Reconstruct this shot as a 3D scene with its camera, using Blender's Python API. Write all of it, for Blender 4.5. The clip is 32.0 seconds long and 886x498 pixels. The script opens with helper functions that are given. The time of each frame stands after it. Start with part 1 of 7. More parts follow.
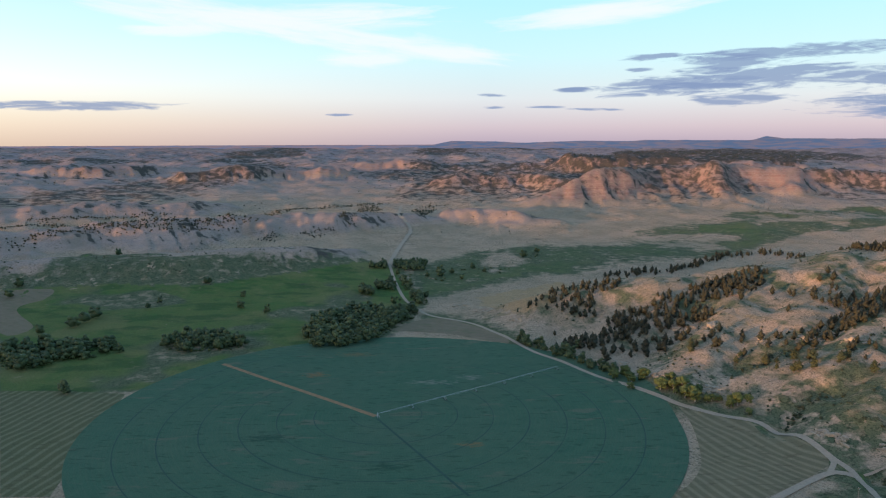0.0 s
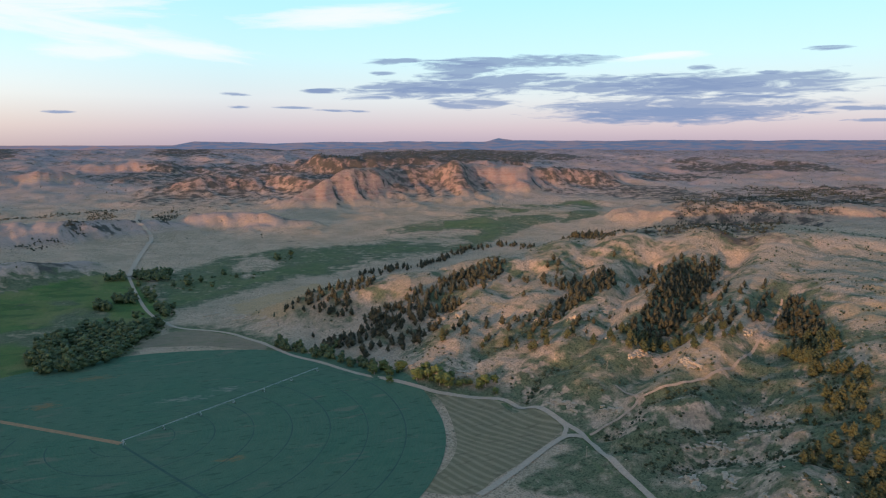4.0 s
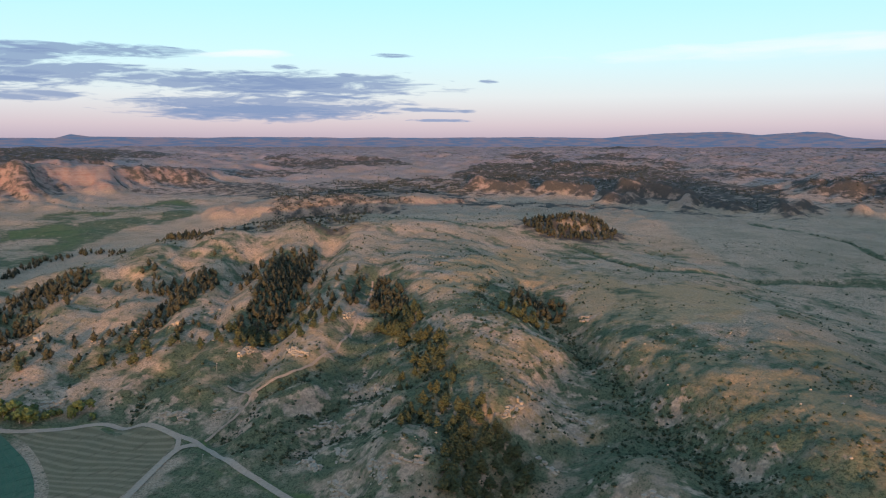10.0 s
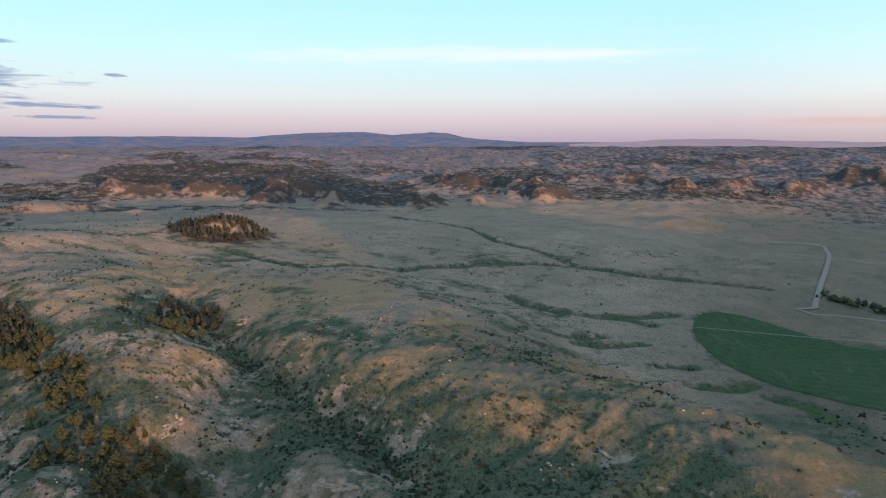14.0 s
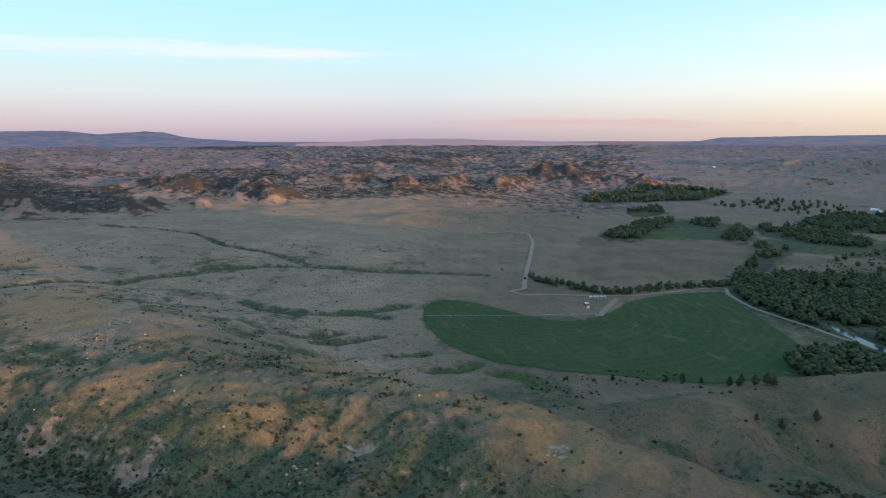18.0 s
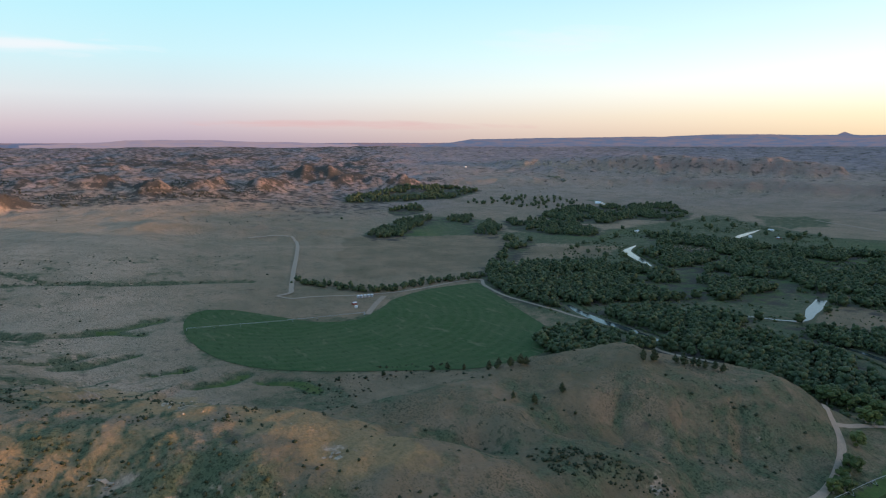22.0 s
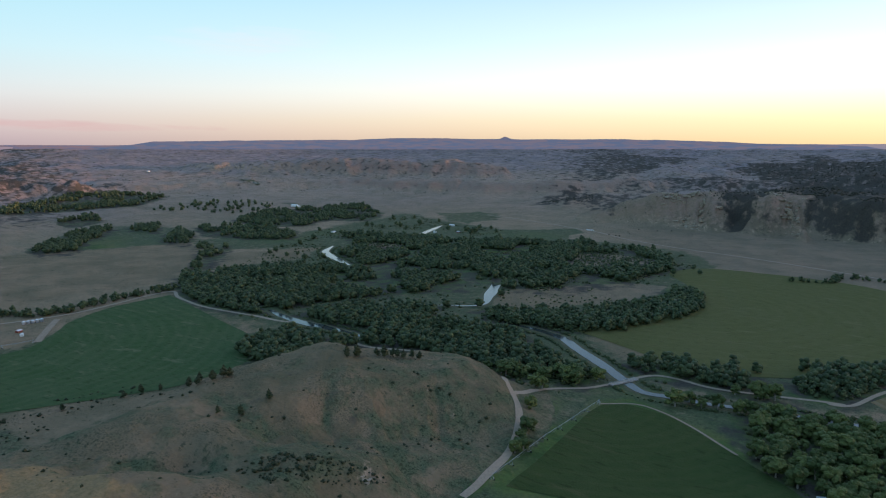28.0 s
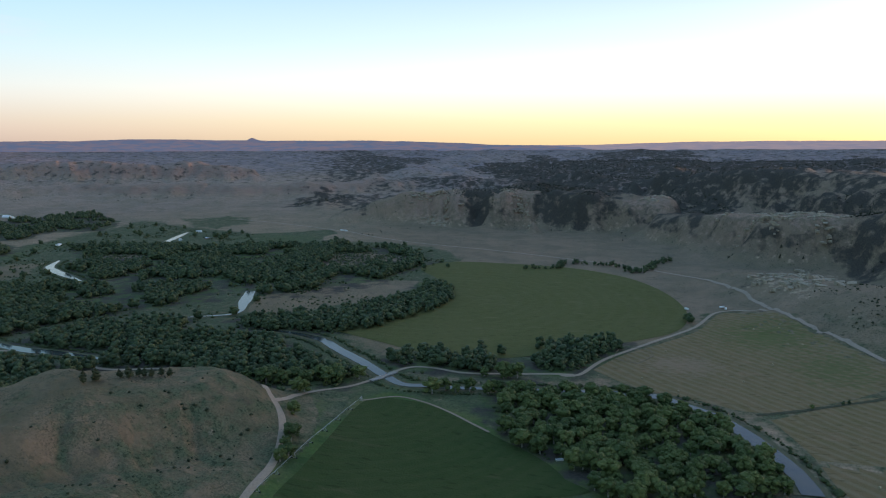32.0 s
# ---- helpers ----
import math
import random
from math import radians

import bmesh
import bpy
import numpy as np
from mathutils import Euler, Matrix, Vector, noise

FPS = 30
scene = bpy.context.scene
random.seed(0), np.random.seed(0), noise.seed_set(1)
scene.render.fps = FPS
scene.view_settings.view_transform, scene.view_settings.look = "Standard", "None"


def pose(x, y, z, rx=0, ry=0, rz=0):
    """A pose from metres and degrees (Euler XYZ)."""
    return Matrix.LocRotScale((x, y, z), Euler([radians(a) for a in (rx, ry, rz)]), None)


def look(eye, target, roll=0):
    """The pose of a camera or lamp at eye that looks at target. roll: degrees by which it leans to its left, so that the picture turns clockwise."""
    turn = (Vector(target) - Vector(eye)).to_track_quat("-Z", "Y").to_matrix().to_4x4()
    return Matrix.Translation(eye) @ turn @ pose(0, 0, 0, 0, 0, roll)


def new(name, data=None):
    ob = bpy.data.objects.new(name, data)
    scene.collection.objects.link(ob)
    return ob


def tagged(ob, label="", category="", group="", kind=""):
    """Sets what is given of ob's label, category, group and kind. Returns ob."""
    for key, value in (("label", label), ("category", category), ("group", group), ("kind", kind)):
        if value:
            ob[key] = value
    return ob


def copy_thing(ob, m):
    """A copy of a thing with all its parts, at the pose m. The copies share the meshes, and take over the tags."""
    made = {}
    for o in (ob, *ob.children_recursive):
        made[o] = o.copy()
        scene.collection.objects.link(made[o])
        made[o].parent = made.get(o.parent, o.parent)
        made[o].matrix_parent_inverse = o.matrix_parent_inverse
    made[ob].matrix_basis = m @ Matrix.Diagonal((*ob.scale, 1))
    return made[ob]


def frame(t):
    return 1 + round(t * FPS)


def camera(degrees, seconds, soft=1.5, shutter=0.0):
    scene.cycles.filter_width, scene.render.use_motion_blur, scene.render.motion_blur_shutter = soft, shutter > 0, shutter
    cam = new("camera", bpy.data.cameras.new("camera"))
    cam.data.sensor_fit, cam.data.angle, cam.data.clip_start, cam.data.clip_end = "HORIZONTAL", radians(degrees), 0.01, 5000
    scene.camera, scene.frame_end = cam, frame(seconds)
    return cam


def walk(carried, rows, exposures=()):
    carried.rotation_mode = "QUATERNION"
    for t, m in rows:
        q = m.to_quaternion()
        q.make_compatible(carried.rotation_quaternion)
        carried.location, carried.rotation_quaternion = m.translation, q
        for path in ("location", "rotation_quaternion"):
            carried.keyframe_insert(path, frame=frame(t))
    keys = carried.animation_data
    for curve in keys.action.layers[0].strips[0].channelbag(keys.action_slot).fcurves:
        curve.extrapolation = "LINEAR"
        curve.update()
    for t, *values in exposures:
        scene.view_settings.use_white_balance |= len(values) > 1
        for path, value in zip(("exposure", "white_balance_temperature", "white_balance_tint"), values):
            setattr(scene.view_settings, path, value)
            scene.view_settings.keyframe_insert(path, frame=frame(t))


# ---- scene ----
# ---------------------------------------------------------------- camera: hovers at one spot and pans to the right
EYE = (0.0, 0.0, 240.0)
cam = camera(64.31, 32.0, soft=1.15)
# seconds, yaw, pitch, roll
PAN = [
    (0, 0.00, -8.41, -0.03),
    (0.5, -2.30, -8.40, -0.04),
    (1, -4.54, -8.39, -0.04),
    (1.5, -6.74, -8.37, -0.03),
    (2, -8.90, -8.36, 0.01),
    (2.5, -11.23, -8.35, 0.02),
    (3, -14.08, -8.34, 0.03),
    (3.5, -17.05, -8.33, 0.05),
    (5.5, -28.47, -8.35, 0.07),
    (6, -31.15, -8.38, 0.06),
    (6.5, -33.57, -8.41, 0.01),
    (7, -35.64, -8.42, 0.00),
    (7.5, -37.82, -8.44, 0.00),
    (8, -40.01, -8.46, -0.00),
    (8.5, -42.66, -8.49, -0.00),
    (9, -45.58, -8.50, 0.05),
    (9.5, -48.70, -8.51, 0.07),
    (10, -51.96, -8.54, 0.05),
    (10.5, -55.18, -8.55, 0.07),
    (11, -58.27, -8.57, 0.06),
    (11.5, -61.38, -8.56, 0.08),
    (12, -64.86, -8.56, 0.07),
    (12.5, -68.71, -8.60, 0.04),
    (13, -72.61, -8.59, 0.05),
    (13.5, -76.39, -8.57, 0.05),
    (14, -79.94, -8.57, 0.00),
    (14.5, -82.70, -8.57, -0.02),
    (16.5, -93.59, -8.62, -0.12),
    (17, -96.29, -8.62, -0.16),
    (17.5, -98.97, -8.63, -0.14),
    (18, -101.65, -8.62, -0.12),
    (18.5, -104.36, -8.60, -0.11),
    (19, -106.93, -8.58, -0.11),
    (19.5, -109.25, -8.58, -0.11),
    (20, -111.59, -8.58, -0.11),
    (20.5, -113.95, -8.57, -0.11),
    (21, -116.30, -8.56, -0.11),
    (21.5, -118.64, -8.56, -0.12),
    (22, -120.75, -8.54, -0.13),
    (22.5, -122.82, -8.52, -0.14),
    (23, -124.88, -8.52, -0.12),
    (23.5, -126.95, -8.50, -0.08),
    (24, -129.00, -8.48, -0.04),
    (24.5, -131.06, -8.46, -0.01),
    (26.5, -138.55, -8.39, 0.01),
    (27, -140.54, -8.37, 0.01),
    (27.5, -142.60, -8.36, 0.01),
    (28, -145.15, -8.34, -0.00),
    (28.5, -147.88, -8.33, 0.01),
    (29, -150.65, -8.33, -0.01),
    (29.5, -153.85, -8.31, -0.01),
    (30, -157.09, -8.28, -0.04),
    (30.5, -159.46, -8.28, -0.06),
    (31, -161.22, -8.25, -0.09),
    (31.5, -163.02, -8.27, -0.11),
    (32, -165.08, -8.26, -0.16),
]


def heading(yaw, pitch, roll):
    return Matrix.Translation(EYE) @ Euler((0, 0, radians(yaw))).to_matrix().to_4x4() @ pose(0, 0, 0, 90 + pitch) @ pose(0, 0, 0, 0, 0, roll)


walk(cam, [(t, heading(a, b, c)) for t, a, b, c in PAN], [(0, 1.0, 6250, 9), (12, 1.0, 6200, 8), (22, 0.93, 6250, 10), (27, 0.87, 6250, 11), (32, 0.82, 6250, 12)])

# ---------------------------------------------------------------- sky and sun
SUN_BEARING, SUN_HEIGHT = 232.0, 2.4


def link_maker(tree):
    def node(kind, **values):
        n = tree.nodes.new(kind)
        for key, value in values.items():
            if key == "op":
                n.operation = value
            elif key == "ins":
                for slot, v in value.items():
                    if isinstance(v, bpy.types.NodeSocket):
                        tree.links.new(v, n.inputs[slot])
                    else:
                        n.inputs[slot].default_value = v
        return n
    return node


def ramp_stops(n, stops, kind="LINEAR"):
    n.color_ramp.interpolation = kind
    el = n.color_ramp.elements
    while len(el) < len(stops):
        el.new(0.5)
    for e, (p, c) in zip(el, stops):
        e.position, e.color = p, (*c, 1) if len(c) == 3 else c


world = bpy.data.worlds.new("evening_sky")
scene.world = world
world.use_nodes = True
wt = world.node_tree
wt.nodes.clear()
wn = link_maker(wt)
sky = wn("ShaderNodeTexSky")
sky.sky_type, sky.sun_disc = "NISHITA", False
sky.sun_elevation, sky.sun_rotation = radians(SUN_HEIGHT), radians(SUN_BEARING)
way = wn("ShaderNodeTexCoord").outputs["Generated"]
sep = wn("ShaderNodeSeparateXYZ", ins={0: way})
up = wn("ShaderNodeMath", op="ARCSINE", ins={0: sep.outputs[2]}).outputs[0]
updeg = wn("ShaderNodeMath", op="MULTIPLY", ins={0: up, 1: 57.29578}).outputs[0]
# how far towards the sun, 0 to 1
sx, sy = math.sin(radians(SUN_BEARING)), math.cos(radians(SUN_BEARING))
side = wn("ShaderNodeVectorMath", op="DOT_PRODUCT", ins={0: way, 1: (sx, sy, 0)}).outputs["Value"]
tosun = wn("ShaderNodeMapRange", ins={0: side, 1: -0.66, 2: 0.80}).outputs[0]
upramp = wn("ShaderNodeMapRange", ins={0: updeg, 1: 0.0, 2: 40.0}).outputs[0]
away = wn("ShaderNodeValToRGB", ins={0: upramp})
ramp_stops(away, [(0.0, (0.46, 0.38, 0.48)), (0.035, (0.60, 0.52, 0.60)), (0.09, (0.68, 0.73, 0.80)), (0.17, (0.57, 0.84, 0.92)), (0.32, (0.40, 0.82, 0.93)), (0.6, (0.29, 0.58, 0.83)), (1.0, (0.26, 0.48, 0.78))])
near = wn("ShaderNodeValToRGB", ins={0: upramp})
ramp_stops(near, [(0.0, (1.25, 0.90, 0.40)), (0.05, (1.4, 1.15, 0.62)), (0.11, (1.5, 1.42, 1.15)), (0.2, (1.02, 1.18, 1.30)), (0.34, (0.56, 0.75, 1.06)), (0.6, (0.37, 0.58, 0.92)), (1.0, (0.28, 0.49, 0.80))])
dome = wn("ShaderNodeMix", ins={0: tosun, 6: away.outputs[0], 7: near.outputs[0]})
dome.data_type = "RGBA"
wt.links.new(tosun, dome.inputs[0]), wt.links.new(away.outputs[0], dome.inputs[6]), wt.links.new(near.outputs[0], dome.inputs[7])
both = wn("ShaderNodeVectorMath", op="MULTIPLY_ADD", ins={0: sky.outputs[0], 1: (0.06, 0.06, 0.06), 2: dome.outputs[2]})
# the broad glow round the sun
facing = wn("ShaderNodeVectorMath", op="DOT_PRODUCT", ins={0: way, 1: (sx * 0.998, sy * 0.998, 0.06)}).outputs["Value"]
glow = wn("ShaderNodeMath", op="POWER", ins={0: wn("ShaderNodeMath", op="MAXIMUM", ins={0: facing, 1: 0.0}).outputs[0], 1: 14.0}).outputs[0]
both = wn("ShaderNodeVectorMath", op="MULTIPLY_ADD", ins={0: wn("ShaderNodeCombineXYZ", ins={0: glow, 1: glow, 2: glow}).outputs[0], 1: (3.6, 2.05, 1.0), 2: both.outputs[0]})
# clouds: bearing, height, half extents, slope, how much of the bank is cloud, colour, thickness
ahead80 = wn("ShaderNodeVectorMath", op="DOT_PRODUCT", ins={0: way, 1: (math.sin(radians(80)), math.cos(radians(80)), 0)}).outputs["Value"]
right80 = wn("ShaderNodeVectorMath", op="DOT_PRODUCT", ins={0: way, 1: (math.sin(radians(170)), math.cos(radians(170)), 0)}).outputs["Value"]
turn80 = wn("ShaderNodeMath", op="ARCTAN2", ins={0: right80, 1: ahead80}).outputs[0]
bearing = wn("ShaderNodeMath", op="MULTIPLY_ADD", ins={0: turn80, 1: 57.29578, 2: 80.0}).outputs[0]
GREY, WHITE, ROSE = (0.25, 0.33, 0.52), (0.95, 0.98, 0.98), (0.80, 0.50, 0.48)
CLOUDS = [
    (15.968, 6.555, 2.373, 0.276, 0.04, 0.585, GREY, 0.82),
    (25.735, 6.518, 7.759, 0.414, 0.019, 0.585, GREY, 0.82),
    (21.449, 5.999, 2.94, 0.643, 0.026, 0.585, GREY, 0.82),
    (15.136, 5.676, 1.177, 0.184, 0.037, 0.585, GREY, 0.82),
    (17.563, 4.399, 6.172, 0.551, 0.025, 0.585, GREY, 0.82),
    (23.748, 4.911, 7.902, 0.735, 0.018, 0.585, GREY, 0.82),
    (10.26, 4.261, 1.228, 0.23, 0.035, 0.585, GREY, 0.82),
    (22.414, 3.396, 3.624, 0.414, 0.014, 0.585, GREY, 0.82),
    (34.562, 4.626, 8.905, 0.643, 0.001, 0.585, GREY, 0.82),
    (42.391, 4.465, 10.302, 0.781, -0.009, 0.585, GREY, 0.82),
    (38.164, 2.868, 11.115, 0.919, -0.002, 0.585, GREY, 0.82),
    (37.266, 2.295, 8.072, 0.551, -0.001, 0.585, GREY, 0.82),
    (47.773, 6.762, 1.706, 0.184, -0.025, 0.585, GREY, 0.82),
    (39.595, 5.785, 1.091, 0.23, -0.007, 0.585, GREY, 0.82),
    (55.6, 4.8, 0.792, 0.161, -0.03, 0.585, GREY, 0.82),
    (51.407, 2.636, 3.445, 0.184, -0.013, 0.585, GREY, 0.82),
    (44.531, 5.302, 1.137, 0.138, -0.014, 0.585, GREY, 0.82),
    (51.651, 1.78, 2.402, 0.138, -0.009, 0.585, GREY, 0.82),
    (-26.867, 2.781, 6.451, 0.276, 0.024, 0.585, GREY, 0.82),
    (3.825, 3.883, 1.164, 0.161, -0.005, 0.585, GREY, 0.82),
    (3.991, 2.96, 1.01, 0.138, -0.004, 0.585, GREY, 0.82),
    (-8.314, 2.373, 1.039, 0.115, 0.006, 0.585, GREY, 0.82),
    (8.335, 2.934, 1.766, 0.115, -0.008, 0.585, GREY, 0.82),
    (10.276, 4.257, 1.305, 0.23, -0.014, 0.585, GREY, 0.82),
    (12.053, 2.725, 2.372, 0.115, -0.011, 0.585, GREY, 0.82),
    (-18.126, 9.557, 7.914, 1.011, -0.072, 0.64, WHITE, 0.85),
    (-7.467, 8.092, 12.252, 0.919, -0.117, 0.64, WHITE, 0.85),
    (-10.242, 9.681, 10.609, 0.827, 0.028, 0.64, WHITE, 0.85),
    (0.499, 7.095, 4.23, 0.551, -0.102, 0.64, WHITE, 0.85),
    (-6.397, 6.63, 3.524, 0.551, 0.012, 0.64, WHITE, 0.85),
    (-20.451, 8.37, 3.019, 0.414, 0.053, 0.64, WHITE, 0.85),
    (12.467, 9.799, 7.119, 0.735, 0.062, 0.64, WHITE, 0.85),
    (13.229, 9.898, 8.138, 0.735, 0.079, 0.64, WHITE, 0.85),
    (36.254, 6.71, 3.517, 0.23, 0.064, 0.64, WHITE, 0.85),
    (37.47, 6.741, 2.452, 0.276, -0.004, 0.64, WHITE, 0.85),
    (79.706, 6.733, 19.162, 0.735, 0.02, 0.56, WHITE, 0.6),
    (82.394, 6.847, 15.019, 0.551, -0.009, 0.56, WHITE, 0.6),
    (90.377, 6.738, 10.049, 0.368, 0.009, 0.56, WHITE, 0.6),
    (92.778, 6.594, 5.18, 0.551, -0.015, 0.56, WHITE, 0.6),
    (128.742, 7.693, 6.314, 0.919, -0.026, 0.5, WHITE, 0.4),
    (131.944, 8.074, 6.625, 1.149, -0.008, 0.5, WHITE, 0.4),
    (115.675, 1.422, 13.486, 0.322, -0.011, 0.56, ROSE, 0.5),
    (110.741, 1.552, 9.571, 0.322, 0.002, 0.56, ROSE, 0.5),
]
covered = both.outputs[0]
for k, (ba, el, hb, he, tilt, share, tone, thick) in enumerate(CLOUDS):
    hb, he = (1.2 * hb, (1.15 if hb < 2.5 else 1.5) * he) if tone == GREY else (1.15 * hb, 1.35 * he)
    db = wn("ShaderNodeMath", op="SUBTRACT", ins={0: bearing, 1: ba}).outputs[0]
    de = wn("ShaderNodeMath", op="SUBTRACT", ins={0: updeg, 1: el}).outputs[0]
    de = wn("ShaderNodeMath", op="MULTIPLY_ADD", ins={0: db, 1: -tilt, 2: de}).outputs[0]
    u = wn("ShaderNodeMath", op="DIVIDE", ins={0: db, 1: hb}).outputs[0]
    v = wn("ShaderNodeMath", op="DIVIDE", ins={0: de, 1: he}).outputs[0]
    uu = wn("ShaderNodeMath", op="MULTIPLY", ins={0: u, 1: u}).outputs[0]
    rr = wn("ShaderNodeMath", op="MULTIPLY_ADD", ins={0: v, 1: v, 2: uu}).outputs[0]
    spot = wn("ShaderNodeCombineXYZ", ins={0: wn("ShaderNodeMath", op="MULTIPLY", ins={0: db, 1: 0.30 if tone == GREY else 0.13}).outputs[0], 1: wn("ShaderNodeMath", op="MULTIPLY", ins={0: de, 1: 2.3 if tone == GREY else 1.1}).outputs[0], 2: 3.7 * k})
    puff = wn("ShaderNodeTexNoise", ins={"Vector": spot.outputs[0], "Scale": 1.0, "Detail": 8.0, "Roughness": 0.62, "Distortion": 0.7}).outputs[0]
    edge = wn("ShaderNodeMath", op="MULTIPLY_ADD", ins={0: rr, 1: -0.34, 2: share + 0.16}).outputs[0]
    amount = wn("ShaderNodeMath", op="SUBTRACT", ins={0: edge, 1: puff}).outputs[0]
    soft = 0.18 if tone == GREY else 0.30
    amount = wn("ShaderNodeMapRange", ins={0: amount, 1: 0.0, 2: soft, 4: thick}).outputs[0]
    mixer = wn("ShaderNodeMix")
    mixer.data_type = "RGBA"
    wt.links.new(amount, mixer.inputs[0]), wt.links.new(covered, mixer.inputs[6])
    mixer.inputs[7].default_value = (*tone, 1)
    covered = mixer.outputs[2]
back = wn("ShaderNodeBackground", ins={0: covered, 1: 0.5})
wo = wn("ShaderNodeOutputWorld", ins={0: back.outputs[0]})

sun = new("sun", bpy.data.lights.new("sun", "SUN"))
sun.data.energy, sun.data.angle, sun.data.color = 3.2, radians(0.6), (1.0, 0.52, 0.25)
px, py = math.sin(radians(SUN_BEARING)), math.cos(radians(SUN_BEARING))
sun.matrix_world = look((px * 100, py * 100, 100 * math.tan(radians(SUN_HEIGHT))), (0, 0, 0))

# ---------------------------------------------------------------- the lie of the land
def polar(az, r):
    a = radians(az)
    return r * math.sin(a), r * math.cos(a)


def hashed(ix, iy, seed):
    n = (ix.astype(np.int64) * 374761393 + iy.astype(np.int64) * 668265263 + seed * 1274126177) & 0xFFFFFFFF
    n = ((n ^ (n >> 13)) * 1274126177) & 0xFFFFFFFF
    return ((n ^ (n >> 16)) & 0xFFFF) / 65535.0


def lattice(x, y, seed=0):
    """Smooth noise from 0 to 1, one lump a unit."""
    ix, iy = np.floor(x), np.floor(y)
    fx, fy = x - ix, y - iy
    fx, fy = fx * fx * (3 - 2 * fx), fy * fy * (3 - 2 * fy)
    a, b = hashed(ix, iy, seed), hashed(ix + 1, iy, seed)
    c, d = hashed(ix, iy + 1, seed), hashed(ix + 1, iy + 1, seed)
    return (a * (1 - fx) + b * fx) * (1 - fy) + (c * (1 - fx) + d * fx) * fy


def rough(x, y, size, octaves=4, seed=0, ridged=False, gain=0.5):
    total, weight, amp = 0.0, 0.0, 1.0
    for k in range(octaves):
        ca, sa = math.cos(1.1 * k), math.sin(1.1 * k)
        n = lattice((x * ca - y * sa) / size + 17.3 * k, (x * sa + y * ca) / size - 9.1 * k, seed + k)
        total = total + amp * (1 - np.abs(2 * n - 1) if ridged else n)
        weight, amp, size = weight + amp, amp * gain, size / 2
    return total / weight


def smooth(a, b, x):
    t = np.clip((x - a) / (b - a), 0, 1)
    return t * t * (3 - 2 * t)


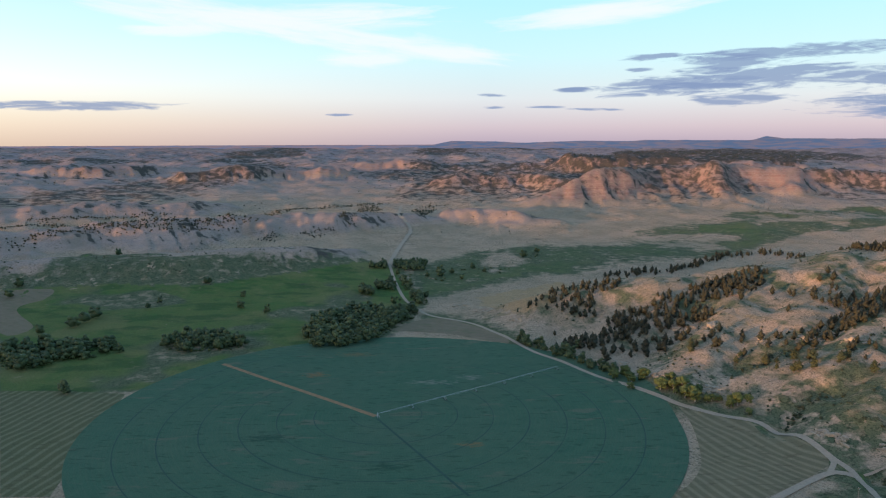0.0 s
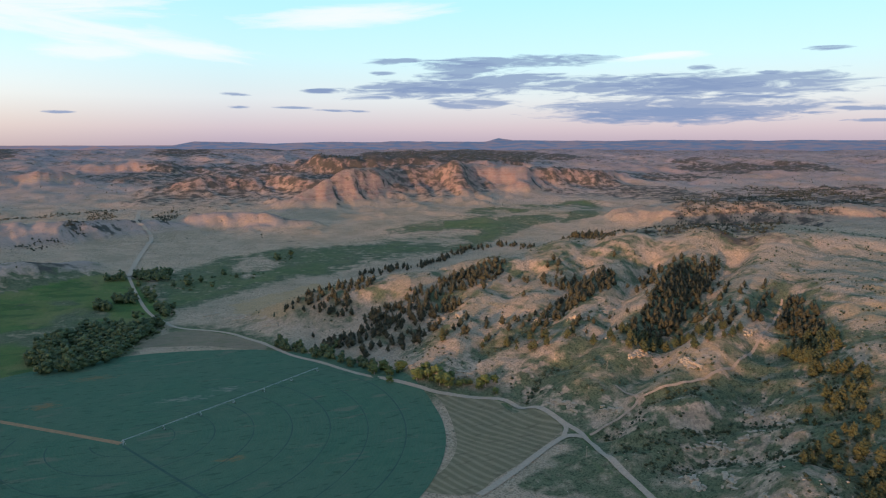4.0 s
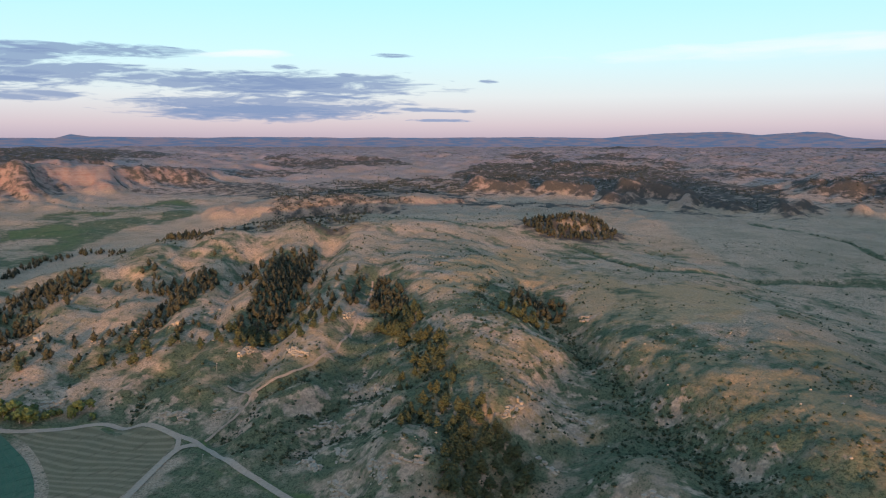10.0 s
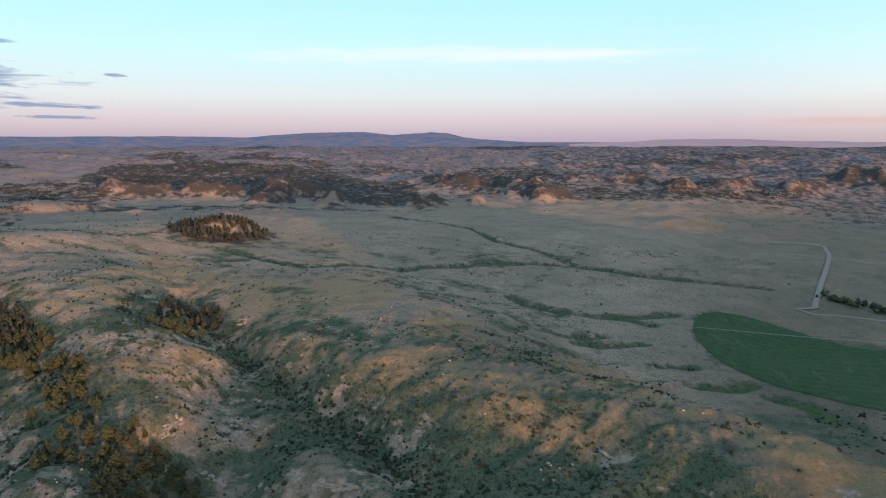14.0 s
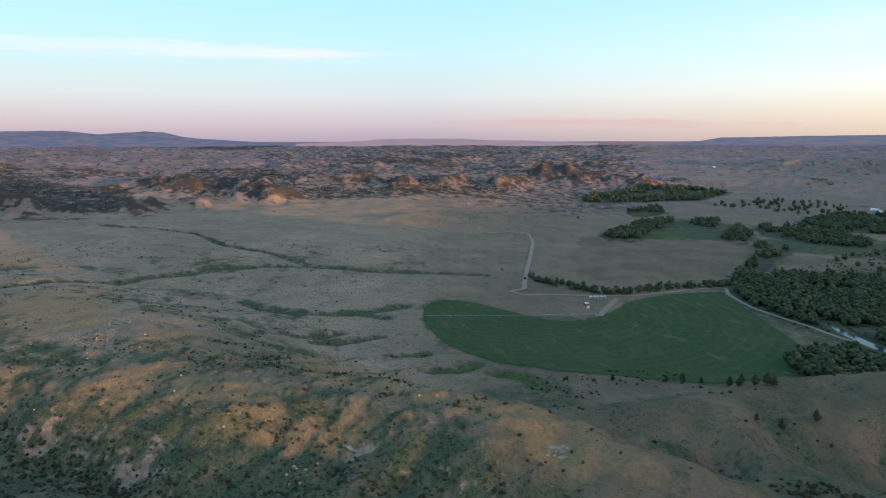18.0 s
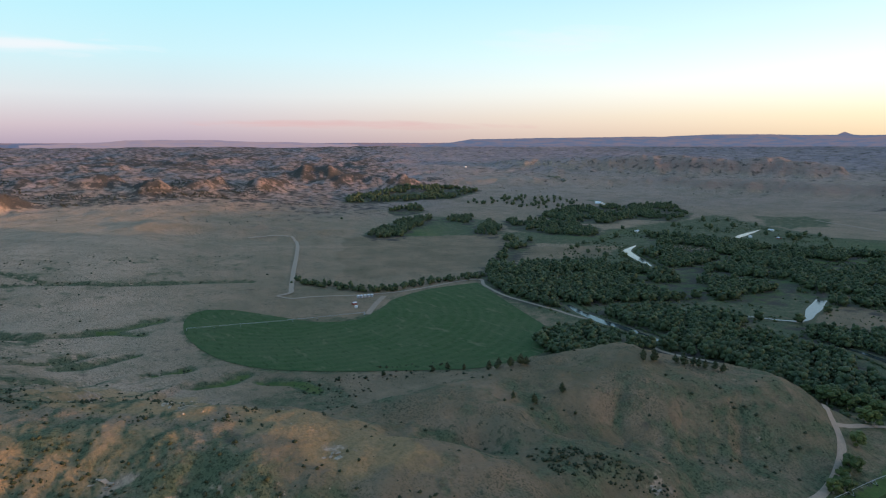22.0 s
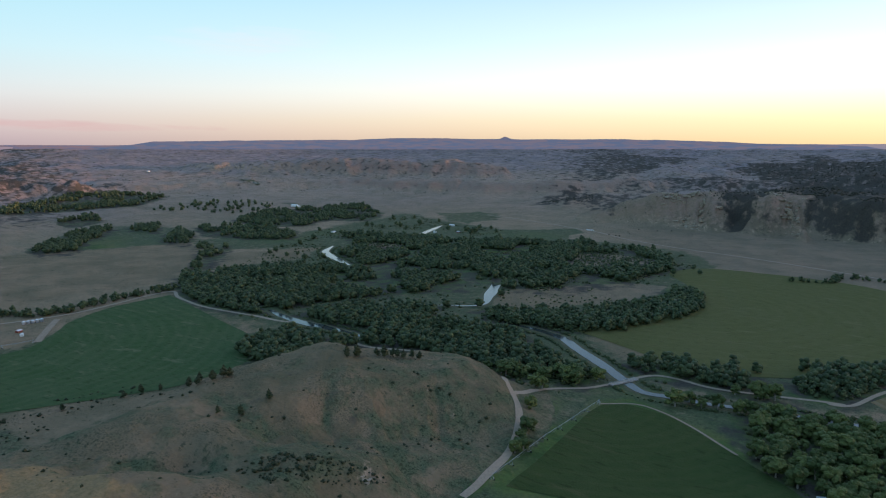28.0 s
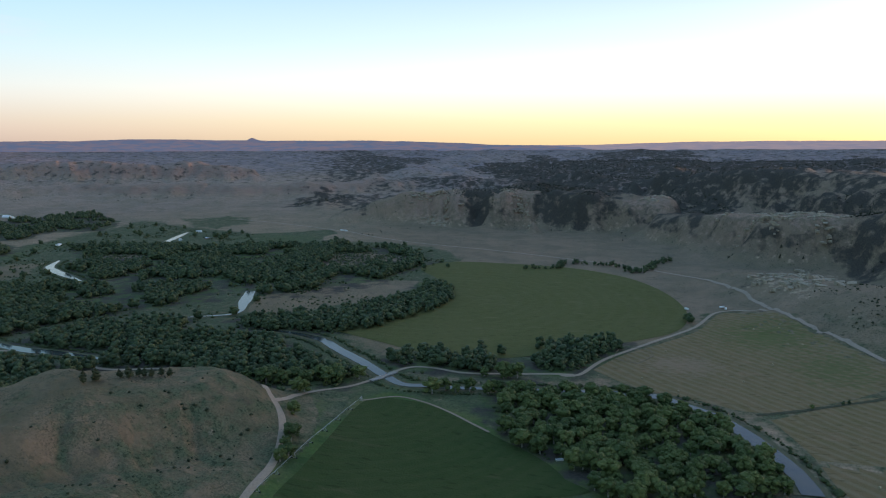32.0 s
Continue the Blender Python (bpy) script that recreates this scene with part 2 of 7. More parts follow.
# ridge lines: bearing, range, height, half width; the last number is the steepness of the sides
RIDGES = [
    ([(13, 810, 10, 50), (18, 930, 38, 85), (24, 1060, 66, 110), (31, 1180, 84, 130), (38, 1270, 94, 160), (46, 1350, 92, 200), (56, 1430, 72, 260)], 4),
    ([(4.8, 1010, 6, 35), (6.5, 990, 22, 42), (9, 970, 38, 56), (12, 975, 46, 70), (17, 1000, 54, 80)], 3),
    ([(25, 1040, 58, 60), (22, 800, 38, 46), (20.3, 700, 24, 40)], 2.6),
    ([(29.5, 1120, 74, 60), (27, 880, 54, 50), (24.8, 705, 22, 38)], 2.6),
    ([(34, 1190, 84, 62), (31.5, 870, 60, 52), (28.8, 680, 26, 40)], 2.6),
    ([(39.5, 1220, 88, 64), (36.5, 860, 66, 54), (33, 640, 30, 42)], 2.6),
    ([(45, 1200, 88, 80), (42.5, 800, 66, 58), (39.5, 600, 38, 44), (37.5, 530, 16, 36)], 2.6),
    ([(50, 1200, 84, 200), (52.5, 850, 84, 140), (55, 640, 74, 105), (54, 520, 60, 80), (50.5, 440, 46, 52), (48, 400, 30, 34)], 3),
    ([(58, 1300, 58, 280), (66, 1050, 60, 250), (72, 790, 64, 190), (78, 600, 68, 140), (87, 500, 70, 115), (98, 455, 71, 100), (108, 400, 71, 88), (117, 368, 66, 80), (126, 350, 52, 66)], 3.2),
    ([(70, 430, 42, 60), (80, 390, 46, 70), (92, 360, 50, 70)], 3),
    ([(112, 470, 50, 70), (120, 490, 57, 80), (128, 545, 58, 92), (136, 590, 64, 96), (143, 606, 53, 72)], 4),
    ([(123, 395, 50, 60), (132, 440, 46, 56), (140, 480, 30, 48), (145.5, 500, 14, 36)], 3),
    ([(58, 1650, 45, 420), (76, 1500, 40, 400), (92, 1450, 26, 330), (102, 1500, 16, 250)], 4),
    # low hills and strips of pine beyond the meadow
    ([(-40, 1480, 30, 80), (-26, 1420, 30, 80), (-18, 1380, 34, 85), (-11, 1400, 30, 70), (-8.5, 1440, 16, 60)], 3),
    ([(-40, 1750, 38, 110), (-22, 1760, 40, 110), (-8, 1850, 34, 90), (-2, 1900, 24, 70)], 3),
    ([(1, 1950, 30, 60), (5, 1900, 34, 60), (8, 1870, 16, 50)], 3),
    ([(-40, 2250, 30, 150), (-20, 2200, 24, 130)], 3),
    # buttes
    ([(-20, 3000, 42, 70), (-15.5, 3020, 56, 80), (-12, 3060, 46, 70), (-8.5, 3080, 40, 60)], 4),
    ([(-30, 3350, 30, 60), (-26, 3300, 45, 70), (-22, 3400, 30, 60)], 3),
    ([(-6, 3500, 34, 80), (-1, 3450, 40, 80)], 4),
    ([(2, 2700, 50, 110), (6, 2750, 60, 120), (9.5, 2600, 50, 90)], 3),
    ([(8.3, 2230, 34, 60), (10.5, 2320, 82, 62), (12.8, 2420, 112, 75), (16, 2600, 100, 110)], 2.0),
    ([(16, 2650, 95, 170), (21, 2680, 98, 150), (25, 2740, 88, 130), (30, 2850, 78, 110), (33, 3000, 54, 90)], 3),
    ([(21.5, 2500, 66, 55), (21, 2620, 90, 70)], 2.6),
    ([(26.5, 2560, 50, 50), (26.5, 2700, 80, 60)], 2.6),
    ([(12, 3300, 70, 260), (22, 3350, 72, 260)], 4),
    # forested country to the east
    ([(62.0, 1390, 84, 58), (63, 1420, 76, 58)], 2.4),
    ([(36, 1980, 44, 130), (41, 1930, 66, 150), (47, 1980, 68, 150), (52, 2080, 52, 130)], 3),
    ([(55, 2520, 54, 80), (58, 2490, 70, 70)], 3),
    ([(61, 2470, 72, 80), (63.5, 2450, 66, 70)], 3),
    ([(67, 2420, 72, 70), (70, 2400, 64, 80)], 3),
    ([(65.8, 2230, 44, 52), (67, 2300, 40, 50)], 2.6),
    ([(70.6, 2130, 46, 42), (71.2, 2220, 42, 46)], 2.6),
    ([(74.3, 2090, 44, 36), (74.8, 2160, 40, 46)], 2.6),
    ([(77.9, 2110, 56, 48), (79, 2240, 46, 50)], 2.4),
    ([(82.5, 2230, 40, 42)], 2.6),
    ([(80, 2700, 56, 100), (85, 2600, 58, 90), (88, 2350, 56, 60)], 3),
    ([(91, 2900, 48, 90), (96, 2800, 46, 80)], 3),
    ([(98.6, 2650, 52, 60)], 2.6),
    ([(101.5, 2800, 50, 60), (103, 2950, 42, 60)], 2.6),
    ([(106.5, 2900, 60, 60), (108, 3000, 56, 70)], 2.6),
    ([(111, 3300, 60, 110), (114, 3200, 66, 110), (117.5, 3150, 50, 80)], 3),
    ([(99, 1900, 22, 90), (106, 1850, 26, 110), (112, 1900, 14, 80)], 3),
    # bluffs over the river; behind the camera, unseen ridges added to shade the valley
    ([(158, 2330, 40, 80), (161.5, 2300, 96, 110), (167, 2270, 108, 130), (175, 2200, 108, 140), (181, 2080, 98, 130)], 8),
    ([(183, 1900, 70, 100), (188, 1750, 92, 120), (194, 1650, 110, 130), (197.6, 1600, 128, 130), (199.5, 1585, 172, 140), (203, 1565, 192, 160), (209, 1560, 190, 200), (221, 1640, 164, 220), (230, 1620, 160, 220), (238, 1560, 118, 220), (247, 1500, 92, 240), (270, 1500, 122, 260), (300, 1500, 112, 260)], 6),
    ([(184, 2700, 118, 180), (195, 2400, 142, 200), (205, 2050, 172, 200)], 4),
    # ridge added out of view to keep the sun off the eastern bench
    ([(200.8, 2230, 185, 105), (204, 2090, 252, 150), (209, 2000, 262, 160), (213.5, 1950, 250, 150)], 4),
    ([(189, 1300, 26, 70), (195, 1150, 44, 90), (204, 1000, 60, 110)], 3),
    ([(155.5, 2720, 26, 50)], 2.6),
    ([(126, 3980, 26, 80), (130, 3920, 56, 110), (138, 3850, 64, 130), (145, 3760, 66, 130), (149.5, 3700, 46, 90)], 4),
    ([(120, 3300, 22, 120), (128, 3350, 26, 120), (138, 3300, 34, 110), (146, 3150, 44, 110), (154, 3100, 44, 110), (163, 3300, 40, 120), (175, 3300, 40, 150), (190, 3000, 50, 200)], 4),
]
# creeks and gullies cut into the slopes: bearing, range; depth; half width
GULLIES = []


def along(line, x, y):
    """Distance to a line of points, and how far along it the nearest place lies (in points)."""
    best, where = np.full(x.shape, 1e9), np.zeros(x.shape)
    if len(line) == 1:
        return np.hypot(x - line[0][0], y - line[0][1]), where
    for k in range(len(line) - 1):
        ax, ay = line[k][0], line[k][1]
        dx, dy = line[k + 1][0] - ax, line[k + 1][1] - ay
        t = np.clip(((x - ax) * dx + (y - ay) * dy) / (dx * dx + dy * dy), 0, 1)
        d = np.hypot(x - ax - t * dx, y - ay - t * dy)
        near = d < best
        best, where = np.where(near, d, best), np.where(near, k + t, where)
    return best, where


def lie(x, y):
    """Height of the land and how hilly it is, for arrays of places."""
    x, y = np.asarray(x, float), np.asarray(y, float)
    r = np.hypot(x, y)
    az = np.degrees(np.arctan2(x, y))
    az = np.where(az < -60, az + 360, az)
    start = 1150 + 1150 * smooth(95, 118, az) - 500 * smooth(165, 185, az)
    s = np.clip((r - start) / (4900 - start), 0, 1.05)
    # out of view the base is lowered so the low sun gets in
    hidden = smooth(205, 235, az) * smooth(325, 305, az)
    base = 216 * s ** (1.2 + 0.25 * smooth(95, 118, az)) * (1 - 0.85 * hidden)
    wx = x + 60 * (rough(x, y, 260, 3, 5) - 0.5) * smooth(300, 900, r)
    wy = y + 60 * (rough(x, y, 260, 3, 8) - 0.5) * smooth(300, 900, r)
    total = np.zeros(x.shape)
    for points, power in RIDGES:
        line = [polar(p[0], p[1]) for p in points]
        xs, ys = [p[0] for p in line], [p[1] for p in line]
        wide = max(p[3] for p in points) * 3.2
        box = (x > min(xs) - wide) & (x < max(xs) + wide) & (y > min(ys) - wide) & (y < max(ys) + wide)
        if not box.any():
            continue
        d, k = along(line, wx[box], wy[box])
        steps = range(len(points))
        h, w = np.interp(k, steps, [p[2] for p in points]), np.interp(k, steps, [p[3] for p in points])
        grain = 1.1 * float(np.mean([p[3] for p in points]))
        far = float(np.mean([p[1] for p in points])) > 1600
        cut = rough(x[box], y[box], min(max(grain, 45), 130), 4, 31, True)
        d = d * ((0.35 + 1.25 * cut) if far else (0.86 + 0.28 * cut))
        # ribs and gullies that run down the flanks
        lengths = [math.hypot(xs[q + 1] - xs[q], ys[q + 1] - ys[q]) for q in range(len(xs) - 1)]
        run = np.interp(k, steps, np.concatenate([[0], np.cumsum(lengths)])) if lengths else np.degrees(np.arctan2(x[box] - xs[0], y[box] - ys[0])) * 0.6
        period = 0.55 * w if far else 34.0
        rib = rough(run + 0.35 * (wx[box] - x[box]), d * 0.22 + run * 0.05, float(np.mean(period)), 3, 53, True)
        flank = smooth(0.2, 0.75, d / w) * smooth(3.0, 1.3, d / w)
        d = d * (1 + (0.45 if far else 0.34 * smooth(200, 90, w)) * flank * (rib - 0.55))
        if far:
            east = smooth(50, 58, az[box]) * smooth(122, 112, az[box])
            h = h * (0.66 - 0.5 * east + (0.62 + 0.6 * east) * rough(x[box], y[box], grain * (1.5 if 52 < np.mean([p[0] for p in points]) < 118 else 2.2), 3, 37))
        total[box] += (h / (1 + (d / w) ** power)) ** 4
    hill = total ** 0.25
    plain = smooth(58, 67, az) * smooth(121, 112, az) * smooth(620, 820, r) * smooth(1980, 1820, r)
    steep = smooth(3, 30, hill) * (1 - 0.93 * plain)
    z = base + hill
    z = z - steep * (1 - smooth(70, 100, hill) * 0.5) * 5.5 * (rough(x, y, 70, 4, 3, True) - 0.6) - steep * smooth(1400, 1100, r) * 4.0 * (rough(x, y, 30, 4, 93, True) - 0.6)
    bench = plain
    # long hollows that part the rounded southern hill
    z = z - smooth(106, 116, az) * smooth(156, 148, az) * smooth(700, 620, r) * smooth(8, 30, hill) * 7 * (rough(x, y, 95, 3, 23, True) - 0.55)
    z = z - smooth(106, 116, az) * smooth(156, 148, az) * smooth(700, 620, r) * smooth(8, 30, hill) * 3.5 * (rough(x, y, 38, 4, 27, True) - 0.55)
    # crags and runnels on the far buttes and bluffs
    z = z - smooth(1500, 1900, r) * smooth(10, 32, hill) * (17 * (rough(x, y, 52, 4, 87, True) - 0.6) + 9 * (rough(x, y, 120, 2, 89, True) - 0.6))
    open_land = (1 - 0.85 * bench) * (1 - 0.82 * smooth(112, 124, az) * smooth(162, 152, az))
    z = z + smooth(1500, 2700, r) * open_land * 22 * (rough(x, y, 210, 5, 12, True) - 0.6)
    z = z + smooth(2500, 3300, r) * smooth(4950, 4000, r) * open_land * (34 * (np.maximum(rough(x, y, 330, 4, 44, True), 0.55) - 0.62) + 30 * (np.maximum(rough(x, y, 150, 3, 46, True), 0.5) - 0.6))
    z = z + steep * (2.2 * (rough(x, y, 15, 3, 21) - 0.5) + 1.0 * smooth(900, 500, r) * (rough(x, y, 5, 2, 25) - 0.5)) + 0.5 * (rough(x, y, 60, 3, 2) - 0.5)
    for line, depth, half in GULLIES:
        pts = [polar(*p) for p in line]
        wide = half * 4
        xs, ys = [p[0] for p in pts], [p[1] for p in pts]
        box = (x > min(xs) - wide) & (x < max(xs) + wide) & (y > min(ys) - wide) & (y < max(ys) + wide)
        if box.any():
            d, k = along(pts, x[box] + 14 * (rough(x[box], y[box], 40, 2, 61) - 0.5), y[box] + 14 * (rough(x[box], y[box], 40, 2, 67) - 0.5))
            z[box] -= depth * np.exp(-(d / half) ** 2)
    return z, hill


def ground_z(x, y):
    z, _ = lie(np.array([x], float), np.array([y], float))
    return float(z[0])

# ---------------------------------------------------------------- plan: lines and outlines on the ground, x and y in metres

# creeks and gullies: bearing and range; depth; half width
GULLIES += [
    ([(58.7, 908), (60.4, 824), (62.2, 741), (64.0, 669), (66.7, 593), (68.6, 534), (71.5, 502), (73.9, 461), (76.3, 419), (79.7, 382)], 13, 22),
    ([(55.6, 844), (55.1, 761), (58.1, 715), (61.2, 709), (64.0, 665)], 5, 10),
    ([(46.3, 900), (48.0, 753), (49.7, 618), (51.3, 532), (51.9, 489), (54.1, 446), (55.3, 428)], 11, 26),
    ([(39.4, 1044), (38.9, 896), (37.9, 816), (36.5, 751)], 8, 22),
    ([(33.4, 975), (31.2, 867), (28.9, 830), (26.3, 770), (23.7, 735)], 6, 14),
    ([(41.6, 637), (38.7, 601), (36.8, 590), (34.9, 570), (33.5, 563)], 6, 12),
    ([(49.2, 558), (44.4, 586), (41.1, 567), (36.8, 537), (34.9, 534)], 6, 14),
    ([(29.6, 689), (28.3, 668), (27.6, 644), (26.9, 626)], 6, 12),
    ([(50.2, 491), (46.4, 521), (41.5, 528), (37.7, 506)], 5, 14),
    ([(62.3, 1260), (65.9, 1116), (68.7, 1043), (79.4, 1203), (87.0, 1251), (90.9, 1248), (95.0, 1219), (101.2, 1234), (105.1, 1238)], 4, 9),
    ([(73.3, 1842), (77.9, 1682), (82.0, 1590), (84.3, 1429), (87.9, 1344), (90.9, 1248)], 4, 8),
    ([(88.5, 808), (90.6, 810), (93.3, 851)], 5, 7),
    ([(91.0, 785), (93.7, 811), (96.4, 841)], 5, 7),
    ([(97.3, 758), (99.2, 765), (100.1, 774)], 5, 7),
    ([(85.7, 1027), (89.4, 948), (93.8, 963), (98.3, 1009)], 4, 12),
    ([(101.0, 705), (102.9, 717), (104.3, 738)], 6, 9),
    ([(105.8, 708), (108.6, 697), (110.1, 669)], 5, 9),
    ([(86.3, 1010), (89.8, 945), (94.0, 975), (96.9, 941)], 4, 10),
    ([(128.2, 506), (134.5, 503), (140.1, 479), (144.0, 454)], 7, 24),
    ([(124.1, 454), (121.3, 458), (118.1, 457)], 6, 25),
]
ROAD_MAIN = [(-104, 1354), (-83, 1211), (-60, 1083), (-37, 1013), (-15, 971), (35, 931), (79, 851), (106, 793), (138, 745), (173, 680), (209, 618), (261, 579), (285, 545), (292, 506), (297, 476), (288, 421), (287, 386), (285, 348)]
ROAD_FORK = [(297, 476), (285, 483), (264, 475), (225, 449), (192, 428), (180, 422)]
ROAD_LINK = [(291, 506), (291, 496), (281, 483)]
ROAD_NORTH = [(-104, 1354), (-100, 1465), (-93, 1591), (-81, 1736), (-97, 1826), (-122, 1904), (-132, 2217)]
HILL_TRACK = [(303, 478), (321, 481), (338, 482), (351, 484), (356, 486), (373, 481), (399, 480), (436, 487), (474, 501), (533, 536), (620, 599), (654, 628)]
HILL_TRACK_B = [(358, 525), (359, 506), (355, 487)]
ROAD_EAST = [(1694, -458), (1698, -541), (1641, -558), (1464, -503), (1234, -415), (1115, -370), (1079, -356), (1067, -331)]
ROAD_FARM = [(1067, -331), (1042, -346), (1037, -378), (1017, -438), (1003, -495), (1007, -553), (1026, -637), (1022, -684), (976, -663), (895, -645), (831, -646), (776, -650), (723, -650), (653, -663), (553, -622), (461, -635), (344, -536), (361, -607), (301, -539), (277, -511), (260, -478), (249, -436), (246, -399), (247, -378)]
FARM_DRIVE = [(987, -478), (938, -440), (890, -405)]
ROAD_BRIDGE = [(295, -535), (298, -574), (289, -610), (267, -635), (252, -663), (229, -710), (202, -716), (166, -708), (120, -716), (77, -726), (50, -729), (66, -724), (46, -731), (22, -792), (-29, -875), (-88, -964), (-125, -1055), (-172, -1062), (-201, -1038)]
HIGHWAY = [(1268, -2089), (1063, -2016), (815, -1886), (585, -1719), (325, -1613), (132, -1520), (-9, -1441), (-116, -1313), (-171, -1166), (-201, -1038), (-240, -923), (-270, -830)]
FIELD_TRACK = [(240, -600), (213, -620), (186, -615), (156, -597), (130, -576), (109, -559)]
RIVER = [(-129, -507), (-127, -530), (-118, -562), (-103, -600), (-81, -639), (-50, -666), (-14, -683), (130, -665), (161, -659), (192, -658), (218, -656), (245, -678), (280, -712), (333, -758), (370, -792), (423, -813), (469, -817), (536, -835), (604, -853), (551, -891), (576, -958), (612, -1040)]
RIVER_B = [(582, -654), (652, -660), (688, -660), (729, -667), (762, -676), (790, -687)]
RIVER_C = [(960, -1046), (1022, -1082), (1088, -1121), (1135, -1158), (1179, -1230)]
RIVER_D = [(1127, -1502), (1169, -1611), (1214, -1737)]
RIVER_E = [(2075, -1888), (2025, -1895), (1927, -1842)]
RIVER_F = [(2609, -2123), (2529, -2121), (2472, -2113)]
RIVER_G = [(2738, -1349), (2671, -1388), (2664, -1428)]
BOOM_NORTH = [(-58, 597), (122, 729)]
BOOM_EAST = [(889, -400), (918, -165)]
BOOM_SOUTH = [(240, -599), (241, -407)]
PIVOT_LANE = [(-243, 752), (-60, 600)]
PIVOT_LANE_B = [(-58, 594), (18, 455)]
POLES = [(277, 441), (231, 389), (366, 552)]
BINS = [(996, -438), (994, -443), (992, -448), (994, -455), (993, -460)]
SHEDS = [(957, -414), (936, -408), (1188, -1753), (1133, -1588), (1080, -1628), (1366, -1426), (1968, -1850), (804, -1883), (788, -1873), (3015, -1202), (3294, -2105)]
BRIDGE = [(250, -660), (238, -686)]
TROUGH = [(46, -520)]
TRAILERS = [(-135, -1083), (-139, -1072), (-85, -1068)]
CREEK_ROW = [(84, 845), (116, 799), (163, 736), (199, 653), (236, 619), (271, 592)]
LEDGES = [(195, 731), (218, 655), (253, 636), (307, 782), (339, 726), (386, 725), (418, 575), (427, 514), (460, 700), (305, 529), (337, 499), (363, 416), (394, 396), (313, 298), (323, 283), (336, 354), (325, 374), (305, 327), (354, -136), (404, -24), (471, -68), (287, -320), (402, 224), (375, 133), (27, 1034), (55, 986), (97, 919), (194, 736), (211, 667), (228, 642), (251, 631), (385, 722), (414, 684), (307, 526), (305, 778), (284, 818), (411, 571), (428, 511), (527, 547), (430, 435), (373, 402), (323, 375), (426, 399), (421, 266), (470, 237), (692, 343)]
LONE_PINES = [(394, -339), (397, -315), (403, -300), (403, -434), (412, -457), (519, -598), (487, -605), (591, -408), (463, -327), (454, -334), (451, -343), (618, -373), (604, -385), (473, -608), (596, -410), (467, -332), (453, -335), (450, -348), (616, -354), (632, -304)]
LONE_COTTONS = [(-370, 659), (-365, 657), (-686, 1121), (-398, 1164), (-393, 1169), (-435, 1015), (-516, 876), (-491, 910), (-487, 933), (2031, -843), (-84, -985), (-81, -1000), (-167, -683), (-196, -697), (-202, -701), (252, -469), (254, -483), (273, -526), (296, -593), (303, -593), (255, -493), (245, -461), (248, -453)]
HAY_EAST = [(212, 610), (260, 576), (284, 537), (290, 501), (276, 487), (236, 461), (196, 437), (177, 424), (145, 443), (173, 469), (195, 503), (209, 553), (214, 588)]
HAY_WEST = [(-437, 667), (-376, 667), (-309, 658), (-288, 538), (-271, 455), (-305, 455)]
STUBBLE_WEST = [(-705, 1100), (-636, 1122), (-616, 1069), (-625, 1010), (-544, 910), (-570, 881)]
STUBBLE_NORTH = [(-69, 896), (-42, 940), (-7, 961), (35, 924), (81, 841), (66, 834), (11, 875), (-32, 887)]
PIVOT_WEST = [(398, -848), (354, -891), (320, -989), (306, -1098), (335, -1219), (399, -1328), (358, -1418), (239, -1424), (110, -1400), (11, -1327), (-54, -1207), (-82, -1082), (-80, -993), (-58, -930), (-9, -878), (44, -840), (99, -790), (160, -764), (229, -770), (315, -811)]
PIVOT_SOUTH = [(230, -408), (231, -481), (238, -594), (217, -614), (175, -607), (130, -576), (100, -550), (59, -517), (39, -489), (33, -465)]
HAY_SOUTH = [(33, -752), (-2, -821), (-87, -941), (-129, -1048), (-169, -1041), (-198, -1025), (-236, -908), (-266, -815), (-246, -749), (-169, -686), (-112, -660), (-66, -682), (-14, -703)]
HAY_FAR = [(-126, -645), (-237, -719), (-177, -519), (-152, -513), (-144, -573)]
GRASS_FORK = [(290, 463), (284, 350), (218, 421), (265, 458)]
MEADOW_NORTH = [(-725, 1133), (-654, 1174), (-709, 1400), (-490, 1248), (-374, 1263), (-278, 1296), (-149, 1365), (-89, 1305), (-38, 1042), (-90, 882), (-183, 839), (-233, 795), (-259, 752), (-306, 686), (-377, 670), (-439, 670)]
CREEK_FLAT = [(79, 1473), (219, 1533), (390, 1524), (453, 1667), (670, 1862), (878, 2000), (1260, 2020), (1093, 1746), (731, 1596), (616, 1471), (352, 1372), (228, 1299), (108, 1255), (-13, 1124), (-36, 1306)]
MEADOW_A = [(1716, -876), (2033, -1149), (1942, -1238), (1747, -1236), (1532, -1094), (1526, -927), (1561, -806)]
MEADOW_B = [(1549, -1114), (1433, -1236), (1323, -1319), (1236, -1219), (1353, -1013)]
MEADOW_D = [(1251, -1846), (1018, -1733), (841, -1843), (767, -1666), (948, -1530)]
MEADOW_E = [(1425, -2032), (1260, -2145), (1157, -1970), (1260, -1860)]
MEADOW_F = [(295, -569), (256, -639), (239, -669), (164, -658), (111, -621), (113, -565), (221, -607), (267, -583), (263, -488)]
RIVERSIDE = [(953, -661), (1146, -917), (1424, -1419), (1497, -1930), (1233, -1820), (768, -1652), (472, -1622), (376, -1453), (266, -1071), (322, -873), (377, -817), (265, -722), (137, -724), (21, -747), (30, -910), (103, -835), (168, -815), (216, -669), (275, -599), (307, -567), (377, -622), (523, -650), (690, -620)]
PINES_SPARSE = [(120, 809), (208, 809), (322, 850), (459, 892), (623, 900), (673, 822), (677, 663), (562, 556), (449, 546), (377, 584), (297, 685), (245, 650), (189, 741)]
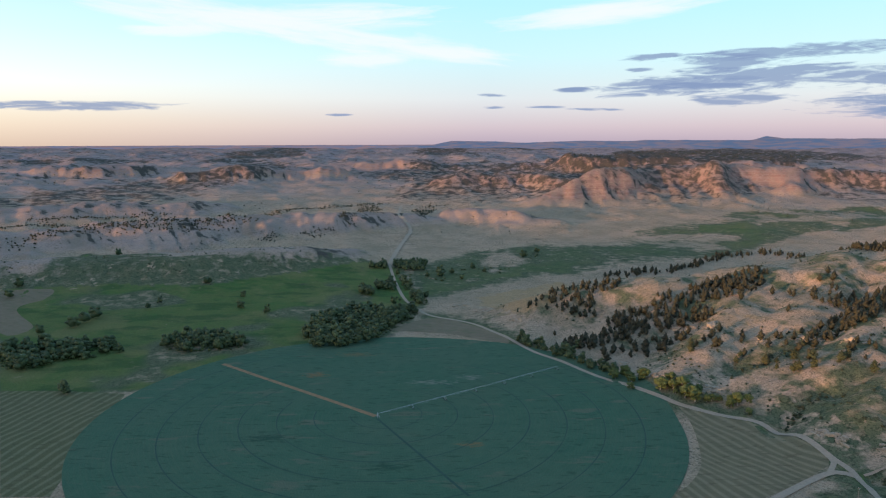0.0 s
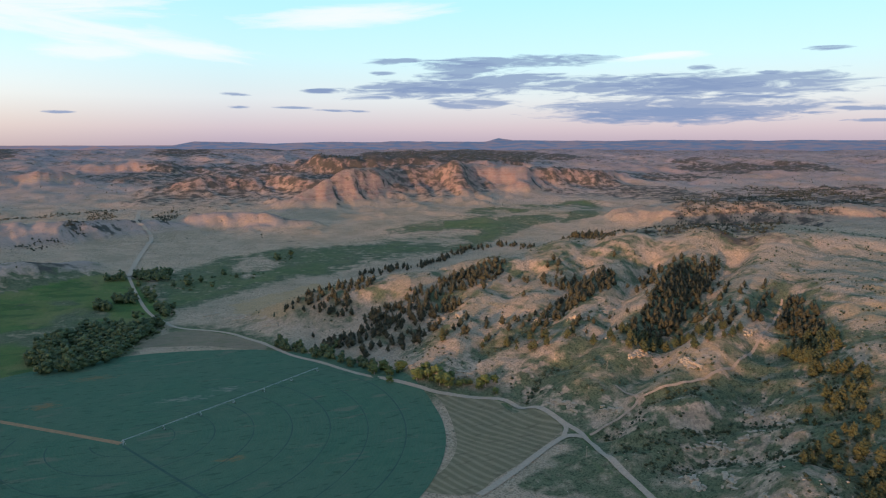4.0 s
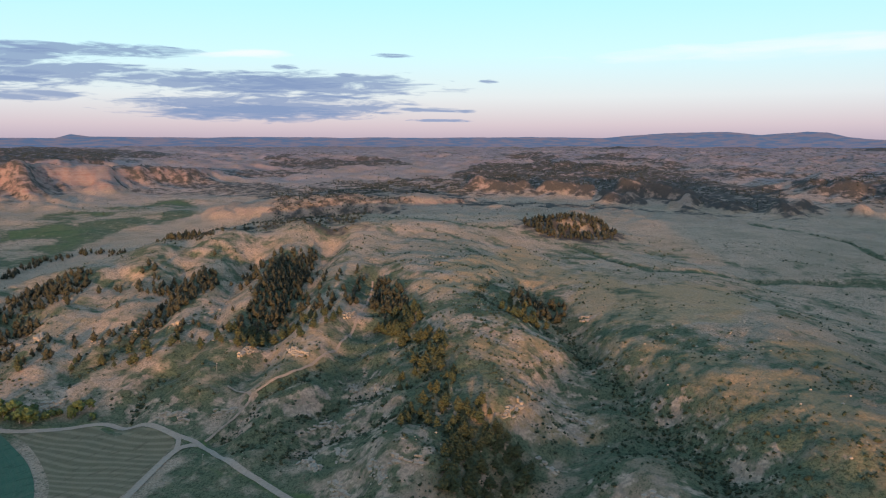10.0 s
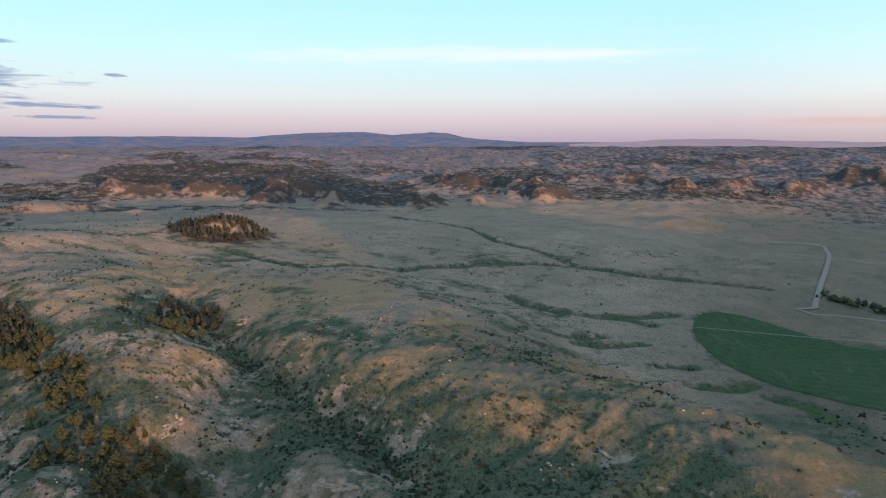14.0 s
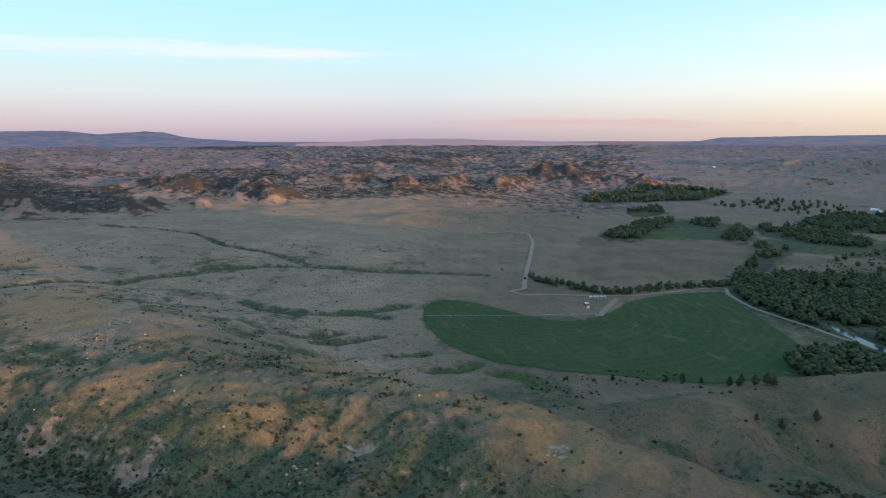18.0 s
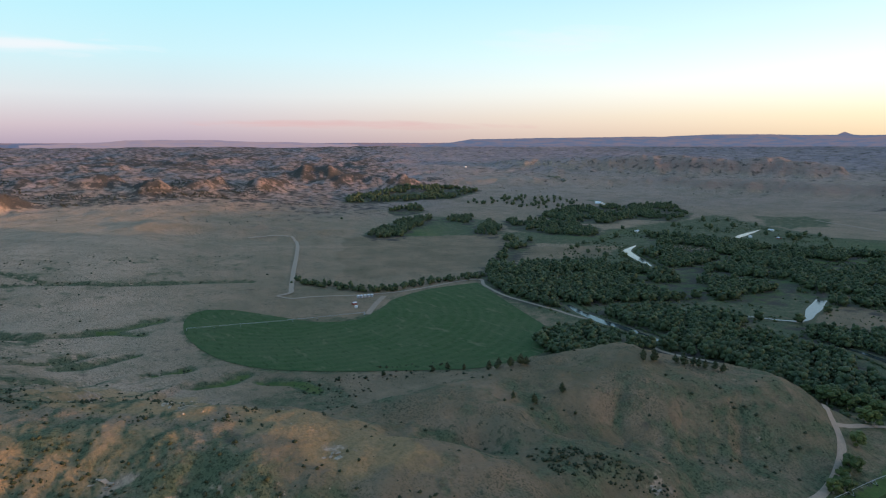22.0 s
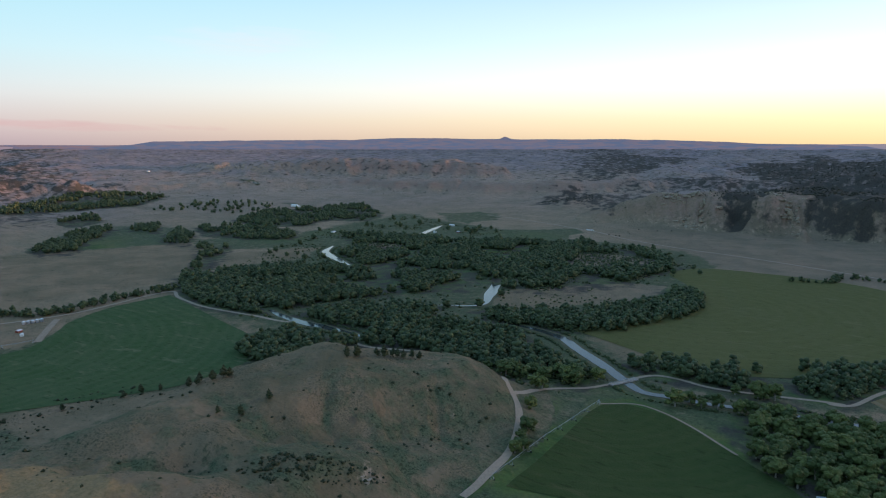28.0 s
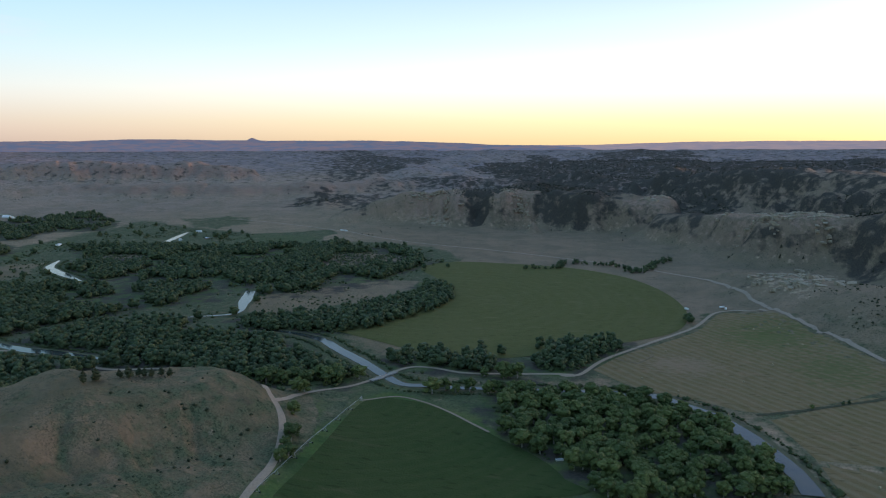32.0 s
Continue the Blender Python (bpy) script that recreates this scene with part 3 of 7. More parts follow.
WOOD_NORTH = [(-431, 1594), (-386, 1684), (-283, 1722), (-253, 1704), (-336, 1572)]
WOOD_NORTH_B = [(-264, 1783), (-253, 2185), (-187, 2235), (-168, 1834), (-228, 1727)]
WOOD_MESA = [(526, 3206), (1141, 4546), (1814, 4424), (1988, 3811), (1526, 3109), (1008, 3043), (733, 2513)]
WOOD_CREST = [(1449, 1911), (1887, 1922), (2421, 1970), (2060, 1423), (2035, 1291), (1927, 1421), (1872, 1624), (1533, 1720)]
WOOD_EAST = [(2454, 1872), (3009, 2081), (3303, 1739), (3316, 1344), (2760, 830), (2634, 577), (2045, 445), (2071, 604), (2181, 879), (2186, 1066), (2086, 1325)]
WOOD_BUTTES = [(2608, 516), (3376, 452), (3368, 116), (2718, -9), (2577, -229), (2582, -488), (2709, -711), (2558, -673), (2344, -290), (2306, 42), (2457, 327)]
WOOD_BUTTES_B = [(2624, -312), (3048, -559), (2750, -780), (2768, -931), (2533, -719), (2443, -446)]
WOOD_PLATEAU = [(820, -4054), (59, -4330), (-1275, -4171), (-1161, -3787), (-463, -2317), (-158, -2591), (546, -3226)]
WOOD_SLOPE = [(-195, -1592), (-332, -1520), (-362, -1472), (-308, -1494), (-201, -1546)]
COTTON_NORTH = [(-193, 872), (-174, 943), (-150, 993), (-128, 1049), (-136, 1154), (-121, 1243), (-87, 1268), (-57, 1177), (-22, 1094), (-24, 992), (-60, 916), (-87, 845), (-124, 814), (-152, 819)]
COTTON_WEST = [(-481, 739), (-518, 798), (-489, 816), (-449, 831), (-398, 831), (-380, 785), (-430, 758), (-451, 730)]
COTTON_MID = [(-331, 811), (-342, 857), (-291, 872), (-253, 840), (-234, 823), (-256, 805), (-300, 798)]
COTTON_CREEK = [(-86, 1257), (-26, 1331), (106, 1356), (219, 1533), (232, 1499), (110, 1278), (-4, 1212)]
SCRUB_B = [(342, -276), (332, -347), (283, -351), (272, -337), (288, -281), (309, -248)]
SCRUB_C = [(371, -445), (338, -537), (286, -500), (256, -449), (267, -394), (320, -410)]

PINE_STRIP = [(288, 1241), (358, 1269), (427, 1291), (502, 1346), (593, 1420), (702, 1393), (634, 1025), (848, 1310), (874, 1292)]
PINE_BAND_A = [(85, 946), (128, 941), (150, 957), (206, 967), (248, 960), (236, 918), (200, 900), (158, 888), (129, 877), (103, 902)]
PINE_BAND_B = [(133, 867), (163, 880), (194, 903), (235, 913), (259, 899), (295, 897), (377, 945), (413, 947), (436, 931), (413, 887), (326, 821), (293, 830), (252, 805), (214, 796), (172, 774), (153, 776), (137, 826)]
PINE_BAND_C = [(168, 758), (212, 788), (261, 801), (277, 768), (242, 745), (193, 713), (174, 724)]
PINE_BAND_D = [(375, 714), (408, 742), (470, 789), (537, 838), (554, 819), (495, 748), (439, 724), (401, 713)]
PINE_BAND_D_WEST = [(452, 818), (524, 863), (545, 849), (488, 790), (439, 779), (393, 769), (357, 758), (324, 750), (357, 790), (413, 824)]
PINE_BAND_E = [(404, 578), (442, 625), (492, 667), (561, 738), (653, 815), (692, 822), (740, 826), (668, 762), (552, 663), (501, 624), (466, 600), (421, 570)]
PINE_BAND_E_WEST = [(484, 762), (540, 785), (598, 782), (496, 673), (476, 724)]
PINE_BAND_F = [(507, 586), (545, 587), (621, 617), (600, 585), (520, 541), (478, 526), (445, 528), (476, 593)]
PINE_BAND_G = [(628, 611), (664, 624), (625, 558), (564, 478), (517, 422), (492, 383), (470, 363), (459, 374), (470, 409), (507, 460), (524, 501), (565, 547)]
PINE_BAND_G_LOW = [(448, 398), (473, 374), (460, 352), (416, 310), (372, 290), (339, 299), (386, 353), (421, 377)]
PINE_BAND_H = [(342, 270), (383, 297), (401, 289), (404, 261), (398, 242), (388, 221), (366, 226), (331, 241), (317, 250)]
PINE_BAND_K = [(586, 386), (739, 451), (750, 401), (691, 340), (671, 358), (572, 349)]
PINE_FAR_A = [(688, 972), (1257, 1556), (1360, 1467), (1410, 1418), (1504, 1305), (970, 957), (839, 847), (762, 946)]
PINE_FAR_B = [(1545, 1984), (1980, 2130), (2151, 1951), (1950, 1706), (1682, 1715), (1421, 1711)]
PINE_FAR_C = [(1874, 1640), (2274, 1717), (2680, 1685), (2103, 1299), (1996, 1414), (1847, 1511)]
PINE_FAR_D = [(614, 967), (670, 1054), (842, 1241), (865, 1226), (652, 949)]
ROCK_A = [(183, 752), (212, 747), (231, 713), (269, 654), (264, 627), (221, 649), (195, 710)]
ROCK_B = [(261, 811), (291, 807), (315, 785), (309, 747), (281, 745), (267, 779)]
ROCK_C = [(359, 712), (404, 732), (456, 694), (443, 674), (389, 692)]
ROCK_D = [(288, 615), (312, 613), (336, 610), (305, 589), (288, 590)]
ROCK_E = [(290, 555), (301, 570), (321, 521), (316, 502), (293, 534)]
ROCK_F = [(310, 486), (333, 505), (354, 489), (341, 468), (318, 471)]
ROCK_G = [(395, 575), (442, 600), (462, 513), (443, 495), (418, 521), (411, 567)]
ROCK_H = [(490, 539), (521, 560), (582, 580), (547, 546)]
ROCK_I = [(318, 408), (358, 423), (395, 353), (382, 335), (360, 378), (327, 399)]
ROCK_J = [(295, 336), (314, 337), (338, 296), (381, 301), (345, 269), (306, 267)]
ROCK_K = [(410, 266), (435, 272), (495, 276), (475, 225), (441, 237), (415, 255)]
ROCK_L = [(383, 173), (387, 137), (398, 94), (386, 91), (365, 136), (373, 173)]
ROCK_M = [(78, 944), (111, 916), (141, 881), (129, 863), (91, 907)]
ROCK_N = [(469, 314), (544, 303), (575, 261), (557, 263), (481, 289)]
ROCK_O = [(528, 430), (552, 356), (588, 328), (503, 325), (501, 384)]
SUNLIT_A = [(622, 530), (651, 512), (663, 473), (643, 450), (592, 474)]
SUNLIT_B = [(726, 557), (777, 554), (1010, 626), (843, 433), (795, 442), (762, 508), (680, 497)]
SUNLIT_C = [(479, 323), (503, 330), (549, 318), (534, 295), (488, 305)]
SUNLIT_D = [(408, 267), (439, 275), (499, 276), (469, 229), (430, 245)]
SUNLIT_E = [(822, 298), (897, 246), (728, 206), (692, 244)]
SUNLIT_F = [(887, 440), (823, 350), (924, 246), (716, 198), (671, 247), (664, 305), (708, 356)]
SUNLIT_G = [(620, 127), (655, 126), (684, 94), (608, 89)]
SUNLIT_H = [(616, 300), (622, 288), (600, 232), (561, 135), (534, 79), (481, 52), (492, 101), (539, 194)]
SUNLIT_I = [(497, 94), (481, 52), (447, -25), (413, -47), (404, -36), (427, 5), (445, 42)]
SUNLIT_J = [(432, -102), (409, -125), (396, -168), (329, -180), (332, -154), (345, -122), (360, -127), (391, -109)]
SUNLIT_K = [(521, 5), (601, 1), (695, -33), (644, -112), (447, -74), (480, -43)]
SUNLIT_L = [(409, 544), (436, 556), (460, 513), (458, 496), (413, 482)]
SUNLIT_M = [(66, 1089), (127, 1144), (212, 1193), (134, 938), (79, 950)]
GREEN_A = [(305, 413), (338, 459), (377, 454), (516, 502), (475, 430), (424, 385), (431, 329), (373, 285), (336, 324), (324, 369)]
GREEN_B = [(569, 246), (583, 208), (501, 151), (467, 119), (479, 76), (453, -12), (400, -24), (390, 69), (411, 108), (497, 191)]
GREEN_C = [(453, 325), (567, 257), (476, 169), (441, 124), (417, 233), (412, 258)]
GREEN_D = [(672, 311), (832, 329), (713, 262), (597, 181), (575, 227), (615, 279)]
GREEN_E = [(567, 247), (514, 145), (454, 35), (390, -48), (359, -123), (327, -116), (395, 115), (487, 186)]
GREEN_F = [(616, -183), (627, -242), (456, -213), (401, -204), (375, -173), (466, -172)]
GREEN_H = [(286, 576), (317, 599), (382, 619), (415, 583), (373, 543), (334, 523), (320, 520)]
GREEN_I = [(528, 391), (643, 429), (534, 332), (627, 309), (575, 261), (489, 305), (479, 344)]
RIVER_WOOD_A = [(1000, -686), (1078, -768), (1112, -876), (1088, -940), (1015, -1009), (922, -1008), (826, -1029), (718, -1061), (661, -1033), (632, -967), (713, -888), (738, -806), (758, -751), (771, -673), (811, -646), (876, -646)]
RIVER_WOOD_B = [(1074, -1148), (1176, -1308), (1297, -1389), (1253, -1429), (1164, -1501), (1115, -1538), (997, -1447), (868, -1536), (745, -1570), (734, -1681), (649, -1586), (518, -1564), (442, -1481), (397, -1390), (413, -1317), (433, -1219), (446, -1096), (492, -1042), (542, -1017), (611, -1043), (708, -1083), (796, -1097), (880, -1078), (936, -1057)]
CLEARING_A = [(595, -1282), (642, -1471), (572, -1497), (469, -1472), (446, -1368), (487, -1339), (528, -1266)]
CLEARING_B = [(1079, -1230), (1134, -1335), (1051, -1343), (988, -1273), (997, -1203)]
CLEARING_C = [(835, -1277), (804, -1422), (716, -1421), (723, -1354)]
RIVER_WOOD_C = [(725, -691), (724, -765), (654, -813), (600, -827), (571, -803), (562, -748), (568, -706), (613, -668), (675, -669)]
RIVER_WOOD_D = [(650, -519), (686, -589), (667, -619), (601, -614), (581, -654), (565, -596), (571, -564), (556, -499), (597, -495)]
RIVER_WOOD_E = [(578, -599), (591, -665), (571, -734), (538, -780), (476, -770), (417, -769), (363, -719), (313, -680), (274, -672), (278, -632), (312, -625), (340, -605), (380, -614), (420, -620), (476, -633), (516, -630)]
RIVER_WOOD_F = [(525, -848), (477, -880), (417, -922), (370, -1000), (331, -1075), (337, -1155), (368, -1192), (287, -1136), (265, -1054), (282, -958), (322, -871), (369, -816), (430, -809), (483, -811)]
RIVER_WOOD_G = [(261, -728), (249, -768), (228, -761), (192, -764), (145, -760), (123, -713), (93, -700), (122, -695), (177, -708), (242, -711)]
RIVER_WOOD_H = [(96, -749), (97, -799), (71, -841), (31, -855), (3, -856), (10, -787), (50, -735), (83, -736)]
RIVER_WOOD_I = [(122, -635), (79, -684), (29, -679), (-2, -678), (-40, -670), (-72, -648), (-96, -612), (-112, -575), (-121, -540), (-124, -505), (4, -455), (31, -488), (41, -514), (59, -520), (92, -545)]
RIVER_WOOD_J = [(1654, -756), (1878, -940), (2048, -1162), (1878, -1077), (1714, -911), (1552, -792), (1569, -746)]
RIVER_WOOD_K = [(2195, -1084), (2334, -1267), (2144, -1195), (2092, -1082)]
RIVER_WOOD_L = [(1937, -1164), (1927, -1257), (1752, -1131), (1846, -1120)]
RIVER_WOOD_M = [(1702, -1140), (1791, -1233), (1607, -1146), (1473, -1023), (1550, -1018)]
RIVER_WOOD_N = [(1774, -1282), (1699, -1408), (1479, -1389), (1348, -1266), (1447, -1197), (1577, -1173)]
RIVER_WOOD_O = [(1846, -1473), (1942, -1687), (1872, -1868), (1804, -2043), (1591, -1896), (1491, -1715), (1609, -1630), (1550, -1498), (1631, -1415)]
RIVER_WOOD_P = [(2581, -1093), (2745, -1364), (2716, -1622), (2534, -1686), (2398, -1473), (2441, -1247), (2453, -1037)]
RIVER_WOOD_Q = [(1447, -1043), (1372, -1070), (1215, -913), (1054, -778), (1045, -707), (1178, -834), (1293, -931)]
FIELD_HEDGE = [(1141, -388), (1114, -414), (1080, -440), (1044, -465), (1020, -490), (1025, -524), (1043, -593), (1039, -660), (1050, -729), (1113, -799)]
ORCHARD_FAR = [(2285, -1423), (2349, -1653), (2209, -1836), (2075, -1860), (1879, -1632), (1980, -1546), (2142, -1438)]
CROP_EAST_RIM = [(1002, -665), (940, -647), (801, -606), (711, -580), (666, -562), (638, -522), (609, -490), (598, -438), (608, -387), (642, -323), (668, -270), (714, -212), (767, -178), (837, -162), (910, -161), (987, -178), (1019, -208), (1000, -251), (934, -296), (886, -327), (870, -370), (882, -401), (923, -447), (959, -484), (995, -566)]
BUSHES_A = [(335, -265), (332, -286), (312, -306), (298, -325), (288, -335), (278, -340), (283, -316), (295, -288), (304, -257)]
BUSHES_B = [(358, -402), (341, -469), (306, -478), (285, -474), (261, -434), (283, -404), (308, -382), (321, -427)]
BUSHES_C = [(665, -301), (669, -337), (637, -390), (470, -369), (437, -354), (581, -383), (616, -310)]
BUSHES_D = [(645, -202), (668, -245), (636, -303), (603, -309), (579, -229), (610, -202)]
BUSHES_E = [(602, 279), (596, 252), (555, 224), (504, 179), (488, 155), (465, 139), (440, 112), (441, 124), (481, 162), (540, 223)]
BUSHES_F = [(461, 133), (427, 61), (390, 31), (372, 42), (399, 104)]
CLIFF_A = [(704, -2111), (666, -2203), (630, -2316), (529, -2189), (496, -2066), (521, -2051), (622, -2069)]
CLIFF_B = [(381, -2056), (358, -2171), (285, -2146), (284, -2086)]
CLIFF_C = [(23, -2018), (-104, -2198), (-136, -2196), (-81, -1994)]
CLIFF_D = [(-195, -1725), (-290, -1878), (-435, -1850), (-406, -1506), (-334, -1537), (-252, -1615)]
CLIFF_E = [(-204, -1172), (-286, -1428), (-366, -1404), (-308, -1122), (-242, -1085)]
SLOPE_WOOD_A = [(586, -2161), (606, -2425), (375, -2472), (121, -2497), (90, -2018), (199, -2043), (325, -2155), (358, -2103), (373, -2044), (464, -2065)]
SLOPE_WOOD_B = [(290, -2123), (272, -2586), (-63, -2599), (-258, -2471), (-313, -2342), (-149, -1752), (-103, -2586), (85, -2019), (182, -2055)]
SLOPE_WOOD_C = [(-516, -2080), (-568, -2133), (-638, -2057), (-429, -1352), (-407, -1356), (-400, -1472), (-422, -1493)]
SLOPE_SCRUB_D = [(-193, -1570), (-216, -1585), (-331, -1516), (-327, -1490), (-240, -1520)]
SLOPE_SCRUB_E = [(-245, -1068), (-287, -1097), (-407, -1358), (-422, -1326), (-293, -905), (-260, -931), (-243, -1025)]
MOUND = [(1248, -2423), (1280, -2608), (1239, -2763), (1126, -2735), (1070, -2657), (1137, -2437)]
HIGHWAY_SCRUB = [(197, -1375), (137, -1388), (126, -1449), (35, -1442), (-19, -1372), (-78, -1537)]
STRIP_GREEN_FAR = [(1045, -1686), (865, -1897), (797, -1823), (786, -1656), (895, -1582), (1037, -1614)]
STRIP_GREEN_B = [(1355, -1933), (1330, -2144), (1188, -2059), (1190, -1851)]
TAN_BENCH = [(1645, -688), (1577, -904), (1511, -1073), (1340, -965), (1107, -759), (1125, -564), (1104, -455)]
TAN_BEND = [(1156, -869), (1288, -1001), (1230, -1150), (1187, -1181), (1096, -1040), (1128, -931), (1087, -842)]
TAN_RIVER = [(533, -910), (567, -1014), (507, -1096), (417, -1178), (364, -1195), (351, -1125), (394, -1016), (467, -932)]
GREEN_VALLEY_A = [(1653, -851), (1909, -1065), (1951, -1230), (1673, -1102), (1492, -967), (1529, -849)]
GREEN_VALLEY_B = [(1521, -1131), (1490, -1196), (1343, -1296), (1256, -1251), (1274, -1120), (1361, -1058)]

COTTON_LANE = [(-145, 1327), (-94, 1372), (-27, 1359), (-47, 1302)]
STRIP_NORTH_A = [(-1054, 1782), (-932, 1827), (-813, 1892), (-747, 1919)]
STRIP_NORTH_B = [(-731, 1578), (-642, 1646), (-530, 1714), (-474, 2077), (-322, 2176), (-191, 2292)]
STRIP_NORTH_C = [(-1062, 1679), (-963, 1746), (-738, 1567), (-597, 1631), (-458, 1703)]
STRIP_NORTH_D = [(-876, 1379), (-849, 1451), (-780, 1524), (-638, 1569), (-508, 1640)]
WOOD_NORTH_C = [(-100, 2116), (-43, 2248), (-15, 2148), (-53, 1927)]
CREST_PINES = [(395, -426), (398, -442), (395, -465), (386, -465), (386, -475), (380, -475), (369, -482), (364, -486), (374, -476)]
CORRAL = [(14, -797), (4, -857), (-29, -840), (-32, -817), (-14, -782)]
DITCH = [(-115, -653), (-147, -669), (-184, -690), (-222, -711), (-239, -722)]
KNOLL_TOP = [tuple(np.array(polar(62.3, 1390)) + (105 * math.cos(a), 90 * math.sin(a))) for a in np.arange(0, 6.2, 0.5)]

# ---------------------------------------------------------------- materials
def material(name, roughness=0.9, specular=0.15):
    m = bpy.data.materials.new(name)
    m.use_nodes = True
    m.node_tree.nodes.clear()
    n = link_maker(m.node_tree)
    out = n("ShaderNodeOutputMaterial")
    bsdf = n("ShaderNodeBsdfPrincipled", ins={"Roughness": roughness, "Specular IOR Level": specular})
    m.node_tree.links.new(bsdf.outputs[0], out.inputs[0])
    return m, n, bsdf


def blend(n, factor, a, b):
    """Mix two colours (tuples or sockets)."""
    x = n("ShaderNodeMix")
    x.data_type = "RGBA"
    tree = x.id_data
    for slot, v in ((0, factor), (6, a), (7, b)):
        if isinstance(v, bpy.types.NodeSocket):
            tree.links.new(v, x.inputs[slot])
        else:
            x.inputs[slot].default_value = v if slot == 0 else (*v, 1)
    return x.outputs[2]


def mottle(n, place, scale, detail=4.0, lo=0.4, hi=0.6, squash=None):
    """A noise between 0 and 1 with a chosen contrast."""
    if squash:
        place = n("ShaderNodeVectorMath", op="MULTIPLY", ins={0: place, 1: squash}).outputs[0]
    t = n("ShaderNodeTexNoise", ins={"Vector": place, "Scale": scale, "Detail": detail, "Roughness": 0.6})
    return n("ShaderNodeMapRange", ins={0: t.outputs[0], 1: lo, 2: hi}).outputs[0]


def arith(n, op, a, b=0.0, c=None):
    x = n("ShaderNodeMath", op=op, ins={0: a, 1: b})
    if c is not None:
        x.inputs[2].default_value = c
    return x.outputs[0]


def place_of(n):
    return n("ShaderNodeNewGeometry").outputs["Position"]


def bumped(n, bsdf, height, strength, distance):
    b = n("ShaderNodeBump", ins={"Height": height, "Strength": strength, "Distance": distance})
    bsdf.id_data.links.new(b.outputs[0], bsdf.inputs["Normal"])


def paint(bsdf, colour):
    bsdf.id_data.links.new(colour, bsdf.inputs["Base Color"])


def simple(name, a, b, scale, roughness=0.85, specular=0.15, bump=0.0, squash=None, lo=0.35, hi=0.65):
    m, n, p = material(name, roughness, specular)
    at = place_of(n)
    f = mottle(n, at, scale, 5.0, lo, hi, squash)
    g = mottle(n, at, scale * 0.12, 3.0, 0.3, 0.7)
    paint(p, blend(n, arith(n, "MULTIPLY", g, 0.35), blend(n, f, a, b), tuple(0.8 * v for v in a)))
    if bump:
        bumped(n, p, f, 0.6, bump)
    return m


def prairie():
    m, n, p = material("prairie", 0.95, 0.05)
    at = place_of(n)
    lush = n("ShaderNodeAttribute")
    lush.attribute_name = "lush"
    lush = lush.outputs["Fac"]
    rock = n("ShaderNodeAttribute")
    rock.attribute_name = "rock"
    rock = rock.outputs["Fac"]
    red = n("ShaderNodeAttribute")
    red.attribute_name = "red"
    red = red.outputs["Fac"]
    wood = n("ShaderNodeAttribute")
    wood.attribute_name = "wood"
    wood = wood.outputs["Fac"]
    haze_grey = n("ShaderNodeAttribute")
    haze_grey.attribute_name = "haze_grey"
    haze_grey = haze_grey.outputs["Fac"]
    fine = mottle(n, at, 0.35, 6.0, 0.3, 0.7)
    mid = mottle(n, at, 0.045, 5.0, 0.35, 0.65)
    broad = mottle(n, at, 0.007, 5.0, 0.35, 0.65)
    dry = blend(n, mid, (0.53, 0.350, 0.240), (0.440, 0.308, 0.212))
    dry = blend(n, broad, dry, (0.345, 0.258, 0.178))
    dry = blend(n, arith(n, "MULTIPLY", fine, 0.5), dry, (0.15, 0.12, 0.075))
    tufts = mottle(n, at, 0.7, 3.0, 0.51, 0.60)
    patchy = mottle(n, at, 0.025, 4.0, 0.4, 0.6)
    dry = blend(n, arith(n, "MULTIPLY", arith(n, "MULTIPLY", tufts, n("ShaderNodeMapRange", ins={0: patchy, 3: 0.35, 4: 0.9}).outputs[0]), 0.8), dry, (0.060, 0.064, 0.036))
    dry = blend(n, arith(n, "MULTIPLY", mottle(n, at, 0.55, 3.0, 0.57, 0.64), 0.6), dry, (0.42, 0.33, 0.23))
    knoll = n("ShaderNodeAttribute")
    knoll.attribute_name = "knoll"
    cured = blend(n, mid, (0.262, 0.178, 0.110), (0.212, 0.153, 0.094))
    cured = blend(n, arith(n, "MULTIPLY", fine, 0.45), cured, (0.12, 0.095, 0.06))
    # darker olive blotches stand in for relief shading on the hill
    cured = blend(n, arith(n, "MULTIPLY", mottle(n, at, 0.02, 6.0, 0.5, 0.62), 0.6), cured, (0.155, 0.13, 0.082))
    cured = blend(n, arith(n, "MULTIPLY", mottle(n, at, 0.011, 7.0, 0.46, 0.60), 0.75), cured, (0.115, 0.10, 0.058))
    cured = blend(n, arith(n, "MULTIPLY", arith(n, "MULTIPLY", tufts, patchy), 0.65), cured, (0.055, 0.058, 0.034))
    dry = blend(n, knoll.outputs["Fac"], dry, cured)
    # distance haze painted in: grey-violet tone mixed into the far prairie
    hazed_grass = blend(n, mottle(n, at, 0.012, 7.0, 0.30, 0.70), (0.335, 0.262, 0.255), (0.165, 0.145, 0.155))
    dry = blend(n, haze_grey, dry, hazed_grass)
    # streaks of darker growth, and single shrubs in loose companies
    streak = mottle(n, at, 0.016, 9.0, 0.50, 0.60, (1.0, 1.0, 0.4))
    dry = blend(n, arith(n, "MULTIPLY", streak, 0.30), dry, (0.155, 0.130, 0.080))
    shrub = arith(n, "MULTIPLY", mottle(n, at, 0.24, 3.0, 0.58, 0.63), mottle(n, at, 0.020, 5.0, 0.46, 0.60))
    dry = blend(n, arith(n, "MULTIPLY", shrub, 0.85), dry, (0.055, 0.060, 0.034))
    olive = blend(n, mid, (0.096, 0.115, 0.064), (0.142, 0.146, 0.085))
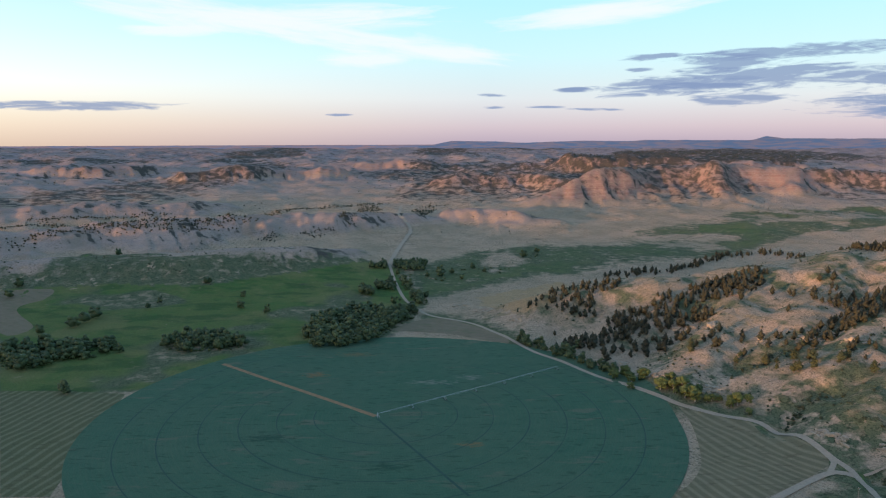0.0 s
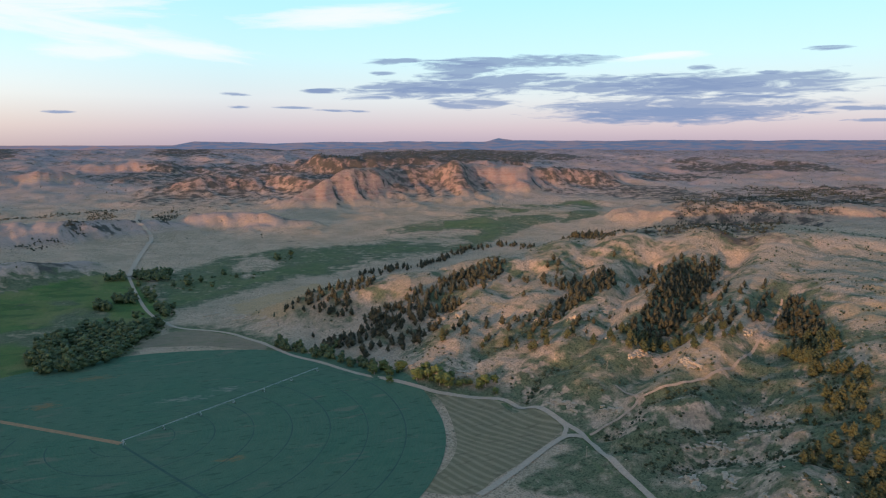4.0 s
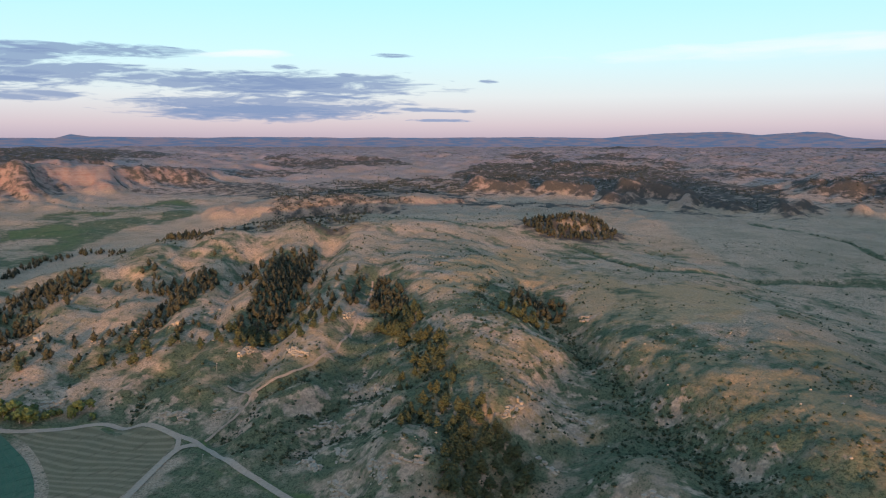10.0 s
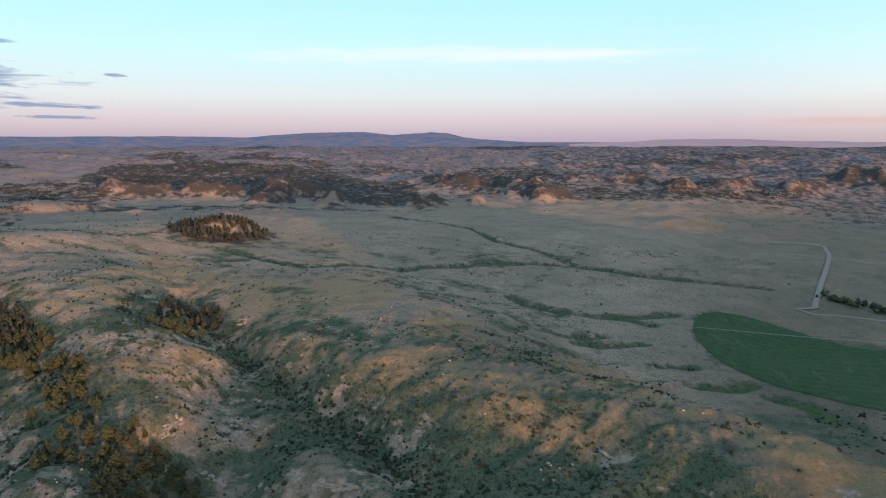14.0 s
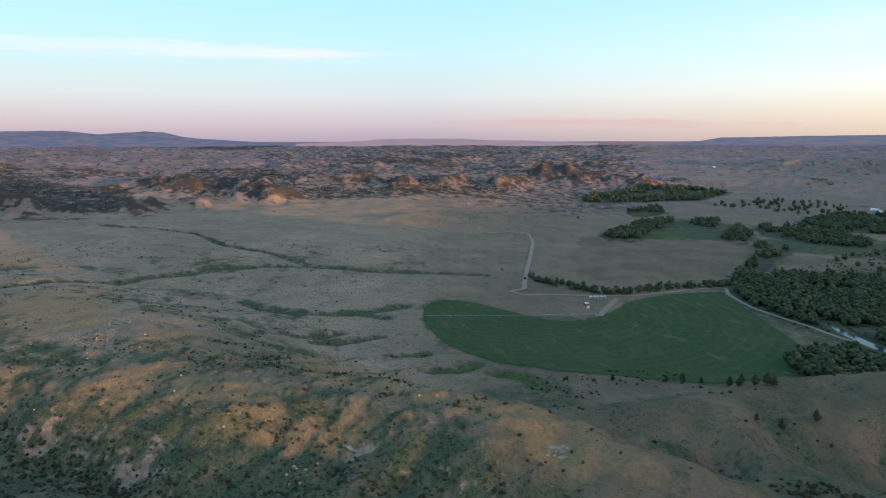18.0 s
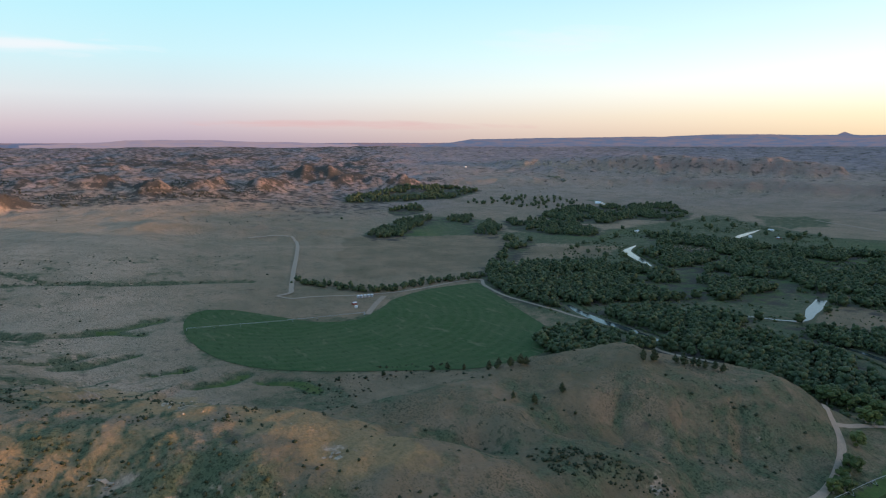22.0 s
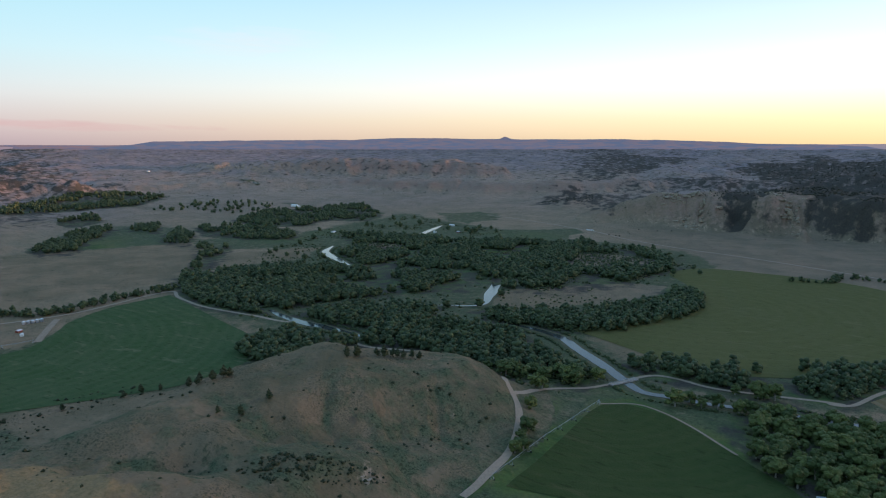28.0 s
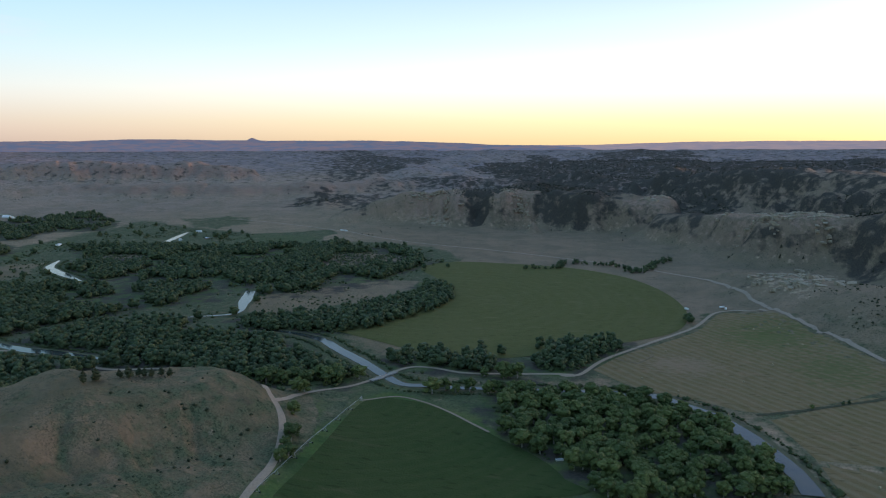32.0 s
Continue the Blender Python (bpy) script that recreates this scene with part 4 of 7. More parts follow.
    vivid = blend(n, mid, (0.062, 0.132, 0.034), (0.105, 0.142, 0.042))
    vivid = blend(n, arith(n, "MULTIPLY", broad, 0.5), vivid, (0.16, 0.15, 0.06))
    vivid = blend(n, arith(n, "MULTIPLY", mottle(n, at, 0.013, 7.0, 0.50, 0.58, (1.0, 1.8, 1.0)), 0.6), vivid, (0.034, 0.078, 0.026))
    vivid = blend(n, arith(n, "MULTIPLY", mottle(n, at, 0.009, 8.0, 0.53, 0.60), 0.55), vivid, (0.20, 0.175, 0.075))
    green = blend(n, n("ShaderNodeMapRange", ins={0: lush, 1: 0.82, 2: 0.97}).outputs[0], olive, vivid)
    green = blend(n, arith(n, "MULTIPLY", fine, 0.4), green, (0.04, 0.055, 0.026))
    green = blend(n, arith(n, "MULTIPLY", mottle(n, at, 0.22, 4.0, 0.56, 0.62), n("ShaderNodeMapRange", ins={0: lush, 1: 0.95, 2: 0.8, 3: 0.1, 4: 0.8}).outputs[0]), green, (0.040, 0.050, 0.027))
    clumps = mottle(n, at, 0.6, 3.0, 0.52, 0.6)
    green = blend(n, arith(n, "MULTIPLY", clumps, n("ShaderNodeMapRange", ins={0: lush, 1: 0.95, 2: 0.8, 3: 0.15, 4: 0.7}).outputs[0]), green, (0.036, 0.046, 0.024))
    # ragged edge between the two
    ragged = arith(n, "ADD", lush, arith(n, "MULTIPLY", arith(n, "SUBTRACT", mottle(n, at, 0.06, 8.0, 0.25, 0.75), 0.5), 0.9))
    # ochre tint: warm sunlight painted on outlined slopes, plus random patches
    gilt = n("ShaderNodeAttribute")
    gilt.attribute_name = "gold"
    gilded = arith(n, "ADD", gilt.outputs["Fac"], arith(n, "MULTIPLY", arith(n, "SUBTRACT", mottle(n, at, 0.05, 7.0, 0.25, 0.75), 0.5), 1.1))
    ochre = blend(n, fine, (0.39, 0.245, 0.115), (0.24, 0.165, 0.078))
    dry = blend(n, n("ShaderNodeMapRange", ins={0: gilded, 1: 0.45, 2: 0.9, 4: 0.6}).outputs[0], dry, ochre)
    cover = n("ShaderNodeMapRange", ins={0: ragged, 1: 0.3, 2: 0.75}).outputs[0]
    colour = blend(n, cover, dry, green)
    # bedrock in bands, red where the clinker caps the buttes, pale sandstone elsewhere
    height = n("ShaderNodeSeparateXYZ", ins={0: at}).outputs[2]
    wob = arith(n, "MULTIPLY", mottle(n, at, 0.02, 4.0, 0.2, 0.8), 9.0)
    band = n("ShaderNodeTexNoise", ins={"Scale": 1.0, "Detail": 3.0})
    band.noise_dimensions = "1D"
    band.id_data.links.new(arith(n, "MULTIPLY", arith(n, "ADD", height, wob), 0.16), band.inputs["W"])
    strata = n("ShaderNodeMapRange", ins={0: band.outputs[0], 1: 0.35, 2: 0.65}).outputs[0]
    pale = blend(n, strata, (0.45, 0.325, 0.222), (0.30, 0.215, 0.148))
    pale = blend(n, arith(n, "MULTIPLY", mottle(n, at, 0.4, 6.0, 0.42, 0.62), 0.7), pale, (0.17, 0.135, 0.10))
    clinker = blend(n, strata, (0.215, 0.122, 0.098), (0.315, 0.222, 0.180))
    stone = blend(n, red, pale, clinker)
    ragged2 = arith(n, "ADD", rock, arith(n, "MULTIPLY", arith(n, "SUBTRACT", mottle(n, at, 0.09, 8.0, 0.25, 0.75), 0.5), 1.2))
    bare = n("ShaderNodeMapRange", ins={0: ragged2, 1: 0.42, 2: 0.7}).outputs[0]
    colour = blend(n, bare, colour, stone)
    # red tinge of the soil round the buttes, and a violet haze tint far off
    colour = blend(n, arith(n, "MULTIPLY", red, 0.35), colour, (0.20, 0.125, 0.11))
    # the dark floor and canopy of far woods
    shade = arith(n, "ADD", wood, arith(n, "MULTIPLY", arith(n, "SUBTRACT", mottle(n, at, 0.035, 9.0, 0.25, 0.75), 0.5), 1.3))
    colour = blend(n, n("ShaderNodeMapRange", ins={0: shade, 1: 0.35, 2: 0.75}).outputs[0], colour, blend(n, fine, (0.050, 0.045, 0.038), (0.092, 0.078, 0.064)))
    paint(p, colour)
    lumps = n("ShaderNodeTexNoise", ins={"Vector": at, "Scale": 0.22, "Detail": 8.0, "Roughness": 0.65})
    bumped(n, p, lumps.outputs[0], 0.8, 2.2)
    return m


# ---------------------------------------------------------------- the ground, one sheet to the horizon
def mesh_object(name, verts, faces, mat, smooth_faces=True):
    me = bpy.data.meshes.new(name)
    verts, faces = np.asarray(verts, np.float32), np.asarray(faces, np.int32)
    k = faces.shape[1]
    me.vertices.add(len(verts)), me.loops.add(faces.size), me.polygons.add(len(faces))
    me.vertices.foreach_set("co", verts.ravel())
    me.loops.foreach_set("vertex_index", faces.ravel())
    me.polygons.foreach_set("loop_start", np.arange(0, faces.size, k, dtype=np.int32))
    me.update(calc_edges=True)
    if smooth_faces:
        me.polygons.foreach_set("use_smooth", np.ones(len(faces), bool))
    me.materials.append(mat)
    return new(name, me)


def inside(poly, x, y):
    """Which places lie in an outline."""
    hit = np.zeros(x.shape, bool)
    for (ax, ay), (bx, by) in zip(poly, poly[1:] + poly[:1]):
        cross = (ay > y) != (by > y)
        hit ^= cross & (x < (bx - ax) * (y - ay) / ((by - ay) or 1e-9) + ax)
    return hit


def soft_area(poly, x, y, edge):
    """1 inside an outline, falling to 0 over edge metres outside it."""
    out = np.zeros(x.shape)
    xs, ys = [p[0] for p in poly], [p[1] for p in poly]
    box = (x > min(xs) - edge) & (x < max(xs) + edge) & (y > min(ys) - edge) & (y < max(ys) + edge)
    if box.any():
        d, _ = along(poly + poly[:1], x[box], y[box])
        out[box] = np.where(inside(poly, x[box], y[box]), 1.0, 1 - smooth(0, edge, d))
    return out


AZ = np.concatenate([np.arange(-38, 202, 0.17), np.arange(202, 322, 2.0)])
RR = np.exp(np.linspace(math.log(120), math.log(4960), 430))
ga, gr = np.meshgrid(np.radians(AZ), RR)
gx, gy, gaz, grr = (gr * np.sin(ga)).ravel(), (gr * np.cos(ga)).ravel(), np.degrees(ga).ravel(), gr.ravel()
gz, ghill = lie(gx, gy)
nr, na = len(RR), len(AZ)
zz = gz.reshape(nr, na)
slope = np.hypot(np.gradient(zz, axis=0) / np.gradient(gr, axis=0), np.gradient(zz, axis=1) / (gr * np.radians(np.gradient(AZ))[None, :])).ravel()

lush = 0.15 * np.ones(gx.shape)
wob_x, wob_y = gx + 46 * (rough(gx, gy, 70, 4, 19) - 0.5), gy + 46 * (rough(gx, gy, 70, 4, 29) - 0.5)
lush -= 0.10 * smooth(900, 1600, grr) * (gaz < 100)
GREENS = (GREEN_A, GREEN_B, GREEN_C, GREEN_D, GREEN_E, GREEN_F, GREEN_H, GREEN_I)
RIVER_WOODS = (RIVER_WOOD_A, RIVER_WOOD_B, RIVER_WOOD_C, RIVER_WOOD_D, RIVER_WOOD_E, RIVER_WOOD_F, RIVER_WOOD_G, RIVER_WOOD_H, RIVER_WOOD_I)
FAR_BELTS = (RIVER_WOOD_J, RIVER_WOOD_K, RIVER_WOOD_L, RIVER_WOOD_M, RIVER_WOOD_N, RIVER_WOOD_O, RIVER_WOOD_P, RIVER_WOOD_Q)
ROCKS = (ROCK_A, ROCK_B, ROCK_C, ROCK_D, ROCK_E, ROCK_F, ROCK_G, ROCK_H, ROCK_I, ROCK_J, ROCK_K, ROCK_L, ROCK_M, ROCK_N, ROCK_O)
SUN_PATCHES = (SUNLIT_A, SUNLIT_B, SUNLIT_C, SUNLIT_D, SUNLIT_E, SUNLIT_F, SUNLIT_G, SUNLIT_H, SUNLIT_I, SUNLIT_J, SUNLIT_K, SUNLIT_L, SUNLIT_M)
TANS = (TAN_BENCH, TAN_BEND, TAN_RIVER, CLEARING_A, CLEARING_B)
for poly, much, edge in ((MEADOW_NORTH, 1.0, 40), (CREEK_FLAT, 0.85, 60), (MEADOW_A, 0.7, 25), (MEADOW_B, 0.75, 25), (MEADOW_D, 0.8, 25), (MEADOW_E, 0.7, 25), (MEADOW_F, 0.85, 30), (RIVERSIDE, 0.80, 60), (GRASS_FORK, 0.75, 12), (PIVOT_SOUTH, 0.95, 60), (CROP_EAST_RIM, 0.6, 16), (GREEN_VALLEY_A, 0.85, 15), (GREEN_VALLEY_B, 0.85, 15), (STRIP_GREEN_FAR, 0.85, 12), (STRIP_GREEN_B, 0.8, 12), (HAY_SOUTH, 0.66, 30), (HAY_FAR, 0.66, 45)) + tuple((p, 0.9, 35) for p in RIVER_WOODS) + tuple((p, 0.8, 30) for p in FAR_BELTS) + tuple((p, 0.62, 45) for p in GREENS):
    fill = much * soft_area(poly, wob_x, wob_y, edge)
    if poly is CREEK_FLAT:
        fill = fill * (0.35 + 0.65 * smooth(0.40, 0.56, rough(gx, gy, 110, 4, 97)))
    lush = np.maximum(lush, fill)
for line in (RIVER, RIVER_B, RIVER_C, ROAD_MAIN[4:], ROAD_FARM[14:]):
    d, _ = along(line, gx, gy)
    lush = np.maximum(lush, 0.9 * np.exp(-(d / 22) ** 2))
for line, depth, half in GULLIES:
    pts = [polar(*q) for q in line]
    xs, ys = [q[0] for q in pts], [q[1] for q in pts]
    box = (gx > min(xs) - 99) & (gx < max(xs) + 99) & (gy > min(ys) - 99) & (gy < max(ys) + 99)
    d, _ = along(pts, gx[box], gy[box])
    lush[box] = np.maximum(lush[box], 0.92 * np.exp(-(d / (half * 1.3)) ** 2))
lush -= 0.30 * smooth(0.58, 0.72, rough(gx, gy, 150, 4, 63)) * (lush > 0.7) * (gaz < 20)
hollow = smooth(0.55, 0.85, rough(gx, gy, 70, 4, 3, True))
lush += 0.28 * (hollow - 0.4) * smooth(4, 25, ghill) * (grr < 1500)
lush += 0.25 * (rough(gx, gy, 180, 4, 71) - 0.5) - 0.22 * smooth(150, 165, gaz) * smooth(950, 1150, grr) * (lush < 0.5)
lush += 0.22 * smooth(0.12, 0.35, slope) * (grr < 1500) + 0.5 * (rough(gx, gy, 26, 3, 73) - 0.5) * smooth(3, 20, ghill) * (grr < 1500)
lush = np.where(ghill > 6, np.minimum(lush * (1 - 0.35 * smooth(104, 114, gaz)), 0.78), lush)
# the rounded hill in the south is dry grass, green only in its hollows
knoll = smooth(108, 116, gaz) * smooth(156, 150, gaz) * smooth(8, 22, ghill) * (grr < 800)
# the darker green also paints relief shade into the hollows
lush = lush * (1 - 0.75 * knoll * smooth(0.62, 0.48, rough(gx, gy, 70, 4, 3, True)))
lush = lush + 0.55 * knoll * smooth(0.52, 0.70, rough(gx, gy, 38, 4, 27, True))
knoll = np.maximum(knoll, 0.75 * smooth(66, 84, gaz) * smooth(156, 150, gaz) * smooth(10, 26, ghill) * smooth(900, 600, grr))
knoll = np.maximum(knoll, 0.9 * smooth(98, 108, gaz) * smooth(160, 152, gaz) * smooth(1500, 800, grr))
lush = lush * (1 - 0.4 * smooth(100, 110, gaz) * smooth(156, 150, gaz) * smooth(6, 16, ghill) * (grr < 900))
for poly in TANS:
    bare_grass = soft_area(poly, wob_x, wob_y, 12)
    knoll = np.maximum(knoll, 0.8 * bare_grass)
    lush = lush * (1 - 0.75 * bare_grass)
# sunlight on these outlined slopes is painted in as ochre
gold = np.zeros(gx.shape)
for poly in SUN_PATCHES:
    gold = np.maximum(gold, soft_area(poly, wob_x, wob_y, 28))
gold = np.maximum(gold, 0.55 * smooth(0.55, 0.7, rough(gx, gy, 60, 3, 49)) * smooth(8, 30, ghill) * (grr < 1200) * smooth(100, 84, gaz))
lush = lush * (1 - 0.5 * gold)
knoll = np.maximum(knoll, 0.8 * smooth(150, 164, gaz) * smooth(800, 1000, grr) * smooth(2600, 2000, grr))
for poly in (SCRUB_B, SCRUB_C):
    lush = np.maximum(lush, 0.55 * soft_area(poly, wob_x, wob_y, 30))
gz2 = zz
fall_r = np.gradient(gz2, axis=0) / np.gradient(gr, axis=0)
fall_a = np.gradient(gz2, axis=1) / (gr * np.radians(np.gradient(AZ))[None, :])
shady = (fall_r * np.cos(ga - radians(232)) - fall_a * np.sin(ga - radians(232))).ravel()
# sides turned from the sun painted darker green, for scrub and shade tone
near_hills = smooth(4, 18, ghill) * smooth(1500, 1300, grr) * smooth(110, 104, gaz)
lush += near_hills * (0.04 + 0.46 * smooth(0.01, 0.16, shady) + 0.24 * smooth(0.48, 0.62, rough(gx, gy, 42, 4, 65)))
# near slopes painted darker, to mimic haze and grazing light brightening farther ground
knoll = np.maximum(knoll, near_hills * (0.04 + 0.60 * smooth(700, 480, grr)))
lush = np.where(ghill > 6, np.minimum(lush, 0.78), lush)
far_hill = smooth(1500, 2100, grr)
rock = smooth(0.22, 0.55, slope) * (0.60 - 0.22 * smooth(152, 158, gaz) - 0.24 * smooth(50, 58, gaz) * smooth(122, 116, gaz)) * far_hill + 0.34 * smooth(0.45, 0.8, slope) * (1 - far_hill)
outcrop = smooth(0.56, 0.66, rough(gx, gy, 34, 4, 91)) * smooth(0.10, 0.28, slope)
rock += 0.42 * outcrop * (grr < 1400) * (1 - smooth(96, 108, gaz)) * (0.35 + 0.65 * smooth(58, 30, gz))
redness = smooth(1500, 2300, grr) * smooth(128, 112, gaz) * smooth(8, 35, ghill)
redness = np.maximum(redness, 0.8 * smooth(2500, 2900, grr) * smooth(128, 140, gaz) * smooth(8, 25, ghill))
redness = np.maximum(redness, 0.45 * smooth(150, 156, gaz) * smooth(1400, 1600, grr) * smooth(8, 30, ghill))
# baseline red on the far ground paints in its violet haze
redness = np.maximum(redness, smooth(2600, 3600, grr) * smooth(120, 100, gaz) * (0.25 + 0.6 * smooth(0.5, 0.7, rough(gx, gy, 300, 3, 55))))

wood = smooth(0.5, 0.62, rough(gx, gy, 520, 4, 83)) * (0.62 * smooth(1900, 2700, grr) + 0.14 * smooth(3000, 3800, grr)) * (1 - 0.8 * smooth(112, 122, gaz) * smooth(160, 150, gaz))
groves = 0.82 * smooth(0.32, 0.46, rough(gx, gy, 105, 4, 59)) * smooth(5, 18, ghill) * smooth(1900, 2050, grr) * smooth(48, 56, gaz) * smooth(124, 118, gaz)
wood = np.maximum(wood, groves)
wood = np.maximum(wood, (0.36 + 0.16 * smooth(84, 92, gaz)) * smooth(2150, 2600, grr) * smooth(50, 58, gaz) * smooth(122, 114, gaz))
wood = np.maximum(wood, 0.30 * smooth(3200, 3700, grr) * smooth(114, 122, gaz))
for poly, much in ((WOOD_MESA, 0.8), (WOOD_CREST, 0.62), (WOOD_EAST, 0.75), (WOOD_BUTTES, 0.6), (WOOD_BUTTES_B, 0.6), (SLOPE_WOOD_A, 0.85), (SLOPE_WOOD_B, 0.8), (SLOPE_WOOD_C, 0.7), (MOUND, 0.7), (KNOLL_TOP, 0.7), (WOOD_PLATEAU, 0.85), (PINE_FAR_A, 0.5), (PINE_FAR_B, 0.5), (PINE_FAR_C, 0.5)) + tuple((p, 0.55) for p in RIVER_WOODS + FAR_BELTS):
    wood = np.maximum(wood, much * soft_area(poly, gx, gy, 40))
# woods keep to the shady north-east slopes
shaded = smooth(0.02, 0.16, shady) * smooth(1900 - 700 * smooth(20, 8, gaz), 2500 - 1050 * smooth(20, 8, gaz), grr) * smooth(6, 20, ghill + 14 * smooth(2500, 3200, grr))
wood = np.maximum(wood, (0.72 * smooth(0.42, 0.56, rough(gx, gy, 190, 4, 57)) + 0.12) * shaded * (1 - 0.8 * smooth(114, 122, gaz) * smooth(176, 168, gaz)))
cliffs = np.zeros(gx.shape)
for poly in (CLIFF_A, CLIFF_B, CLIFF_C, CLIFF_D, CLIFF_E):
    cliffs = np.maximum(cliffs, soft_area(poly, wob_x, wob_y, 40))
wood = np.maximum(wood, 0.68 * smooth(0.40, 0.52, rough(gx, gy, 85, 4, 69)) * smooth(155, 158, gaz) * smooth(204, 198, gaz) * smooth(20, 45, ghill) * smooth(1200, 1500, grr))
wood = wood * (1 - 0.75 * cliffs)
# grey weight grows with range to paint distance haze into the ground
haze_grey = smooth(2000, 3100, grr) * (0.62 + 0.5 * (rough(gx, gy, 210, 4, 95) - 0.5)) + 0.3 * smooth(3000, 4500, grr)
haze_grey = np.maximum(haze_grey, 0.12 * smooth(148, 166, gaz) * smooth(850, 1100, grr))
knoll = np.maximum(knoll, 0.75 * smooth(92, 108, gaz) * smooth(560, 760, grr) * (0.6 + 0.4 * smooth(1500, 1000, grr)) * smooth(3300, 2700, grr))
# the low northern hills are greyed as well
haze_grey = np.maximum(haze_grey, 0.5 * smooth(14, 4, gaz) * smooth(1250, 1450, grr) * smooth(4, 14, ghill))
haze_grey = np.clip(haze_grey, 0, 1) * (1 - 0.55 * smooth(118, 124, gaz) * smooth(166, 156, gaz) * smooth(4300, 3400, grr))
# far ground darkened by range, a painted stand-in for violet haze
wood = np.maximum(wood, smooth(3300, 4000, grr) * (1 - 0.6 * smooth(116, 124, gaz) * smooth(162, 154, gaz)) * (0.30 + 0.5 * (rough(gx, gy, 240, 4, 85) - 0.5)))
for poly in ROCKS:
    rock = np.maximum(rock, 0.54 * soft_area(poly, wob_x, wob_y, 14))
rock = np.maximum(rock, 0.60 * cliffs)
rock *= 1 - 0.85 * smooth(104, 112, gaz) * smooth(156, 150, gaz) * (grr < 900)
for lx, ly in LEDGES:
    near_ledge = np.exp(-((wob_x - lx) ** 2 + (wob_y - ly) ** 2) / 11.0 ** 2)
    rock = np.maximum(rock, 0.66 * near_ledge)
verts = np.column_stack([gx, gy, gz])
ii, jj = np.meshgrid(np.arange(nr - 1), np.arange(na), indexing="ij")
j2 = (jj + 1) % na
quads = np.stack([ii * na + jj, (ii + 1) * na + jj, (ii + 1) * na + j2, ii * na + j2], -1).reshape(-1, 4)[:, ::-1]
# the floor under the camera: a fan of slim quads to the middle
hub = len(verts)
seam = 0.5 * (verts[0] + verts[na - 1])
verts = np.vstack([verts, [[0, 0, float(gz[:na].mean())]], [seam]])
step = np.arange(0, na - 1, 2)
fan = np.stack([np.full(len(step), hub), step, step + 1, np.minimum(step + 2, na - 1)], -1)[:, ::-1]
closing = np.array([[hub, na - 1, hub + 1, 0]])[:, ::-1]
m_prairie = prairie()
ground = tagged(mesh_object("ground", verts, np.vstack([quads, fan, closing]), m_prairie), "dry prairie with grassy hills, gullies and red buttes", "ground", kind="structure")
for key, values in (("lush", lush), ("rock", rock), ("red", redness), ("wood", wood), ("haze_grey", haze_grey), ("knoll", knoll), ("gold", gold)):
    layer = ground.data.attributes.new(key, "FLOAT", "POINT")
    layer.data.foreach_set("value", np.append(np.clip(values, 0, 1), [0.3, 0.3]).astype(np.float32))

# ---------------------------------------------------------------- fields, roads and water laid on the ground
def curve(points, step=7.0):
    """A smooth line through points, as an array of places about step metres apart."""
    p = np.array(points, float)
    p = np.vstack([2 * p[0] - p[1], p, 2 * p[-1] - p[-2]])
    out = []
    for k in range(1, len(p) - 2):
        n = max(2, int(np.hypot(*(p[k + 1] - p[k])) / step))
        t = np.linspace(0, 1, n, endpoint=False)[:, None]
        a, b, c, d = p[k - 1], p[k], p[k + 1], p[k + 2]
        out.append(0.5 * (2 * b + (c - a) * t + (2 * a - 5 * b + 4 * c - d) * t ** 2 + (3 * b - 3 * c + d - a) * t ** 3))
    return np.vstack(out + [p[-2][None]])


def ribbon(name, points, widths, mat, lift=0.3, across=4, step=7.0, level=None, wobble=0.0):
    """A strip along a line, draped on the land (or level), with one width or one for each point."""
    c = curve(points, step)
    tangent = np.gradient(c, axis=0)
    tangent /= np.linalg.norm(tangent, axis=1)[:, None] + 1e-9
    side = np.column_stack([tangent[:, 1], -tangent[:, 0]])
    w = np.interp(np.linspace(0, 1, len(c)), np.linspace(0, 1, np.size(widths)), np.ravel(widths)) / 2
    w = w[:, None] * np.linspace(-1, 1, across + 1)[None, :]
    if wobble:
        w = w * (1 + wobble * (rough(c[:, 0], c[:, 1], 24, 3, 15) - 0.5))[:, None]
    x, y = c[:, :1] + side[:, :1] * w, c[:, 1:] + side[:, 1:] * w
    z = lie(x.ravel(), y.ravel())[0]
    if level is not None:
        # water lies level from bank to bank and falls gently along its run
        mid = np.pad(lie(c[:, 0], c[:, 1])[0], level, mode="edge")
        mid = np.convolve(mid, np.ones(2 * level + 1) / (2 * level + 1), mode="valid")
        z = np.repeat(mid, across + 1)
    v = np.column_stack([x.ravel(), y.ravel(), z + lift])
    i, j = np.meshgrid(np.arange(len(c) - 1), np.arange(across), indexing="ij")
    q = np.stack([i * (across + 1) + j, (i + 1) * (across + 1) + j, (i + 1) * (across + 1) + j + 1, i * (across + 1) + j + 1], -1).reshape(-1, 4)[:, ::-1]
    return mesh_object(name, v, q, mat)


